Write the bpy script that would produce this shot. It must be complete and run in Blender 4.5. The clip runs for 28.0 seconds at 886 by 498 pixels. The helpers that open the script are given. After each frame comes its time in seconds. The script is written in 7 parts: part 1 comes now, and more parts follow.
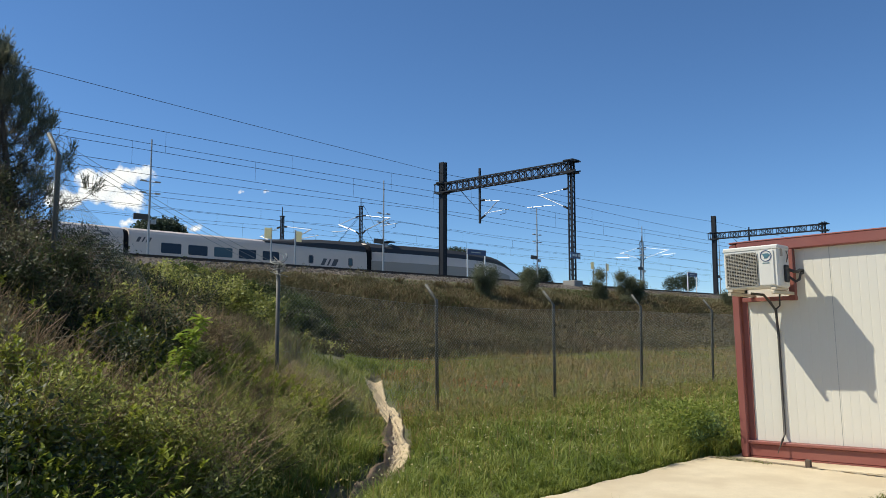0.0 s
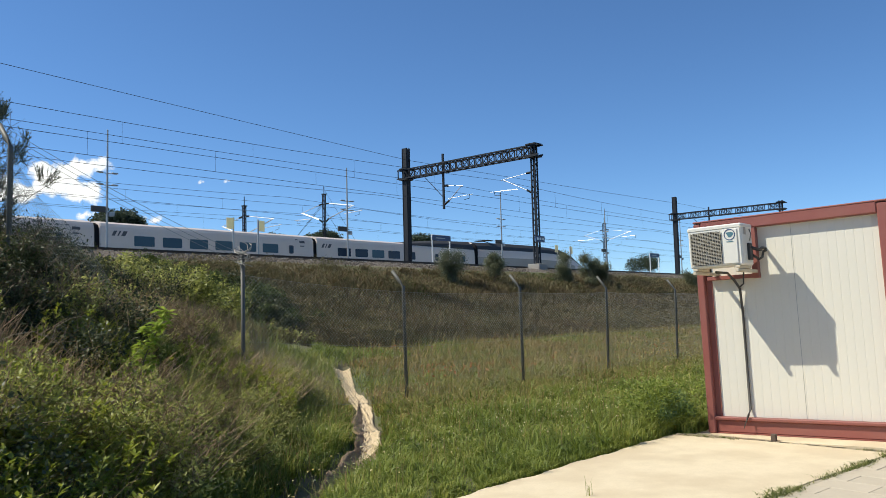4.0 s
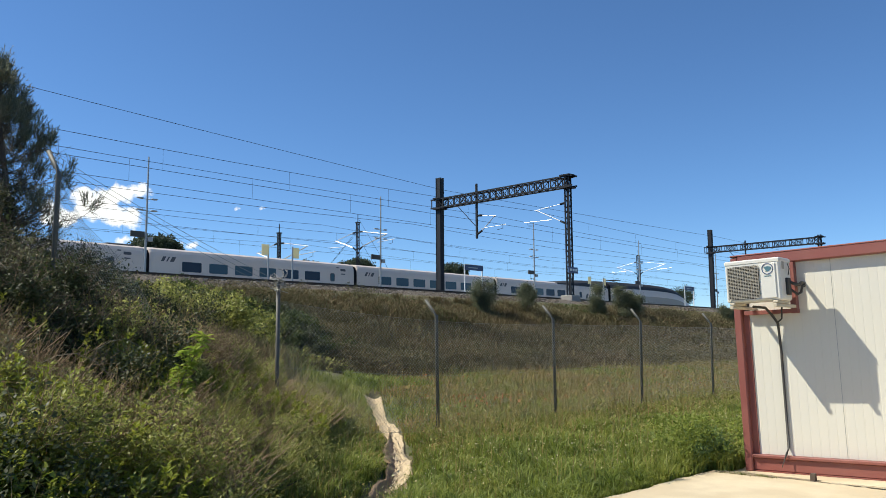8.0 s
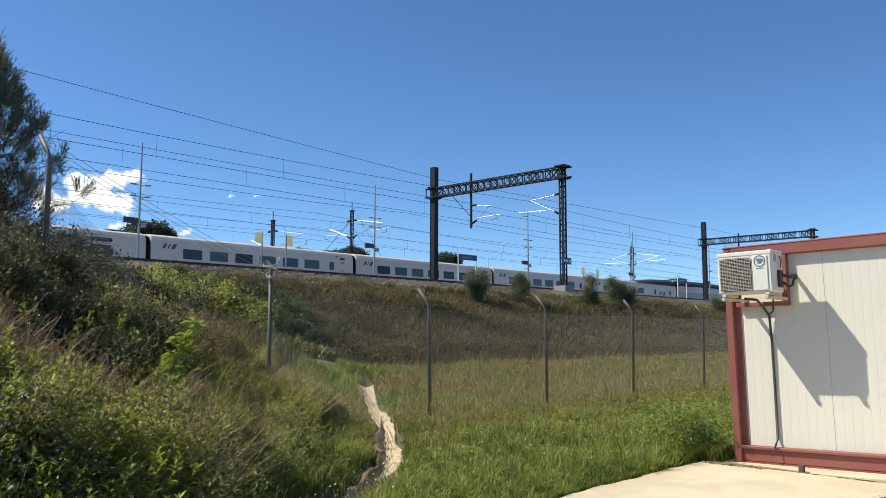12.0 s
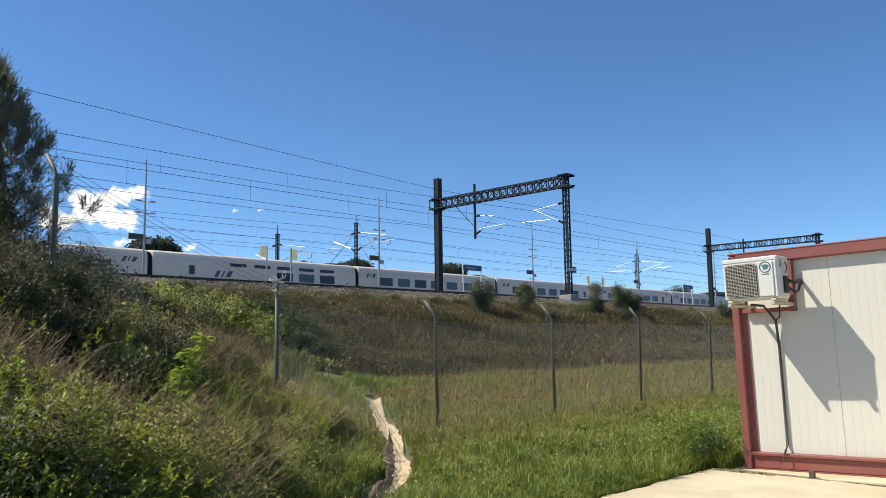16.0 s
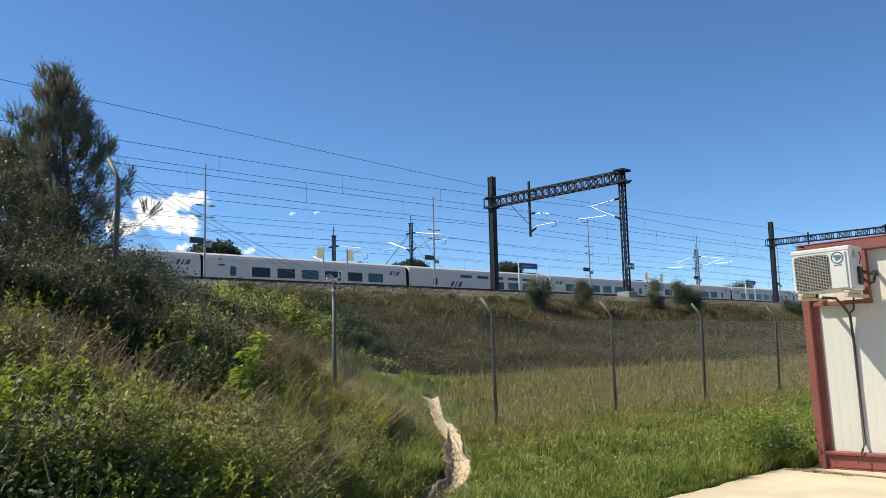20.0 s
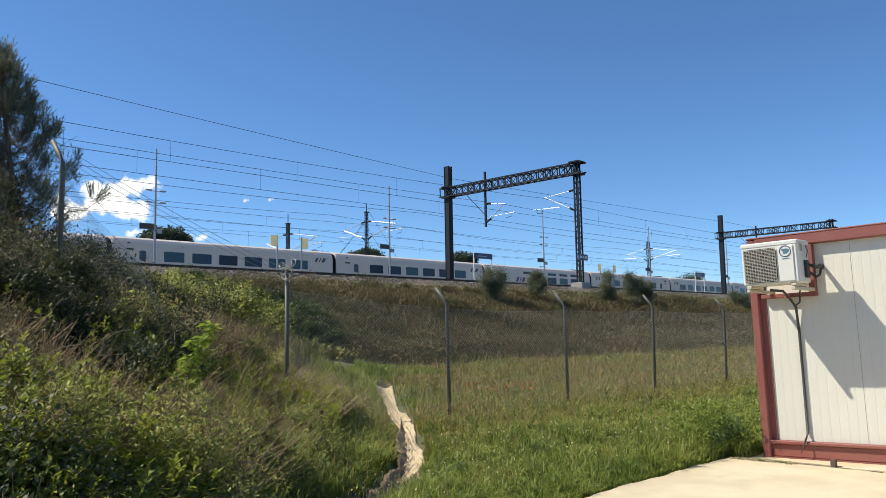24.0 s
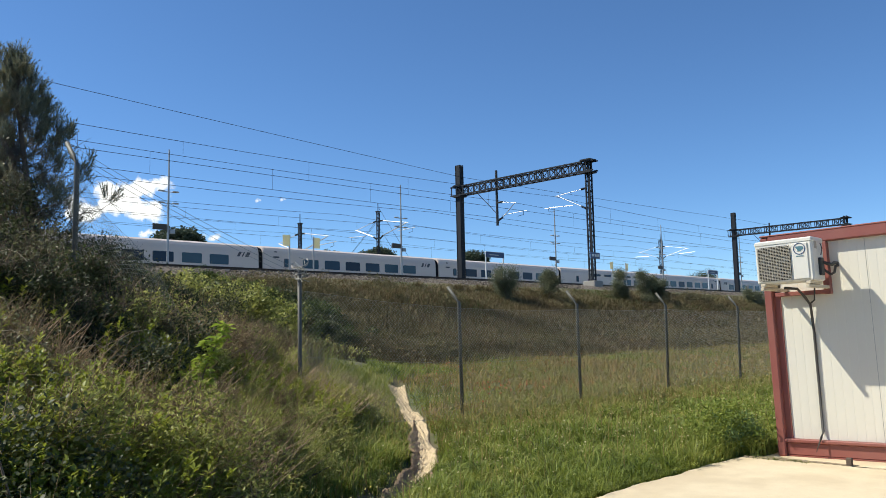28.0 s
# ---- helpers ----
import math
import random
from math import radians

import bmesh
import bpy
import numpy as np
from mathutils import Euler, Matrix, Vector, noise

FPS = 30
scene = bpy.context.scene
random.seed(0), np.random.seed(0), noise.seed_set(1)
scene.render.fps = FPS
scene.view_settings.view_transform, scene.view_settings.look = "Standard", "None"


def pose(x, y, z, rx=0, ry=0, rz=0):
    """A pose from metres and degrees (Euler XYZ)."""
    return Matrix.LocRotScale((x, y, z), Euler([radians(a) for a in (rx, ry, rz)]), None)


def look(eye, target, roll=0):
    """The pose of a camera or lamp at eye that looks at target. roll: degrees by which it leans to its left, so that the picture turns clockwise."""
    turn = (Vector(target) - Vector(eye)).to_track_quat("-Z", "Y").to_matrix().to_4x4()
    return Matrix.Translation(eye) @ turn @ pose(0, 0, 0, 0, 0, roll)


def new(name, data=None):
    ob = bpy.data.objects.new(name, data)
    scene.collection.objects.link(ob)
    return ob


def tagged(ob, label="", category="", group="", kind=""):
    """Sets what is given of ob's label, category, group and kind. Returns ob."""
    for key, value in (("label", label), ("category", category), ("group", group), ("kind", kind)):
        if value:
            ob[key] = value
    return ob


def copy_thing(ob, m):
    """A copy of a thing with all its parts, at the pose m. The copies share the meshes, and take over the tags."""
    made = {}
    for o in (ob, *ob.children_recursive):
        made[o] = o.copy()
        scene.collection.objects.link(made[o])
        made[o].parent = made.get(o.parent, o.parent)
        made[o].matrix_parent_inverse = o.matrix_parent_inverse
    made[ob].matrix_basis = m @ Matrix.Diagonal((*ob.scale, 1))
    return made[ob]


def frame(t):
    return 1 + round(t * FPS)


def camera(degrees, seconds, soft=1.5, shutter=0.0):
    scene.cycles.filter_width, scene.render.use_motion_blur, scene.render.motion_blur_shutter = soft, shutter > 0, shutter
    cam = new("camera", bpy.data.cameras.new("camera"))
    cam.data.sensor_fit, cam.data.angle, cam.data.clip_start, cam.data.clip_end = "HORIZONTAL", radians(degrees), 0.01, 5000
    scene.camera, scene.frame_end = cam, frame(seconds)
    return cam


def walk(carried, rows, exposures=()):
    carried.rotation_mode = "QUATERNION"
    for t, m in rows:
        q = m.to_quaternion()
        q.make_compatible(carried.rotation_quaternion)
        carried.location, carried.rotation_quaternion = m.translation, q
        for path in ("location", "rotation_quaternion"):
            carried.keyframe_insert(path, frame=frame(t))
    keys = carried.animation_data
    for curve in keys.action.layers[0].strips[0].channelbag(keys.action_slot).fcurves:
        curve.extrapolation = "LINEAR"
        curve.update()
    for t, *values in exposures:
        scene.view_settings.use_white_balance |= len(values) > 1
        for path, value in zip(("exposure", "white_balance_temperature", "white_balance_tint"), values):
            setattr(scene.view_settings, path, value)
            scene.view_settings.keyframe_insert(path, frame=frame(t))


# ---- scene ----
cam = camera(58.3, 28.0, soft=0.7)
PATH = [
    (0, (-0.017, -0.06, 1.593), (-0.015, 1.93, 1.791), -0.0),
    (0.5, (-0.019, -0.047, 1.599), (-0.019, 1.944, 1.782), 0.0),
    (1, (-0.037, -0.036, 1.595), (-0.026, 1.958, 1.755), 0.1),
    (1.5, (-0.06, -0.035, 1.595), (-0.008, 1.961, 1.714), -0.5),
    (2, (-0.05, -0.017, 1.588), (0.043, 1.98, 1.644), -0.7),
    (2.5, (-0.054, -0.014, 1.589), (0.08, 1.98, 1.663), -0.5),
    (3, (-0.052, -0.02, 1.593), (0.083, 1.971, 1.716), -0.4),
    (3.5, (-0.054, -0.011, 1.588), (0.059, 1.979, 1.751), -0.9),
    (4, (-0.046, -0.001, 1.59), (0.045, 1.99, 1.752), -1.5),
    (4.5, (-0.05, -0.011, 1.589), (0.023, 1.982, 1.747), -0.8),
    (6.5, (-0.068, -0.05, 1.583), (-0.003, 1.934, 1.832), -0.6),
    (7, (-0.067, -0.053, 1.593), (-0.012, 1.93, 1.85), -0.9),
    (7.5, (-0.066, -0.043, 1.596), (-0.03, 1.94, 1.857), -1.0),
    (8, (-0.075, -0.046, 1.588), (-0.064, 1.94, 1.825), -0.4),
    (8.5, (-0.082, -0.052, 1.583), (-0.06, 1.934, 1.817), -0.7),
    (9, (-0.078, -0.061, 1.588), (-0.043, 1.925, 1.828), -0.9),
    (9.5, (-0.072, -0.049, 1.586), (-0.074, 1.937, 1.822), -0.1),
    (10, (-0.076, -0.079, 1.581), (-0.122, 1.908, 1.806), -0.0),
    (10.5, (-0.077, -0.07, 1.586), (-0.116, 1.918, 1.801), -0.0),
    (11, (-0.073, -0.063, 1.583), (-0.077, 1.924, 1.812), -0.1),
    (11.5, (-0.065, -0.042, 1.582), (-0.052, 1.946, 1.799), 0.0),
    (13.5, (-0.059, -0.029, 1.584), (0.002, 1.959, 1.79), 0.2),
    (14, (-0.062, -0.045, 1.585), (-0.008, 1.94, 1.822), -0.2),
    (14.5, (-0.07, -0.051, 1.582), (-0.056, 1.932, 1.839), -0.3),
    (15, (-0.07, -0.069, 1.583), (-0.094, 1.914, 1.847), -0.3),
    (15.5, (-0.078, -0.069, 1.585), (-0.084, 1.914, 1.841), -0.5),
    (16, (-0.075, -0.065, 1.585), (-0.06, 1.921, 1.823), -0.8),
    (16.5, (-0.065, -0.045, 1.576), (-0.053, 1.942, 1.802), -0.8),
    (17, (-0.07, -0.055, 1.577), (-0.034, 1.933, 1.787), -0.9),
    (17.5, (-0.08, -0.055, 1.58), (-0.038, 1.933, 1.794), -1.3),
    (18, (-0.09, -0.043, 1.58), (-0.042, 1.945, 1.795), -1.5),
    (18.5, (-0.104, -0.019, 1.579), (-0.073, 1.97, 1.786), -1.7),
    (19, (-0.098, -0.001, 1.584), (-0.158, 1.987, 1.794), -1.7),
    (19.5, (-0.07, 0.036, 1.568), (-0.216, 2.017, 1.806), -1.5),
    (20, (-0.093, 0.061, 1.564), (-0.216, 2.043, 1.803), -1.3),
    (20.5, (-0.104, 0.081, 1.561), (-0.2, 2.066, 1.784), -0.7),
    (21, (-0.107, 0.114, 1.566), (-0.213, 2.101, 1.764), -0.0),
    (21.5, (-0.103, 0.123, 1.565), (-0.171, 2.111, 1.773), -0.5),
    (22, (-0.09, 0.124, 1.57), (-0.125, 2.112, 1.783), -1.4),
    (22.5, (-0.09, 0.116, 1.57), (-0.11, 2.104, 1.787), -1.7),
    (24.5, (-0.09, 0.124, 1.57), (-0.101, 2.113, 1.779), -0.9),
    (25, (-0.078, 0.13, 1.569), (-0.08, 2.119, 1.778), -1.2),
    (25.5, (-0.08, 0.127, 1.572), (-0.093, 2.115, 1.788), -1.4),
    (26, (-0.081, 0.117, 1.575), (-0.088, 2.104, 1.8), -1.5),
    (26.5, (-0.08, 0.112, 1.567), (-0.096, 2.099, 1.8), -1.6),
    (27, (-0.093, 0.091, 1.573), (-0.124, 2.076, 1.812), -2.0),
    (27.5, (-0.096, 0.104, 1.563), (-0.132, 2.091, 1.792), -1.6),
    (28, (-0.095, 0.115, 1.574), (-0.136, 2.103, 1.782), -1.2),
]
walk(cam, [(t, look(eye, target, roll)) for t, eye, target, roll in PATH],
     exposures=((0, 0.17, 6700, 6), (0.9, 0.30, 6700, 6), (4, 0.35, 6700, 6), (8, 0.38, 6700, 6), (20, 0.42, 6700, 6), (28, 0.40, 6700, 6)))


# ---- world, sun, exposure ----
SUN_DIR = Vector((-0.657, 0.033, 0.753)).normalized()
world = bpy.data.worlds.new("sky")
scene.world = world
world.use_nodes = True
_nt = world.node_tree
_nt.nodes.clear()
_out = _nt.nodes.new("ShaderNodeOutputWorld")
_bg = _nt.nodes.new("ShaderNodeBackground")
_sky = _nt.nodes.new("ShaderNodeTexSky")
_sky.sky_type = 'NISHITA'
_sky.sun_disc = False
_sky.sun_elevation = math.asin(SUN_DIR.z)
_sky.sun_rotation = math.atan2(SUN_DIR.x, SUN_DIR.y)
_sky.altitude = 2400
_sky.air_density = 1.0
_sky.dust_density = 0.0
_sky.ozone_density = 8.0
_bg.inputs["Strength"].default_value = 0.113
_hue = _nt.nodes.new("ShaderNodeHueSaturation")
_hue.inputs["Hue"].default_value = 0.500
_hue.inputs["Saturation"].default_value = 1.05
_hue.inputs["Value"].default_value = 1.06
_nt.links.new(_sky.outputs[0], _hue.inputs["Color"])
_nt.links.new(_hue.outputs[0], _bg.inputs["Color"])
_nt.links.new(_bg.outputs[0], _out.inputs["Surface"])
sun = new("sun", bpy.data.lights.new("sun", 'SUN'))
sun.data.energy = 4.3
sun.data.angle = radians(0.53)
sun.data.color = (1.0, 0.95, 0.85)
sun.matrix_world = look(SUN_DIR * 60, (0, 0, 0))


# ---- materials ----
def material(name, base, second=None, rough=0.8, metal=0.0, scale=4.0, fine=40.0, bump=0.2, mix=0.6, per_object=0.0, per_island=0.0,
             spec=0.5, stretch=(1, 1, 1), third=None, third_scale=0.6, third_amount=0.5, bump_dist=0.01):
    """A surface with grain and stains at two scales."""
    m = bpy.data.materials.new(name)
    m.use_nodes = True
    nt = m.node_tree
    b = nt.nodes["Principled BSDF"]
    b.inputs["Roughness"].default_value = rough
    b.inputs["Metallic"].default_value = metal
    b.inputs["Specular IOR Level"].default_value = spec
    tc = nt.nodes.new("ShaderNodeTexCoord")
    mp = nt.nodes.new("ShaderNodeMapping")
    mp.inputs["Scale"].default_value = stretch
    nt.links.new(tc.outputs["Object"], mp.inputs["Vector"])
    n1 = nt.nodes.new("ShaderNodeTexNoise")
    n1.inputs["Scale"].default_value = scale
    n1.inputs["Detail"].default_value = 6
    n1.inputs["Roughness"].default_value = 0.65
    n2 = nt.nodes.new("ShaderNodeTexNoise")
    n2.inputs["Scale"].default_value = fine
    n2.inputs["Detail"].default_value = 4
    for n in (n1, n2):
        nt.links.new(mp.outputs[0], n.inputs["Vector"])
    add = nt.nodes.new("ShaderNodeMath")
    add.operation = 'MULTIPLY_ADD'
    add.inputs[1].default_value = 0.45
    nt.links.new(n2.outputs["Fac"], add.inputs[0])
    sc = nt.nodes.new("ShaderNodeMath")
    sc.operation = 'MULTIPLY'
    sc.inputs[1].default_value = 0.55
    nt.links.new(n1.outputs["Fac"], sc.inputs[0])
    nt.links.new(sc.outputs[0], add.inputs[2])
    ramp = nt.nodes.new("ShaderNodeMapRange")
    ramp.inputs["From Min"].default_value = 0.5 - 0.18 / max(mix, 0.05)
    ramp.inputs["From Max"].default_value = 0.5 + 0.18 / max(mix, 0.05)
    nt.links.new(add.outputs[0], ramp.inputs["Value"])
    mx = nt.nodes.new("ShaderNodeMix")
    mx.data_type = 'RGBA'
    mx.inputs[6].default_value = (*base, 1)
    mx.inputs[7].default_value = (*(second or [c * 0.75 for c in base]), 1)
    nt.links.new(ramp.outputs[0], mx.inputs[0])
    col = mx.outputs[2]
    if third:
        n3 = nt.nodes.new("ShaderNodeTexNoise")
        n3.inputs["Scale"].default_value = third_scale
        n3.inputs["Detail"].default_value = 3
        nt.links.new(mp.outputs[0], n3.inputs["Vector"])
        r3 = nt.nodes.new("ShaderNodeMapRange")
        r3.inputs["From Min"].default_value = 0.42
        r3.inputs["From Max"].default_value = 0.62
        r3.inputs["To Max"].default_value = third_amount
        nt.links.new(n3.outputs["Fac"], r3.inputs["Value"])
        m3 = nt.nodes.new("ShaderNodeMix")
        m3.data_type = 'RGBA'
        m3.inputs[7].default_value = (*third, 1)
        nt.links.new(r3.outputs[0], m3.inputs[0])
        nt.links.new(col, m3.inputs[6])
        col = m3.outputs[2]
    if per_object or per_island:
        if per_object:
            src = nt.nodes.new("ShaderNodeObjectInfo").outputs["Random"]
        else:
            src = nt.nodes.new("ShaderNodeNewGeometry").outputs["Random Per Island"]
        amount = per_object or per_island
        hs = nt.nodes.new("ShaderNodeHueSaturation")
        mr = nt.nodes.new("ShaderNodeMapRange")
        mr.inputs["To Min"].default_value = 1 - amount
        mr.inputs["To Max"].default_value = 1 + amount
        nt.links.new(src, mr.inputs["Value"])
        nt.links.new(mr.outputs[0], hs.inputs["Value"])
        nt.links.new(col, hs.inputs["Color"])
        col = hs.outputs[0]
    nt.links.new(col, b.inputs["Base Color"])
    if bump:
        bp = nt.nodes.new("ShaderNodeBump")
        bp.inputs["Strength"].default_value = bump
        bp.inputs["Distance"].default_value = bump_dist
        nt.links.new(add.outputs[0], bp.inputs["Height"])
        nt.links.new(bp.outputs[0], b.inputs["Normal"])
    return m


def leaf_material(name, colors, rough=0.55, through_light=0.35, patch=0.5):
    """Leaves or blades: a colour of its own for each, light shining through."""
    m = bpy.data.materials.new(name)
    m.use_nodes = True
    nt = m.node_tree
    b = nt.nodes["Principled BSDF"]
    out = nt.nodes["Material Output"]
    geo = nt.nodes.new("ShaderNodeNewGeometry")
    tc = nt.nodes.new("ShaderNodeTexCoord")
    nz = nt.nodes.new("ShaderNodeTexNoise")
    nz.inputs["Scale"].default_value = patch
    nz.inputs["Detail"].default_value = 4
    nt.links.new(tc.outputs["Object"], nz.inputs["Vector"])
    ma = nt.nodes.new("ShaderNodeMath")
    ma.operation = 'MULTIPLY_ADD'
    ma.inputs[1].default_value = 0.5
    nt.links.new(geo.outputs["Random Per Island"], ma.inputs[0])
    mr = nt.nodes.new("ShaderNodeMapRange")
    mr.inputs["From Min"].default_value = 0.3
    mr.inputs["From Max"].default_value = 0.7
    mr.inputs["To Max"].default_value = 0.5
    nt.links.new(nz.outputs["Fac"], mr.inputs["Value"])
    nt.links.new(mr.outputs[0], ma.inputs[2])
    cr = nt.nodes.new("ShaderNodeValToRGB")
    els = cr.color_ramp.elements
    while len(els) < len(colors):
        els.new(0.5)
    for i, c in enumerate(colors):
        els[i].position = i / (len(colors) - 1)
        els[i].color = (*c, 1)
    nt.links.new(ma.outputs[0], cr.inputs[0])
    nt.links.new(cr.outputs[0], b.inputs["Base Color"])
    b.inputs["Roughness"].default_value = rough
    b.inputs["Specular IOR Level"].default_value = 0.3
    tr = nt.nodes.new("ShaderNodeBsdfTranslucent")
    nt.links.new(cr.outputs[0], tr.inputs["Color"])
    mix = nt.nodes.new("ShaderNodeMixShader")
    mix.inputs[0].default_value = through_light
    nt.links.new(b.outputs[0], mix.inputs[1])
    nt.links.new(tr.outputs[0], mix.inputs[2])
    nt.links.new(mix.outputs[0], out.inputs["Surface"])
    return m


M_SOIL = material("soil_under_grass", (0.12, 0.115, 0.05), (0.17, 0.135, 0.075), 0.95, scale=1.2, fine=18, bump=0.6, third=(0.07, 0.10, 0.03), third_scale=0.35, third_amount=0.7, bump_dist=0.05)
M_DIRT = material("pale_dirt", (0.70, 0.55, 0.35), (0.50, 0.38, 0.235), 0.95, scale=3.5, fine=26, bump=0.9, mix=0.9, bump_dist=0.04)
M_GULLY = material("brown_gully_soil", (0.34, 0.235, 0.148), (0.18, 0.124, 0.08), 0.95, scale=5, fine=30, bump=1.0, mix=0.9, bump_dist=0.05)
M_CONCRETE = material("pale_concrete", (0.755, 0.63, 0.43), (0.65, 0.535, 0.355), 0.9, scale=5.0, fine=55, bump=0.5, mix=0.9, third=(0.56, 0.44, 0.28), third_scale=1.5, third_amount=0.6)
M_PAVER = material("grey_paver", (0.575, 0.49, 0.365), (0.50, 0.425, 0.315), 0.9, scale=5, fine=60, bump=0.3, per_object=0.05, third=(0.46, 0.39, 0.28), third_scale=2.2, third_amount=0.45)
M_JOINT = material("sandy_joint", (0.46, 0.39, 0.28), (0.36, 0.30, 0.21), 0.95, scale=8, fine=60)
M_SEAM_DIRT = material("seam_dirt", (0.36, 0.285, 0.19), (0.22, 0.17, 0.11), 0.95, scale=9, fine=60, bump=0.6, mix=0.9)
M_RUST = material("rusty_block", (0.12, 0.085, 0.06), (0.07, 0.05, 0.04), 0.8, scale=20, fine=90)
M_CABIN_RED = material("red_painted_steel", (0.285, 0.088, 0.07), (0.235, 0.07, 0.056), 0.5, scale=2.5, fine=40, bump=0.05, third=(0.28, 0.115, 0.09), third_scale=1.5, third_amount=0.5)
M_PANEL = material("cream_panel", (0.715, 0.685, 0.595), (0.685, 0.65, 0.555), 0.5, scale=1.2, fine=8, bump=0.03, third=(0.71, 0.665, 0.545), third_scale=0.9, third_amount=0.25, stretch=(1, 1, 0.3))
M_SEAM = material("panel_seam", (0.42, 0.41, 0.37), None, 0.7)
M_AC = material("ivory_sheet_metal", (0.74, 0.72, 0.65), (0.70, 0.675, 0.60), 0.45, scale=3, fine=20, bump=0.04)
M_AC_GRILLE = material("grey_plastic_grille", (0.43, 0.395, 0.325), (0.36, 0.33, 0.27), 0.6, scale=6, fine=50, bump=0.05)
M_BEIGE = material("beige_steel", (0.60, 0.52, 0.39), (0.52, 0.45, 0.33), 0.55, scale=8, fine=50, bump=0.05)
M_DARK = material("black_bellows_and_shade", (0.010, 0.010, 0.013), (0.014, 0.014, 0.016), 0.9, spec=0.1)
M_BLACK_RUBBER = material("black_rubber", (0.018, 0.018, 0.018), (0.03, 0.03, 0.03), 0.6, scale=8)
M_CABLE_GREY = material("grey_cable", (0.08, 0.072, 0.062), (0.055, 0.05, 0.045), 0.6, scale=8)
M_TEAL = material("blue_green_emblem", (0.08, 0.16, 0.21), (0.10, 0.22, 0.24), 0.4)
M_WHITE = material("white_paint", (0.80, 0.80, 0.78), (0.74, 0.74, 0.72), 0.5, scale=3, fine=20, bump=0.03)
M_MAST = material("dark_steel", (0.012, 0.015, 0.021), (0.02, 0.023, 0.029), 0.6, 0.0, scale=2, fine=30, bump=0.1, spec=0.25)
M_GALV = material("galvanised_steel", (0.42, 0.43, 0.43), (0.33, 0.34, 0.34), 0.5, 0.5, scale=6, fine=50, bump=0.06)
M_POST = material("grey_fence_post", (0.13, 0.126, 0.112), (0.09, 0.087, 0.077), 0.6, 0.2, scale=5, fine=50, bump=0.08)
M_MESHWIRE = material("fence_wire", (0.32, 0.31, 0.275), (0.24, 0.232, 0.205), 0.55, 0.2, scale=5)
M_WIRE = material("overhead_wire", (0.035, 0.04, 0.05), None, 0.7, 0.0, spec=0.2)
M_INSULATOR = material("white_insulator_tube", (0.60, 0.61, 0.62), (0.52, 0.53, 0.55), 0.35, 0.3, scale=5)
M_BALLAST = material("ballast_stone", (0.20, 0.165, 0.132), (0.085, 0.068, 0.054), 0.95, scale=9, fine=40, bump=0.9, per_island=0.5, bump_dist=0.04)
M_RAIL = material("rusty_rail", (0.05, 0.035, 0.027), (0.035, 0.026, 0.022), 0.6, 0.3, scale=6)
M_SLEEPER = material("concrete_sleeper", (0.36, 0.34, 0.30), (0.28, 0.26, 0.23), 0.9)
M_TRAIN = material("train_white", (0.72, 0.615, 0.53), (0.68, 0.575, 0.49), 0.45, scale=0.6, fine=6, bump=0.02, third=(0.60, 0.51, 0.435), third_scale=0.35, third_amount=0.35)
M_TRAIN_GREY = material("train_grey_band", (0.36, 0.305, 0.25), (0.32, 0.27, 0.22), 0.4, scale=0.6, fine=6, bump=0.02)
M_TRAIN_ROOF = material("train_dark_roof", (0.035, 0.035, 0.035), (0.048, 0.046, 0.045), 0.7, scale=1, fine=10, bump=0.05)
M_TRAIN_SMALL = material("train_dark_glass", (0.016, 0.016, 0.026), (0.022, 0.02, 0.03), 0.25, scale=0.6, fine=3, bump=0)
M_TRAIN_GLASS = material("train_window_glass", (0.03, 0.055, 0.075), (0.02, 0.04, 0.055), 0.22, scale=0.6, fine=3, bump=0, spec=0.28)


def colour_each_pane(m):
    """From dark navy to grey teal: each pane's tint with mirrored sky painted in."""
    nt = m.node_tree
    info = nt.nodes.new("ShaderNodeObjectInfo")
    ramp = nt.nodes.new("ShaderNodeValToRGB")
    ramp.color_ramp.elements[0].color = (0.008, 0.011, 0.026, 1)
    ramp.color_ramp.elements[1].color = (0.075, 0.125, 0.14, 1)
    ramp.color_ramp.elements.new(0.35).color = (0.018, 0.035, 0.062, 1)
    ramp.color_ramp.elements.new(0.6).color = (0.040, 0.085, 0.115, 1)
    nt.links.new(info.outputs["Random"], ramp.inputs[0])
    nt.links.new(ramp.outputs[0], nt.nodes["Principled BSDF"].inputs["Base Color"])


colour_each_pane(M_TRAIN_GLASS)
M_LOGO = material("dark_grey_livery", (0.10, 0.095, 0.10), None, 0.5)
M_PURPLE = material("purple_livery", (0.16, 0.06, 0.14), None, 0.5)
M_YELLOW = leaf_material("pale_yellow_plate", [(0.80, 0.76, 0.54), (0.86, 0.82, 0.60)], 0.5, 0.5, 1.0)
M_BLUE = material("blue_sign_face", (0.03, 0.06, 0.16), (0.025, 0.05, 0.13), 0.4)
M_BARK = material("grey_bark", (0.20, 0.16, 0.13), (0.11, 0.088, 0.072), 0.95, scale=6, fine=40, bump=0.6, stretch=(1, 1, 0.3))
M_TWIG = leaf_material("dry_twigs", [(0.34, 0.25, 0.14), (0.2, 0.14, 0.08), (0.58, 0.46, 0.29)], 0.9, 0.1)
M_GRASS = leaf_material("green_grass", [(0.105, 0.143, 0.024), (0.20, 0.242, 0.042), (0.31, 0.335, 0.07), (0.48, 0.43, 0.16)], 0.5, 0.4, 0.45)
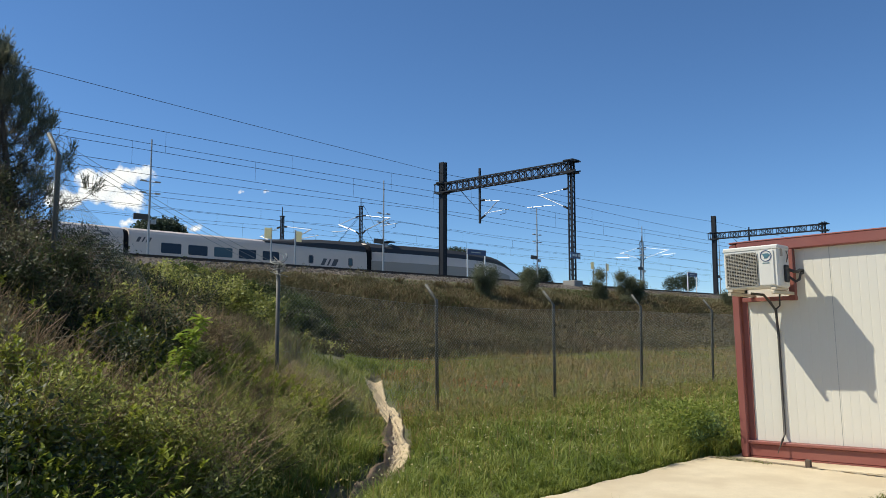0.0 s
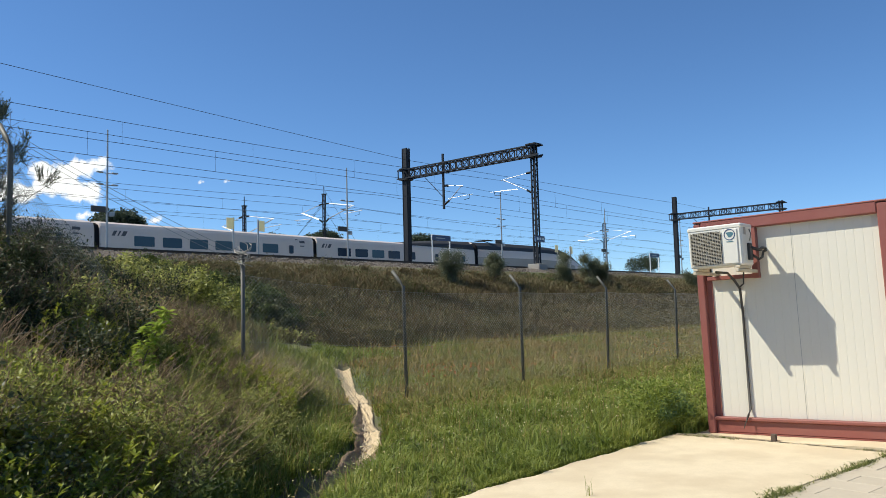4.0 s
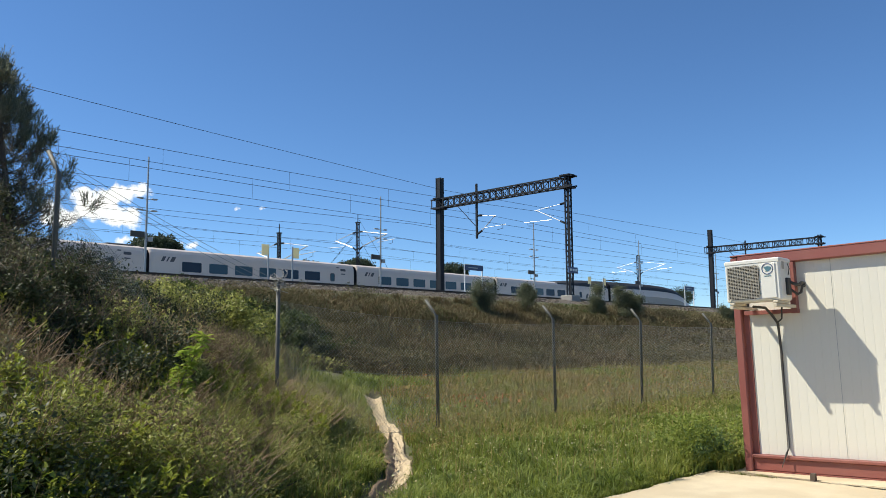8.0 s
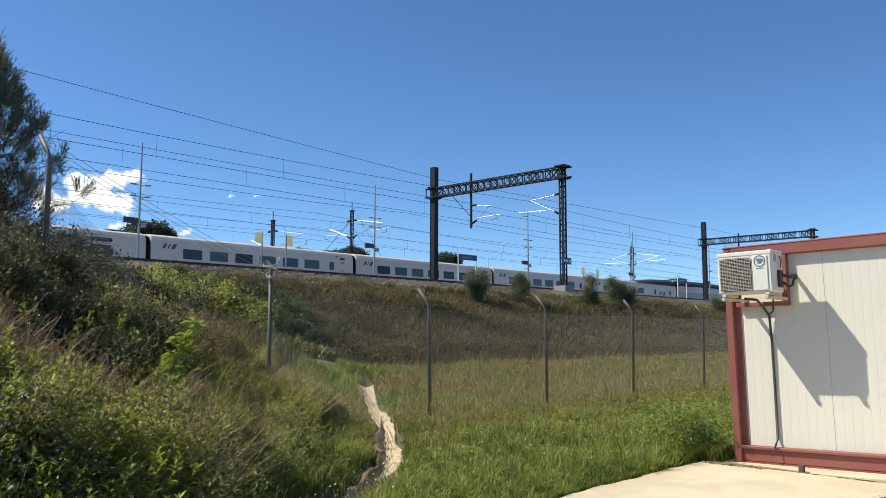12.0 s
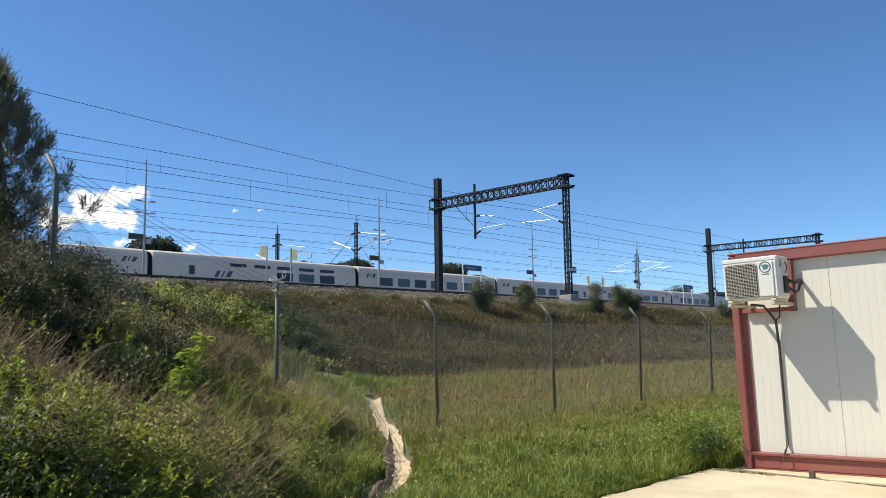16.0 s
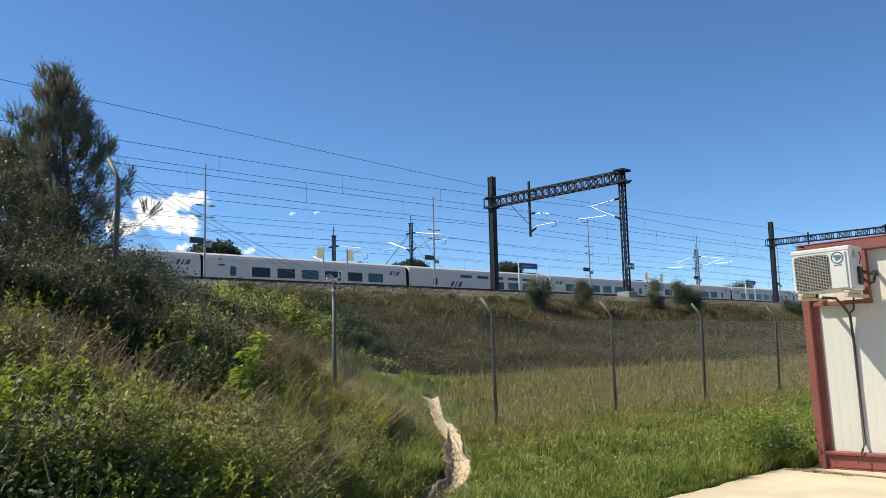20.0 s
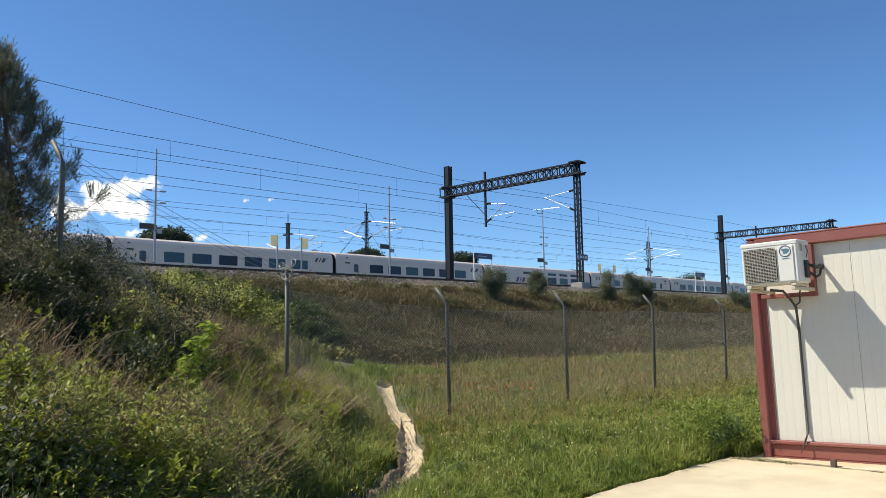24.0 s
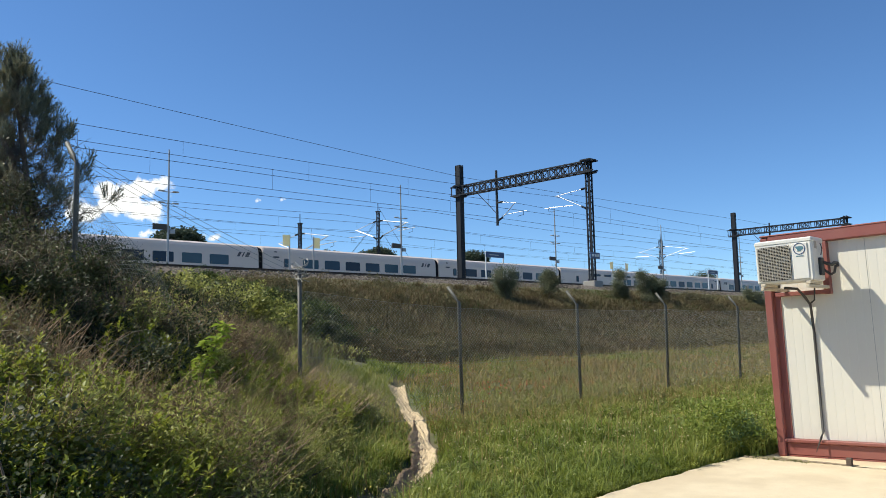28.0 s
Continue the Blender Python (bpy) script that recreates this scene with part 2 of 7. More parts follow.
M_LAWN = leaf_material("lawn_grass", [(0.078, 0.115, 0.018), (0.17, 0.218, 0.036), (0.285, 0.328, 0.062), (0.53, 0.49, 0.16)], 0.5, 0.4, 0.9)
M_JOINT_WEED = leaf_material("joint_weed", [(0.09, 0.11, 0.028), (0.18, 0.20, 0.05), (0.30, 0.28, 0.11)], 0.6, 0.3, 3.0)
M_COARSE = leaf_material("coarse_grass", [(0.07, 0.115, 0.015), (0.14, 0.20, 0.03), (0.26, 0.31, 0.06)], 0.38, 0.4, 2.0)
M_POPPY = leaf_material("red_poppy", [(0.62, 0.03, 0.015), (0.72, 0.06, 0.03)], 0.5, 0.35, 2.0)
M_DRY_GRASS = leaf_material("dry_grass", [(0.30, 0.19, 0.085), (0.42, 0.29, 0.125), (0.24, 0.23, 0.055), (0.60, 0.47, 0.235)], 0.8, 0.3, 0.35)
M_BROWN_SCRUB = leaf_material("brown_scrub", [(0.16, 0.117, 0.063), (0.215, 0.158, 0.086), (0.13, 0.122, 0.052), (0.33, 0.25, 0.148)], 0.85, 0.2, 0.22)
M_PALE_SCRUB = leaf_material("pale_scrub", [(0.24, 0.18, 0.10), (0.30, 0.235, 0.135), (0.2, 0.185, 0.08), (0.40, 0.32, 0.20)], 0.85, 0.25, 0.3)
# wide tones: sunlit leaves and the dark between them are put into the colours
M_LEAF = leaf_material("shrub_leaf", [(0.088, 0.10, 0.026), (0.215, 0.23, 0.058), (0.42, 0.425, 0.11), (0.66, 0.62, 0.24)], 0.44, 0.5, 0.7)
# evergreen green, deepened for the shade that lies on parts of the bank
M_LEAF_DARK = leaf_material("dark_shaded_shrub_leaf", [(0.021, 0.029, 0.011), (0.038, 0.05, 0.018), (0.073, 0.085, 0.032), (0.18, 0.18, 0.085)], 0.55, 0.25, 0.7)
M_LEAF_BRIGHT = leaf_material("young_bright_leaf", [(0.18, 0.26, 0.03), (0.28, 0.37, 0.05), (0.42, 0.46, 0.09)], 0.4, 0.45, 1.5)
M_HERB = leaf_material("herb_leaf", [(0.12, 0.16, 0.016), (0.27, 0.31, 0.035), (0.52, 0.50, 0.085)], 0.45, 0.42, 1.2)
M_DEAD_TWIG = leaf_material("grey_brown_twigs", [(0.10, 0.074, 0.054), (0.14, 0.105, 0.075), (0.07, 0.052, 0.04)], 0.9, 0.05)
M_CANE = material("dead_cane", (0.42, 0.34, 0.23), (0.30, 0.24, 0.16), 0.8, scale=20, fine=90, bump=0.1)
M_NEEDLE = leaf_material("pine_needles", [(0.105, 0.125, 0.088), (0.18, 0.195, 0.135), (0.28, 0.275, 0.185), (0.40, 0.31, 0.21)], 0.55, 0.3, 1.6)
M_WEED = leaf_material("blue_green_weed", [(0.065, 0.11, 0.035), (0.13, 0.20, 0.065), (0.24, 0.33, 0.13), (0.42, 0.47, 0.24)], 0.35, 0.4, 2.0)
M_STALK = leaf_material("red_brown_stalk", [(0.34, 0.22, 0.13), (0.46, 0.32, 0.20), (0.62, 0.48, 0.33)], 0.7, 0.15, 1.5)
M_RUSSET = leaf_material("russet_stem", [(0.21, 0.125, 0.075), (0.30, 0.195, 0.12), (0.44, 0.32, 0.21)], 0.8, 0.1, 1.2)
M_WISP = leaf_material("olive_brown_wisp", [(0.17, 0.145, 0.07), (0.25, 0.205, 0.11), (0.36, 0.30, 0.17), (0.20, 0.21, 0.075)], 0.75, 0.35, 0.8)
M_DULL_LEAF = leaf_material("dull_evergreen_leaf", [(0.04, 0.045, 0.02), (0.085, 0.09, 0.04), (0.17, 0.165, 0.085), (0.30, 0.24, 0.15)], 0.5, 0.3, 0.8)
M_PALE_LEAF = leaf_material("pale_olive_leaf", [(0.05, 0.055, 0.02), (0.15, 0.155, 0.06), (0.33, 0.31, 0.15), (0.55, 0.50, 0.30)], 0.4, 0.35, 1.0)
M_SOFT_HERB = leaf_material("soft_green_herb", [(0.155, 0.185, 0.045), (0.305, 0.33, 0.08), (0.48, 0.47, 0.15), (0.64, 0.59, 0.28)], 0.55, 0.45, 1.3)
M_PINE_FAR = leaf_material("stone_pine_foliage", [(0.042, 0.06, 0.038), (0.065, 0.088, 0.052), (0.10, 0.12, 0.072)], 0.7, 0.2, 0.2)
M_OLIVE = leaf_material("grey_green_leaf", [(0.10, 0.115, 0.065), (0.16, 0.175, 0.10), (0.24, 0.245, 0.15)], 0.6, 0.35, 0.6)
M_SCRUB_LEAF = leaf_material("scrub_leaf", [(0.03, 0.05, 0.014), (0.065, 0.095, 0.024), (0.12, 0.15, 0.04), (0.2, 0.2, 0.07)], 0.6, 0.3, 0.35)
M_TOE = leaf_material("dull_olive_scrub", [(0.11, 0.10, 0.045), (0.14, 0.125, 0.06), (0.19, 0.165, 0.085)], 0.9, 0.2, 0.25)
M_FLOWER_RED = leaf_material("poppy_petal", [(0.46, 0.10, 0.04), (0.56, 0.15, 0.06)], 0.6, 0.3, 1)
M_FLOWER_PALE = leaf_material("pale_flower", [(0.50, 0.42, 0.16), (0.55, 0.50, 0.28), (0.55, 0.40, 0.08)], 0.6, 0.3, 1)


def glass(name, tint, rough=0.02):
    m = bpy.data.materials.new(name)
    m.use_nodes = True
    b = m.node_tree.nodes["Principled BSDF"]
    b.inputs["Base Color"].default_value = (*tint, 1)
    b.inputs["Roughness"].default_value = rough
    b.inputs["Specular IOR Level"].default_value = 0.9
    b.inputs["Coat Weight"].default_value = 0.6
    b.inputs["Coat Roughness"].default_value = 0.02
    return m


M_CAR_GLASS = glass("tinted_window_glass", (0.02, 0.03, 0.04))


# ---- mesh helpers ----
class Geo:
    """Collects vertices and faces of one mesh."""

    def __init__(self):
        self.v, self.f = [], []

    def add(self, verts, faces):
        k = len(self.v)
        self.v.extend(verts)
        self.f.extend([tuple(i + k for i in f) for f in faces])
        return self

    def box(self, x0, x1, y0, y1, z0, z1, m=None, bevel=0.0):
        if bevel > 0:
            b = min(bevel, 0.45 * min(x1 - x0, y1 - y0, z1 - z0))
            vs, keys = [], {}
            for ix, x in enumerate((x0, x1)):
                for iy, y in enumerate((y0, y1)):
                    for iz, z in enumerate((z0, z1)):
                        sx, sy, sz = (b if ix == 0 else -b), (b if iy == 0 else -b), (b if iz == 0 else -b)
                        for a, p in enumerate(((x, y + sy, z + sz), (x + sx, y, z + sz), (x + sx, y + sy, z))):
                            keys[ix, iy, iz, a] = len(vs)
                            vs.append(p)
            K = lambda ix, iy, iz, a: keys[ix, iy, iz, a]
            fs = []
            for i in (0, 1):
                q = [K(i, 0, 0, 0), K(i, 1, 0, 0), K(i, 1, 1, 0), K(i, 0, 1, 0)]
                fs.append(q if i else q[::-1])
                q = [K(0, i, 0, 1), K(1, i, 0, 1), K(1, i, 1, 1), K(0, i, 1, 1)]
                fs.append(q[::-1] if i else q)
                q = [K(0, 0, i, 2), K(1, 0, i, 2), K(1, 1, i, 2), K(0, 1, i, 2)]
                fs.append(q if i else q[::-1])
            for i in (0, 1):
                for j in (0, 1):
                    fs.append([K(0, i, j, 1), K(1, i, j, 1), K(1, i, j, 2), K(0, i, j, 2)])
                    fs.append([K(i, 0, j, 0), K(i, 1, j, 0), K(i, 1, j, 2), K(i, 0, j, 2)])
                    fs.append([K(i, j, 0, 0), K(i, j, 1, 0), K(i, j, 1, 1), K(i, j, 0, 1)])
            for i in (0, 1):
                for j in (0, 1):
                    for k in (0, 1):
                        fs.append([K(i, j, k, 0), K(i, j, k, 1), K(i, j, k, 2)])
        else:
            vs = [(x, y, z) for x in (x0, x1) for y in (y0, y1) for z in (z0, z1)]
            fs = [(0, 1, 3, 2), (4, 6, 7, 5), (0, 4, 5, 1), (2, 3, 7, 6), (0, 2, 6, 4), (1, 5, 7, 3)]
        if m:
            vs = [tuple(m @ Vector(p)) for p in vs]
        return self.add(vs, fs)

    def tube(self, points, radius, sides=6, cap=True):
        """A tube along points; radius is one number or one for each point."""
        pts = [Vector(p) for p in points]
        rs = radius if isinstance(radius, (list, tuple)) else [radius] * len(pts)
        rings = []
        for i, p in enumerate(pts):
            a = (pts[min(i + 1, len(pts) - 1)] - pts[max(i - 1, 0)]).normalized()
            ref = Vector((0, 0, 1)) if abs(a.z) < 0.9 else Vector((1, 0, 0))
            u = a.cross(ref).normalized()
            w = u.cross(a)
            rings.append([tuple(p + (u * math.cos(2 * math.pi * j / sides) + w * math.sin(2 * math.pi * j / sides)) * rs[i]) for j in range(sides)])
        vs = [q for r in rings for q in r]
        fs = []
        for i in range(len(pts) - 1):
            for j in range(sides):
                k = (j + 1) % sides
                fs.append((i * sides + j, i * sides + k, (i + 1) * sides + k, (i + 1) * sides + j))
        if cap:
            fs.append(tuple(range(sides))[::-1])
            fs.append(tuple((len(pts) - 1) * sides + j for j in range(sides)))
        return self.add(vs, fs)

    def prism(self, outline, y0, y1, axis="y"):
        """An outline in a plane, drawn out along an axis."""
        n = len(outline)
        if axis == "y":
            vs = [(a, y0, b) for a, b in outline] + [(a, y1, b) for a, b in outline]
        elif axis == "x":
            vs = [(y0, a, b) for a, b in outline] + [(y1, a, b) for a, b in outline]
        else:
            vs = [(a, b, y0) for a, b in outline] + [(a, b, y1) for a, b in outline]
        fs = [tuple(range(n)), tuple(range(2 * n - 1, n - 1, -1))] + [(i, i + n, (i + 1) % n + n, (i + 1) % n) for i in range(n)]
        return self.add(vs, fs)

    def mesh(self, name, mat, smooth=False):
        me = bpy.data.meshes.new(name)
        me.from_pydata(self.v, [], self.f)
        me.materials.append(mat)
        if smooth:
            me.polygons.foreach_set("use_smooth", [True] * len(me.polygons))
        me.update()
        if len(me.polygons) < 20000:
            bm = bmesh.new()
            bm.from_mesh(me)
            bmesh.ops.recalc_face_normals(bm, faces=bm.faces)
            bm.to_mesh(me)
            bm.free()
        return me


def part(name, geo, mat, parent, label="", smooth=False, m=None):
    """One mesh object under a thing or a part."""
    me = geo if isinstance(geo, bpy.types.Mesh) else geo.mesh(name, mat, smooth)
    ob = new(name, me)
    ob.parent = parent
    if m is not None:
        ob.matrix_basis = m
    if label:
        ob["label"] = label
    return ob


def thing(name, label, category, m=None, group="", kind=""):
    """An empty that carries the parts of one thing."""
    ob = new(name)
    ob.empty_display_size = 0.1
    if m is not None:
        ob.matrix_basis = m
    return tagged(ob, label, category, group, kind)


def solid(name, geo, mat, label, category, kind="", smooth=False, m=None, group=""):
    """A thing of one mesh."""
    me = geo if isinstance(geo, bpy.types.Mesh) else geo.mesh(name, mat, smooth)
    ob = new(name, me)
    if m is not None:
        ob.matrix_basis = m
    return tagged(ob, label, category, group, kind)


def cards(name, mat, verts, faces):
    """A mesh from arrays: verts (n, k, 3) of n pieces with the faces of one piece."""
    n, k, _ = verts.shape
    f = np.asarray(faces)
    idx = (f[None] + (np.arange(n) * k)[:, None, None]).reshape(-1)
    per = f.shape[1]
    me = bpy.data.meshes.new(name)
    me.vertices.add(n * k)
    me.vertices.foreach_set("co", verts.reshape(-1).astype(np.float32))
    nf = n * len(f)
    me.loops.add(len(idx))
    me.loops.foreach_set("vertex_index", idx.astype(np.int32))
    me.polygons.add(nf)
    me.polygons.foreach_set("loop_start", np.arange(0, nf * per, per, dtype=np.int32))
    me.update(calc_edges=True)
    me.materials.append(mat)
    return me


# ---- plan: the railway runs along ALONG, its distance from the origin is counted along ACROSS ----
ALONG = Vector((0.695, 0.719, 0)).normalized()
ACROSS = Vector((-ALONG.y, ALONG.x, 0))
RAILWAY = Matrix((( ALONG.x, ACROSS.x, 0, 0), (ALONG.y, ACROSS.y, 0, 0), (0, 0, 1, 0), (0, 0, 0, 1)))
RAIL_Z = 4.15
NEAR_RAIL_Z = 4.72
CREST = 29.6
CREST_Z = 4.1


def on_railway(s, d, z=0.0):
    """A pose whose x runs along the railway and y away from the field."""
    return RAILWAY @ Matrix.Translation((s, d, z))


def sstep(a, b, x):
    t = np.clip((x - a) / (b - a), 0, 1)
    return t * t * (3 - 2 * t)


def wave(x, y, f, seed):
    """Smooth uneven ground, between about -1 and 1."""
    r = np.random.RandomState(seed)
    out = 0
    for i in range(5):
        a, ph, k = r.uniform(0, 6.28), r.uniform(0, 6.28), f * (0.6 + 0.35 * i)
        out = out + np.sin(k * (x * np.cos(a) + y * np.sin(a)) + ph)
    return out / 3.2


GULLY = [(-1.85, 5.2), (-1.35, 7.0), (-0.98, 8.45), (-0.81, 9.0), (-0.70, 9.7), (-0.64, 10.6), (-0.66, 11.9), (-0.82, 14.0), (-1.08, 16.2), (-1.45, 18.9), (-1.78, 21.0), (-1.85, 21.5)]


def gully_distance(x, y):
    best = np.full(np.shape(x), 1e9)
    for (ax, ay), (bx, by) in zip(GULLY, GULLY[1:]):
        ux, uy = bx - ax, by - ay
        t = np.clip(((x - ax) * ux + (y - ay) * uy) / (ux * ux + uy * uy), 0, 1)
        best = np.minimum(best, np.hypot(x - ax - t * ux, y - ay - t * uy))
    return best


def along_yard(x, y):
    return ALONG.x * x + ALONG.y * y


def bank_foot(y):
    """Where the overgrown bank begins, left of the gully."""
    return -1.5 - 0.02 * (y - 7)


def height(x, y):
    x, y = np.asarray(x, float), np.asarray(y, float)
    d = -ALONG.y * x + ALONG.x * y
    z = 0.45 * sstep(12, 20, d) + 0.05 * wave(x, y, 0.5, 3) * sstep(3, 8, d)
    slope = np.clip((d - 19.5) / (CREST - 19.5), 0, 1)
    z = z + (CREST_Z - 0.45) * (0.25 * slope + 0.75 * slope ** 1.15) + 0.16 * wave(x, y, 0.45, 5) * np.sin(np.pi * slope)
    z = np.where(d > CREST + 0.6, CREST_Z - 0.2 - 0.2 * sstep(CREST + 0.6, CREST + 3, d), z)
    z = np.where(d > 80, CREST_Z - 0.3 + 0.3 * sstep(80, 140, d), z)
    left = np.clip(bank_foot(y) - x, 0, None)
    mound = 2.4 * (1 - np.exp(-(left / 3.0) ** 1.6)) * sstep(0.5, 5.0, y) * (1 - 0.7 * sstep(16, 26, y)) * (0.84 + 0.16 * sstep(7.2, 9.5, y))
    mound = mound + 0.12 * wave(x, y, 0.9, 8) * sstep(0.3, 1.5, left)
    z = np.where(d < CREST, np.maximum(z, 0) + mound * (1 - sstep(18, CREST - 1, d)) * sstep(4.5, 5.6, d), z)
    z = np.where((d < 4.75) & (along_yard(x, y) < 9.6), -0.03, z)
    g = gully_distance(x, y)
    return z - (0.20 + 0.16 * (1 - sstep(9.0, 11.5, y))) * np.exp(-(g / 0.35) ** 2) * (d < 22)


def hz(x, y):
    return float(height(x, y))


# ---- ground ----
def build_ground():
    xs = np.concatenate([[-3000, -1200, -500, -220, -120, -80, -60], np.arange(-48, 60.1, 0.75), [64, 75, 95, 130, 200, 400, 1000, 3000]])
    ys = np.concatenate([[-3000, -800, -200, -60, -25, -10], np.arange(-4, 70.1, 0.75), [74, 80, 90, 105, 130, 180, 300, 700, 3000]])
    fx = np.arange(-10, 10.01, 0.22)
    xs = np.unique(np.round(np.concatenate([xs[(xs < -10.1) | (xs > 10.1)], fx]), 3))
    fy = np.arange(2, 22.01, 0.22)
    ys = np.unique(np.round(np.concatenate([ys[(ys < 1.9) | (ys > 22.1)], fy]), 3))
    X, Y = np.meshgrid(xs, ys, indexing="ij")
    Z = height(X, Y)
    nx, ny = X.shape
    me = bpy.data.meshes.new("ground")
    verts = np.stack([X, Y, Z], -1).reshape(-1, 3)
    i, j = np.meshgrid(np.arange(nx - 1), np.arange(ny - 1), indexing="ij")
    a = (i * ny + j).reshape(-1)
    faces = np.stack([a, a + ny, a + ny + 1, a + 1], 1)
    me.from_pydata(verts.tolist(), [], faces.tolist())
    me.polygons.foreach_set("use_smooth", [True] * len(me.polygons))
    me.materials.append(M_SOIL)
    ob = new("ground", me)
    tagged(ob, "grassy soil ground rising to a railway embankment", "ground", kind="structure")


build_ground()


def build_gully():
    """The bare dirt of the washed-out path, a lumpy ribbon."""
    rnd = random.Random(4)
    pts = []
    for (ax, ay), (bx, by) in zip(GULLY, GULLY[1:]):
        for k in range(24):
            t = k / 24
            pts.append((ax + (bx - ax) * t, ay + (by - ay) * t))
    pts.append(GULLY[-1])
    across = 17
    jag = [rnd.uniform(-1, 1) for _ in range(len(pts) + 8)]
    def ragged(i, step):
        """Uneven edge with sudden nicks, wandering over a few steps."""
        k = i / step
        j, f = int(k), k - int(k)
        return jag[j % len(jag)] * (1 - f) + jag[(j + 1) % len(jag)] * f
    for name, lo, hi, mat, lab in (("dirt_path", 106, len(pts), M_DIRT, "bare pale dirt path worn into the grass"), ("gully_bed", 0, 190, M_GULLY, "brown eroded gully bed with loose soil")):
        g = Geo()
        rows = []
        for i in range(lo, hi):
            x, y = pts[i]
            bed = name == "gully_bed"
            left = 0.135 + 0.06 * ragged(i, 13.0) + 0.022 * ragged(i + 11, 5.0)
            right = 0.138 + 0.08 * ragged(i + 40, 10.0) + 0.022 * ragged(i + 5, 4.0)
            taper = min(1.0, (i - lo + 2) / 14)
            if bed:
                # brown soil, its wider left flank also standing for the shaded bank face
                left, right = left + (0.13 if y > 11.5 else 0.03), right + 0.02 + 0.08 * (1 - min(1, i / 90))
                left *= min(1.0, (hi - i) / 30)
            else:
                left, right = left * taper * (0.75 if y < 12 else 1.0), right * taper
            if y > 20:
                left, right = left + 0.35 * (y - 20), right + 0.1 * (y - 20)
            row = []
            for j in range(across):
                e = (j / (across - 1) - 0.5) * 2
                px, py = x + (e * left if e < 0 else e * right) + 0.012 * rnd.uniform(-1, 1), y + 0.012 * rnd.uniform(-1, 1)
                lump = 0.030 * rnd.uniform(-0.6, 0.7) + 0.03 * ragged(i * 2 + j * 13, 6.0)
                pz = hz(px, py) + (0.028 if bed else 0.05) + lump * (1 - abs(e)) * (1 if 0 < j < across - 1 else 0)
                if bed and e < -0.1:
                    pz += 0.10 * (-e - 0.1)
                if j in (0, across - 1):
                    pz -= 0.06
                row.append((px, py, pz))
            rows.append(row)
        vs = [p for r in rows for p in r]
        fs = [(i * across + j, i * across + j + 1, (i + 1) * across + j + 1, (i + 1) * across + j) for i in range(len(rows) - 1) for j in range(across - 1)]
        g.add(vs, fs)
        solid(name, g, mat, lab, "path", "structure", True)


build_gully()


# ---- concrete slab and paving ----
# the cabin: x along its end wall, y into it; it has settled a little to one side
CABIN = Matrix(((0.7266, 0.6871, 0, 3.688), (-0.6871, 0.7266, 0, 9.958), (0, 0, 1, 0.012), (0, 0, 0, 1))) @ Matrix.Rotation(radians(-1.5), 4, 'Y')


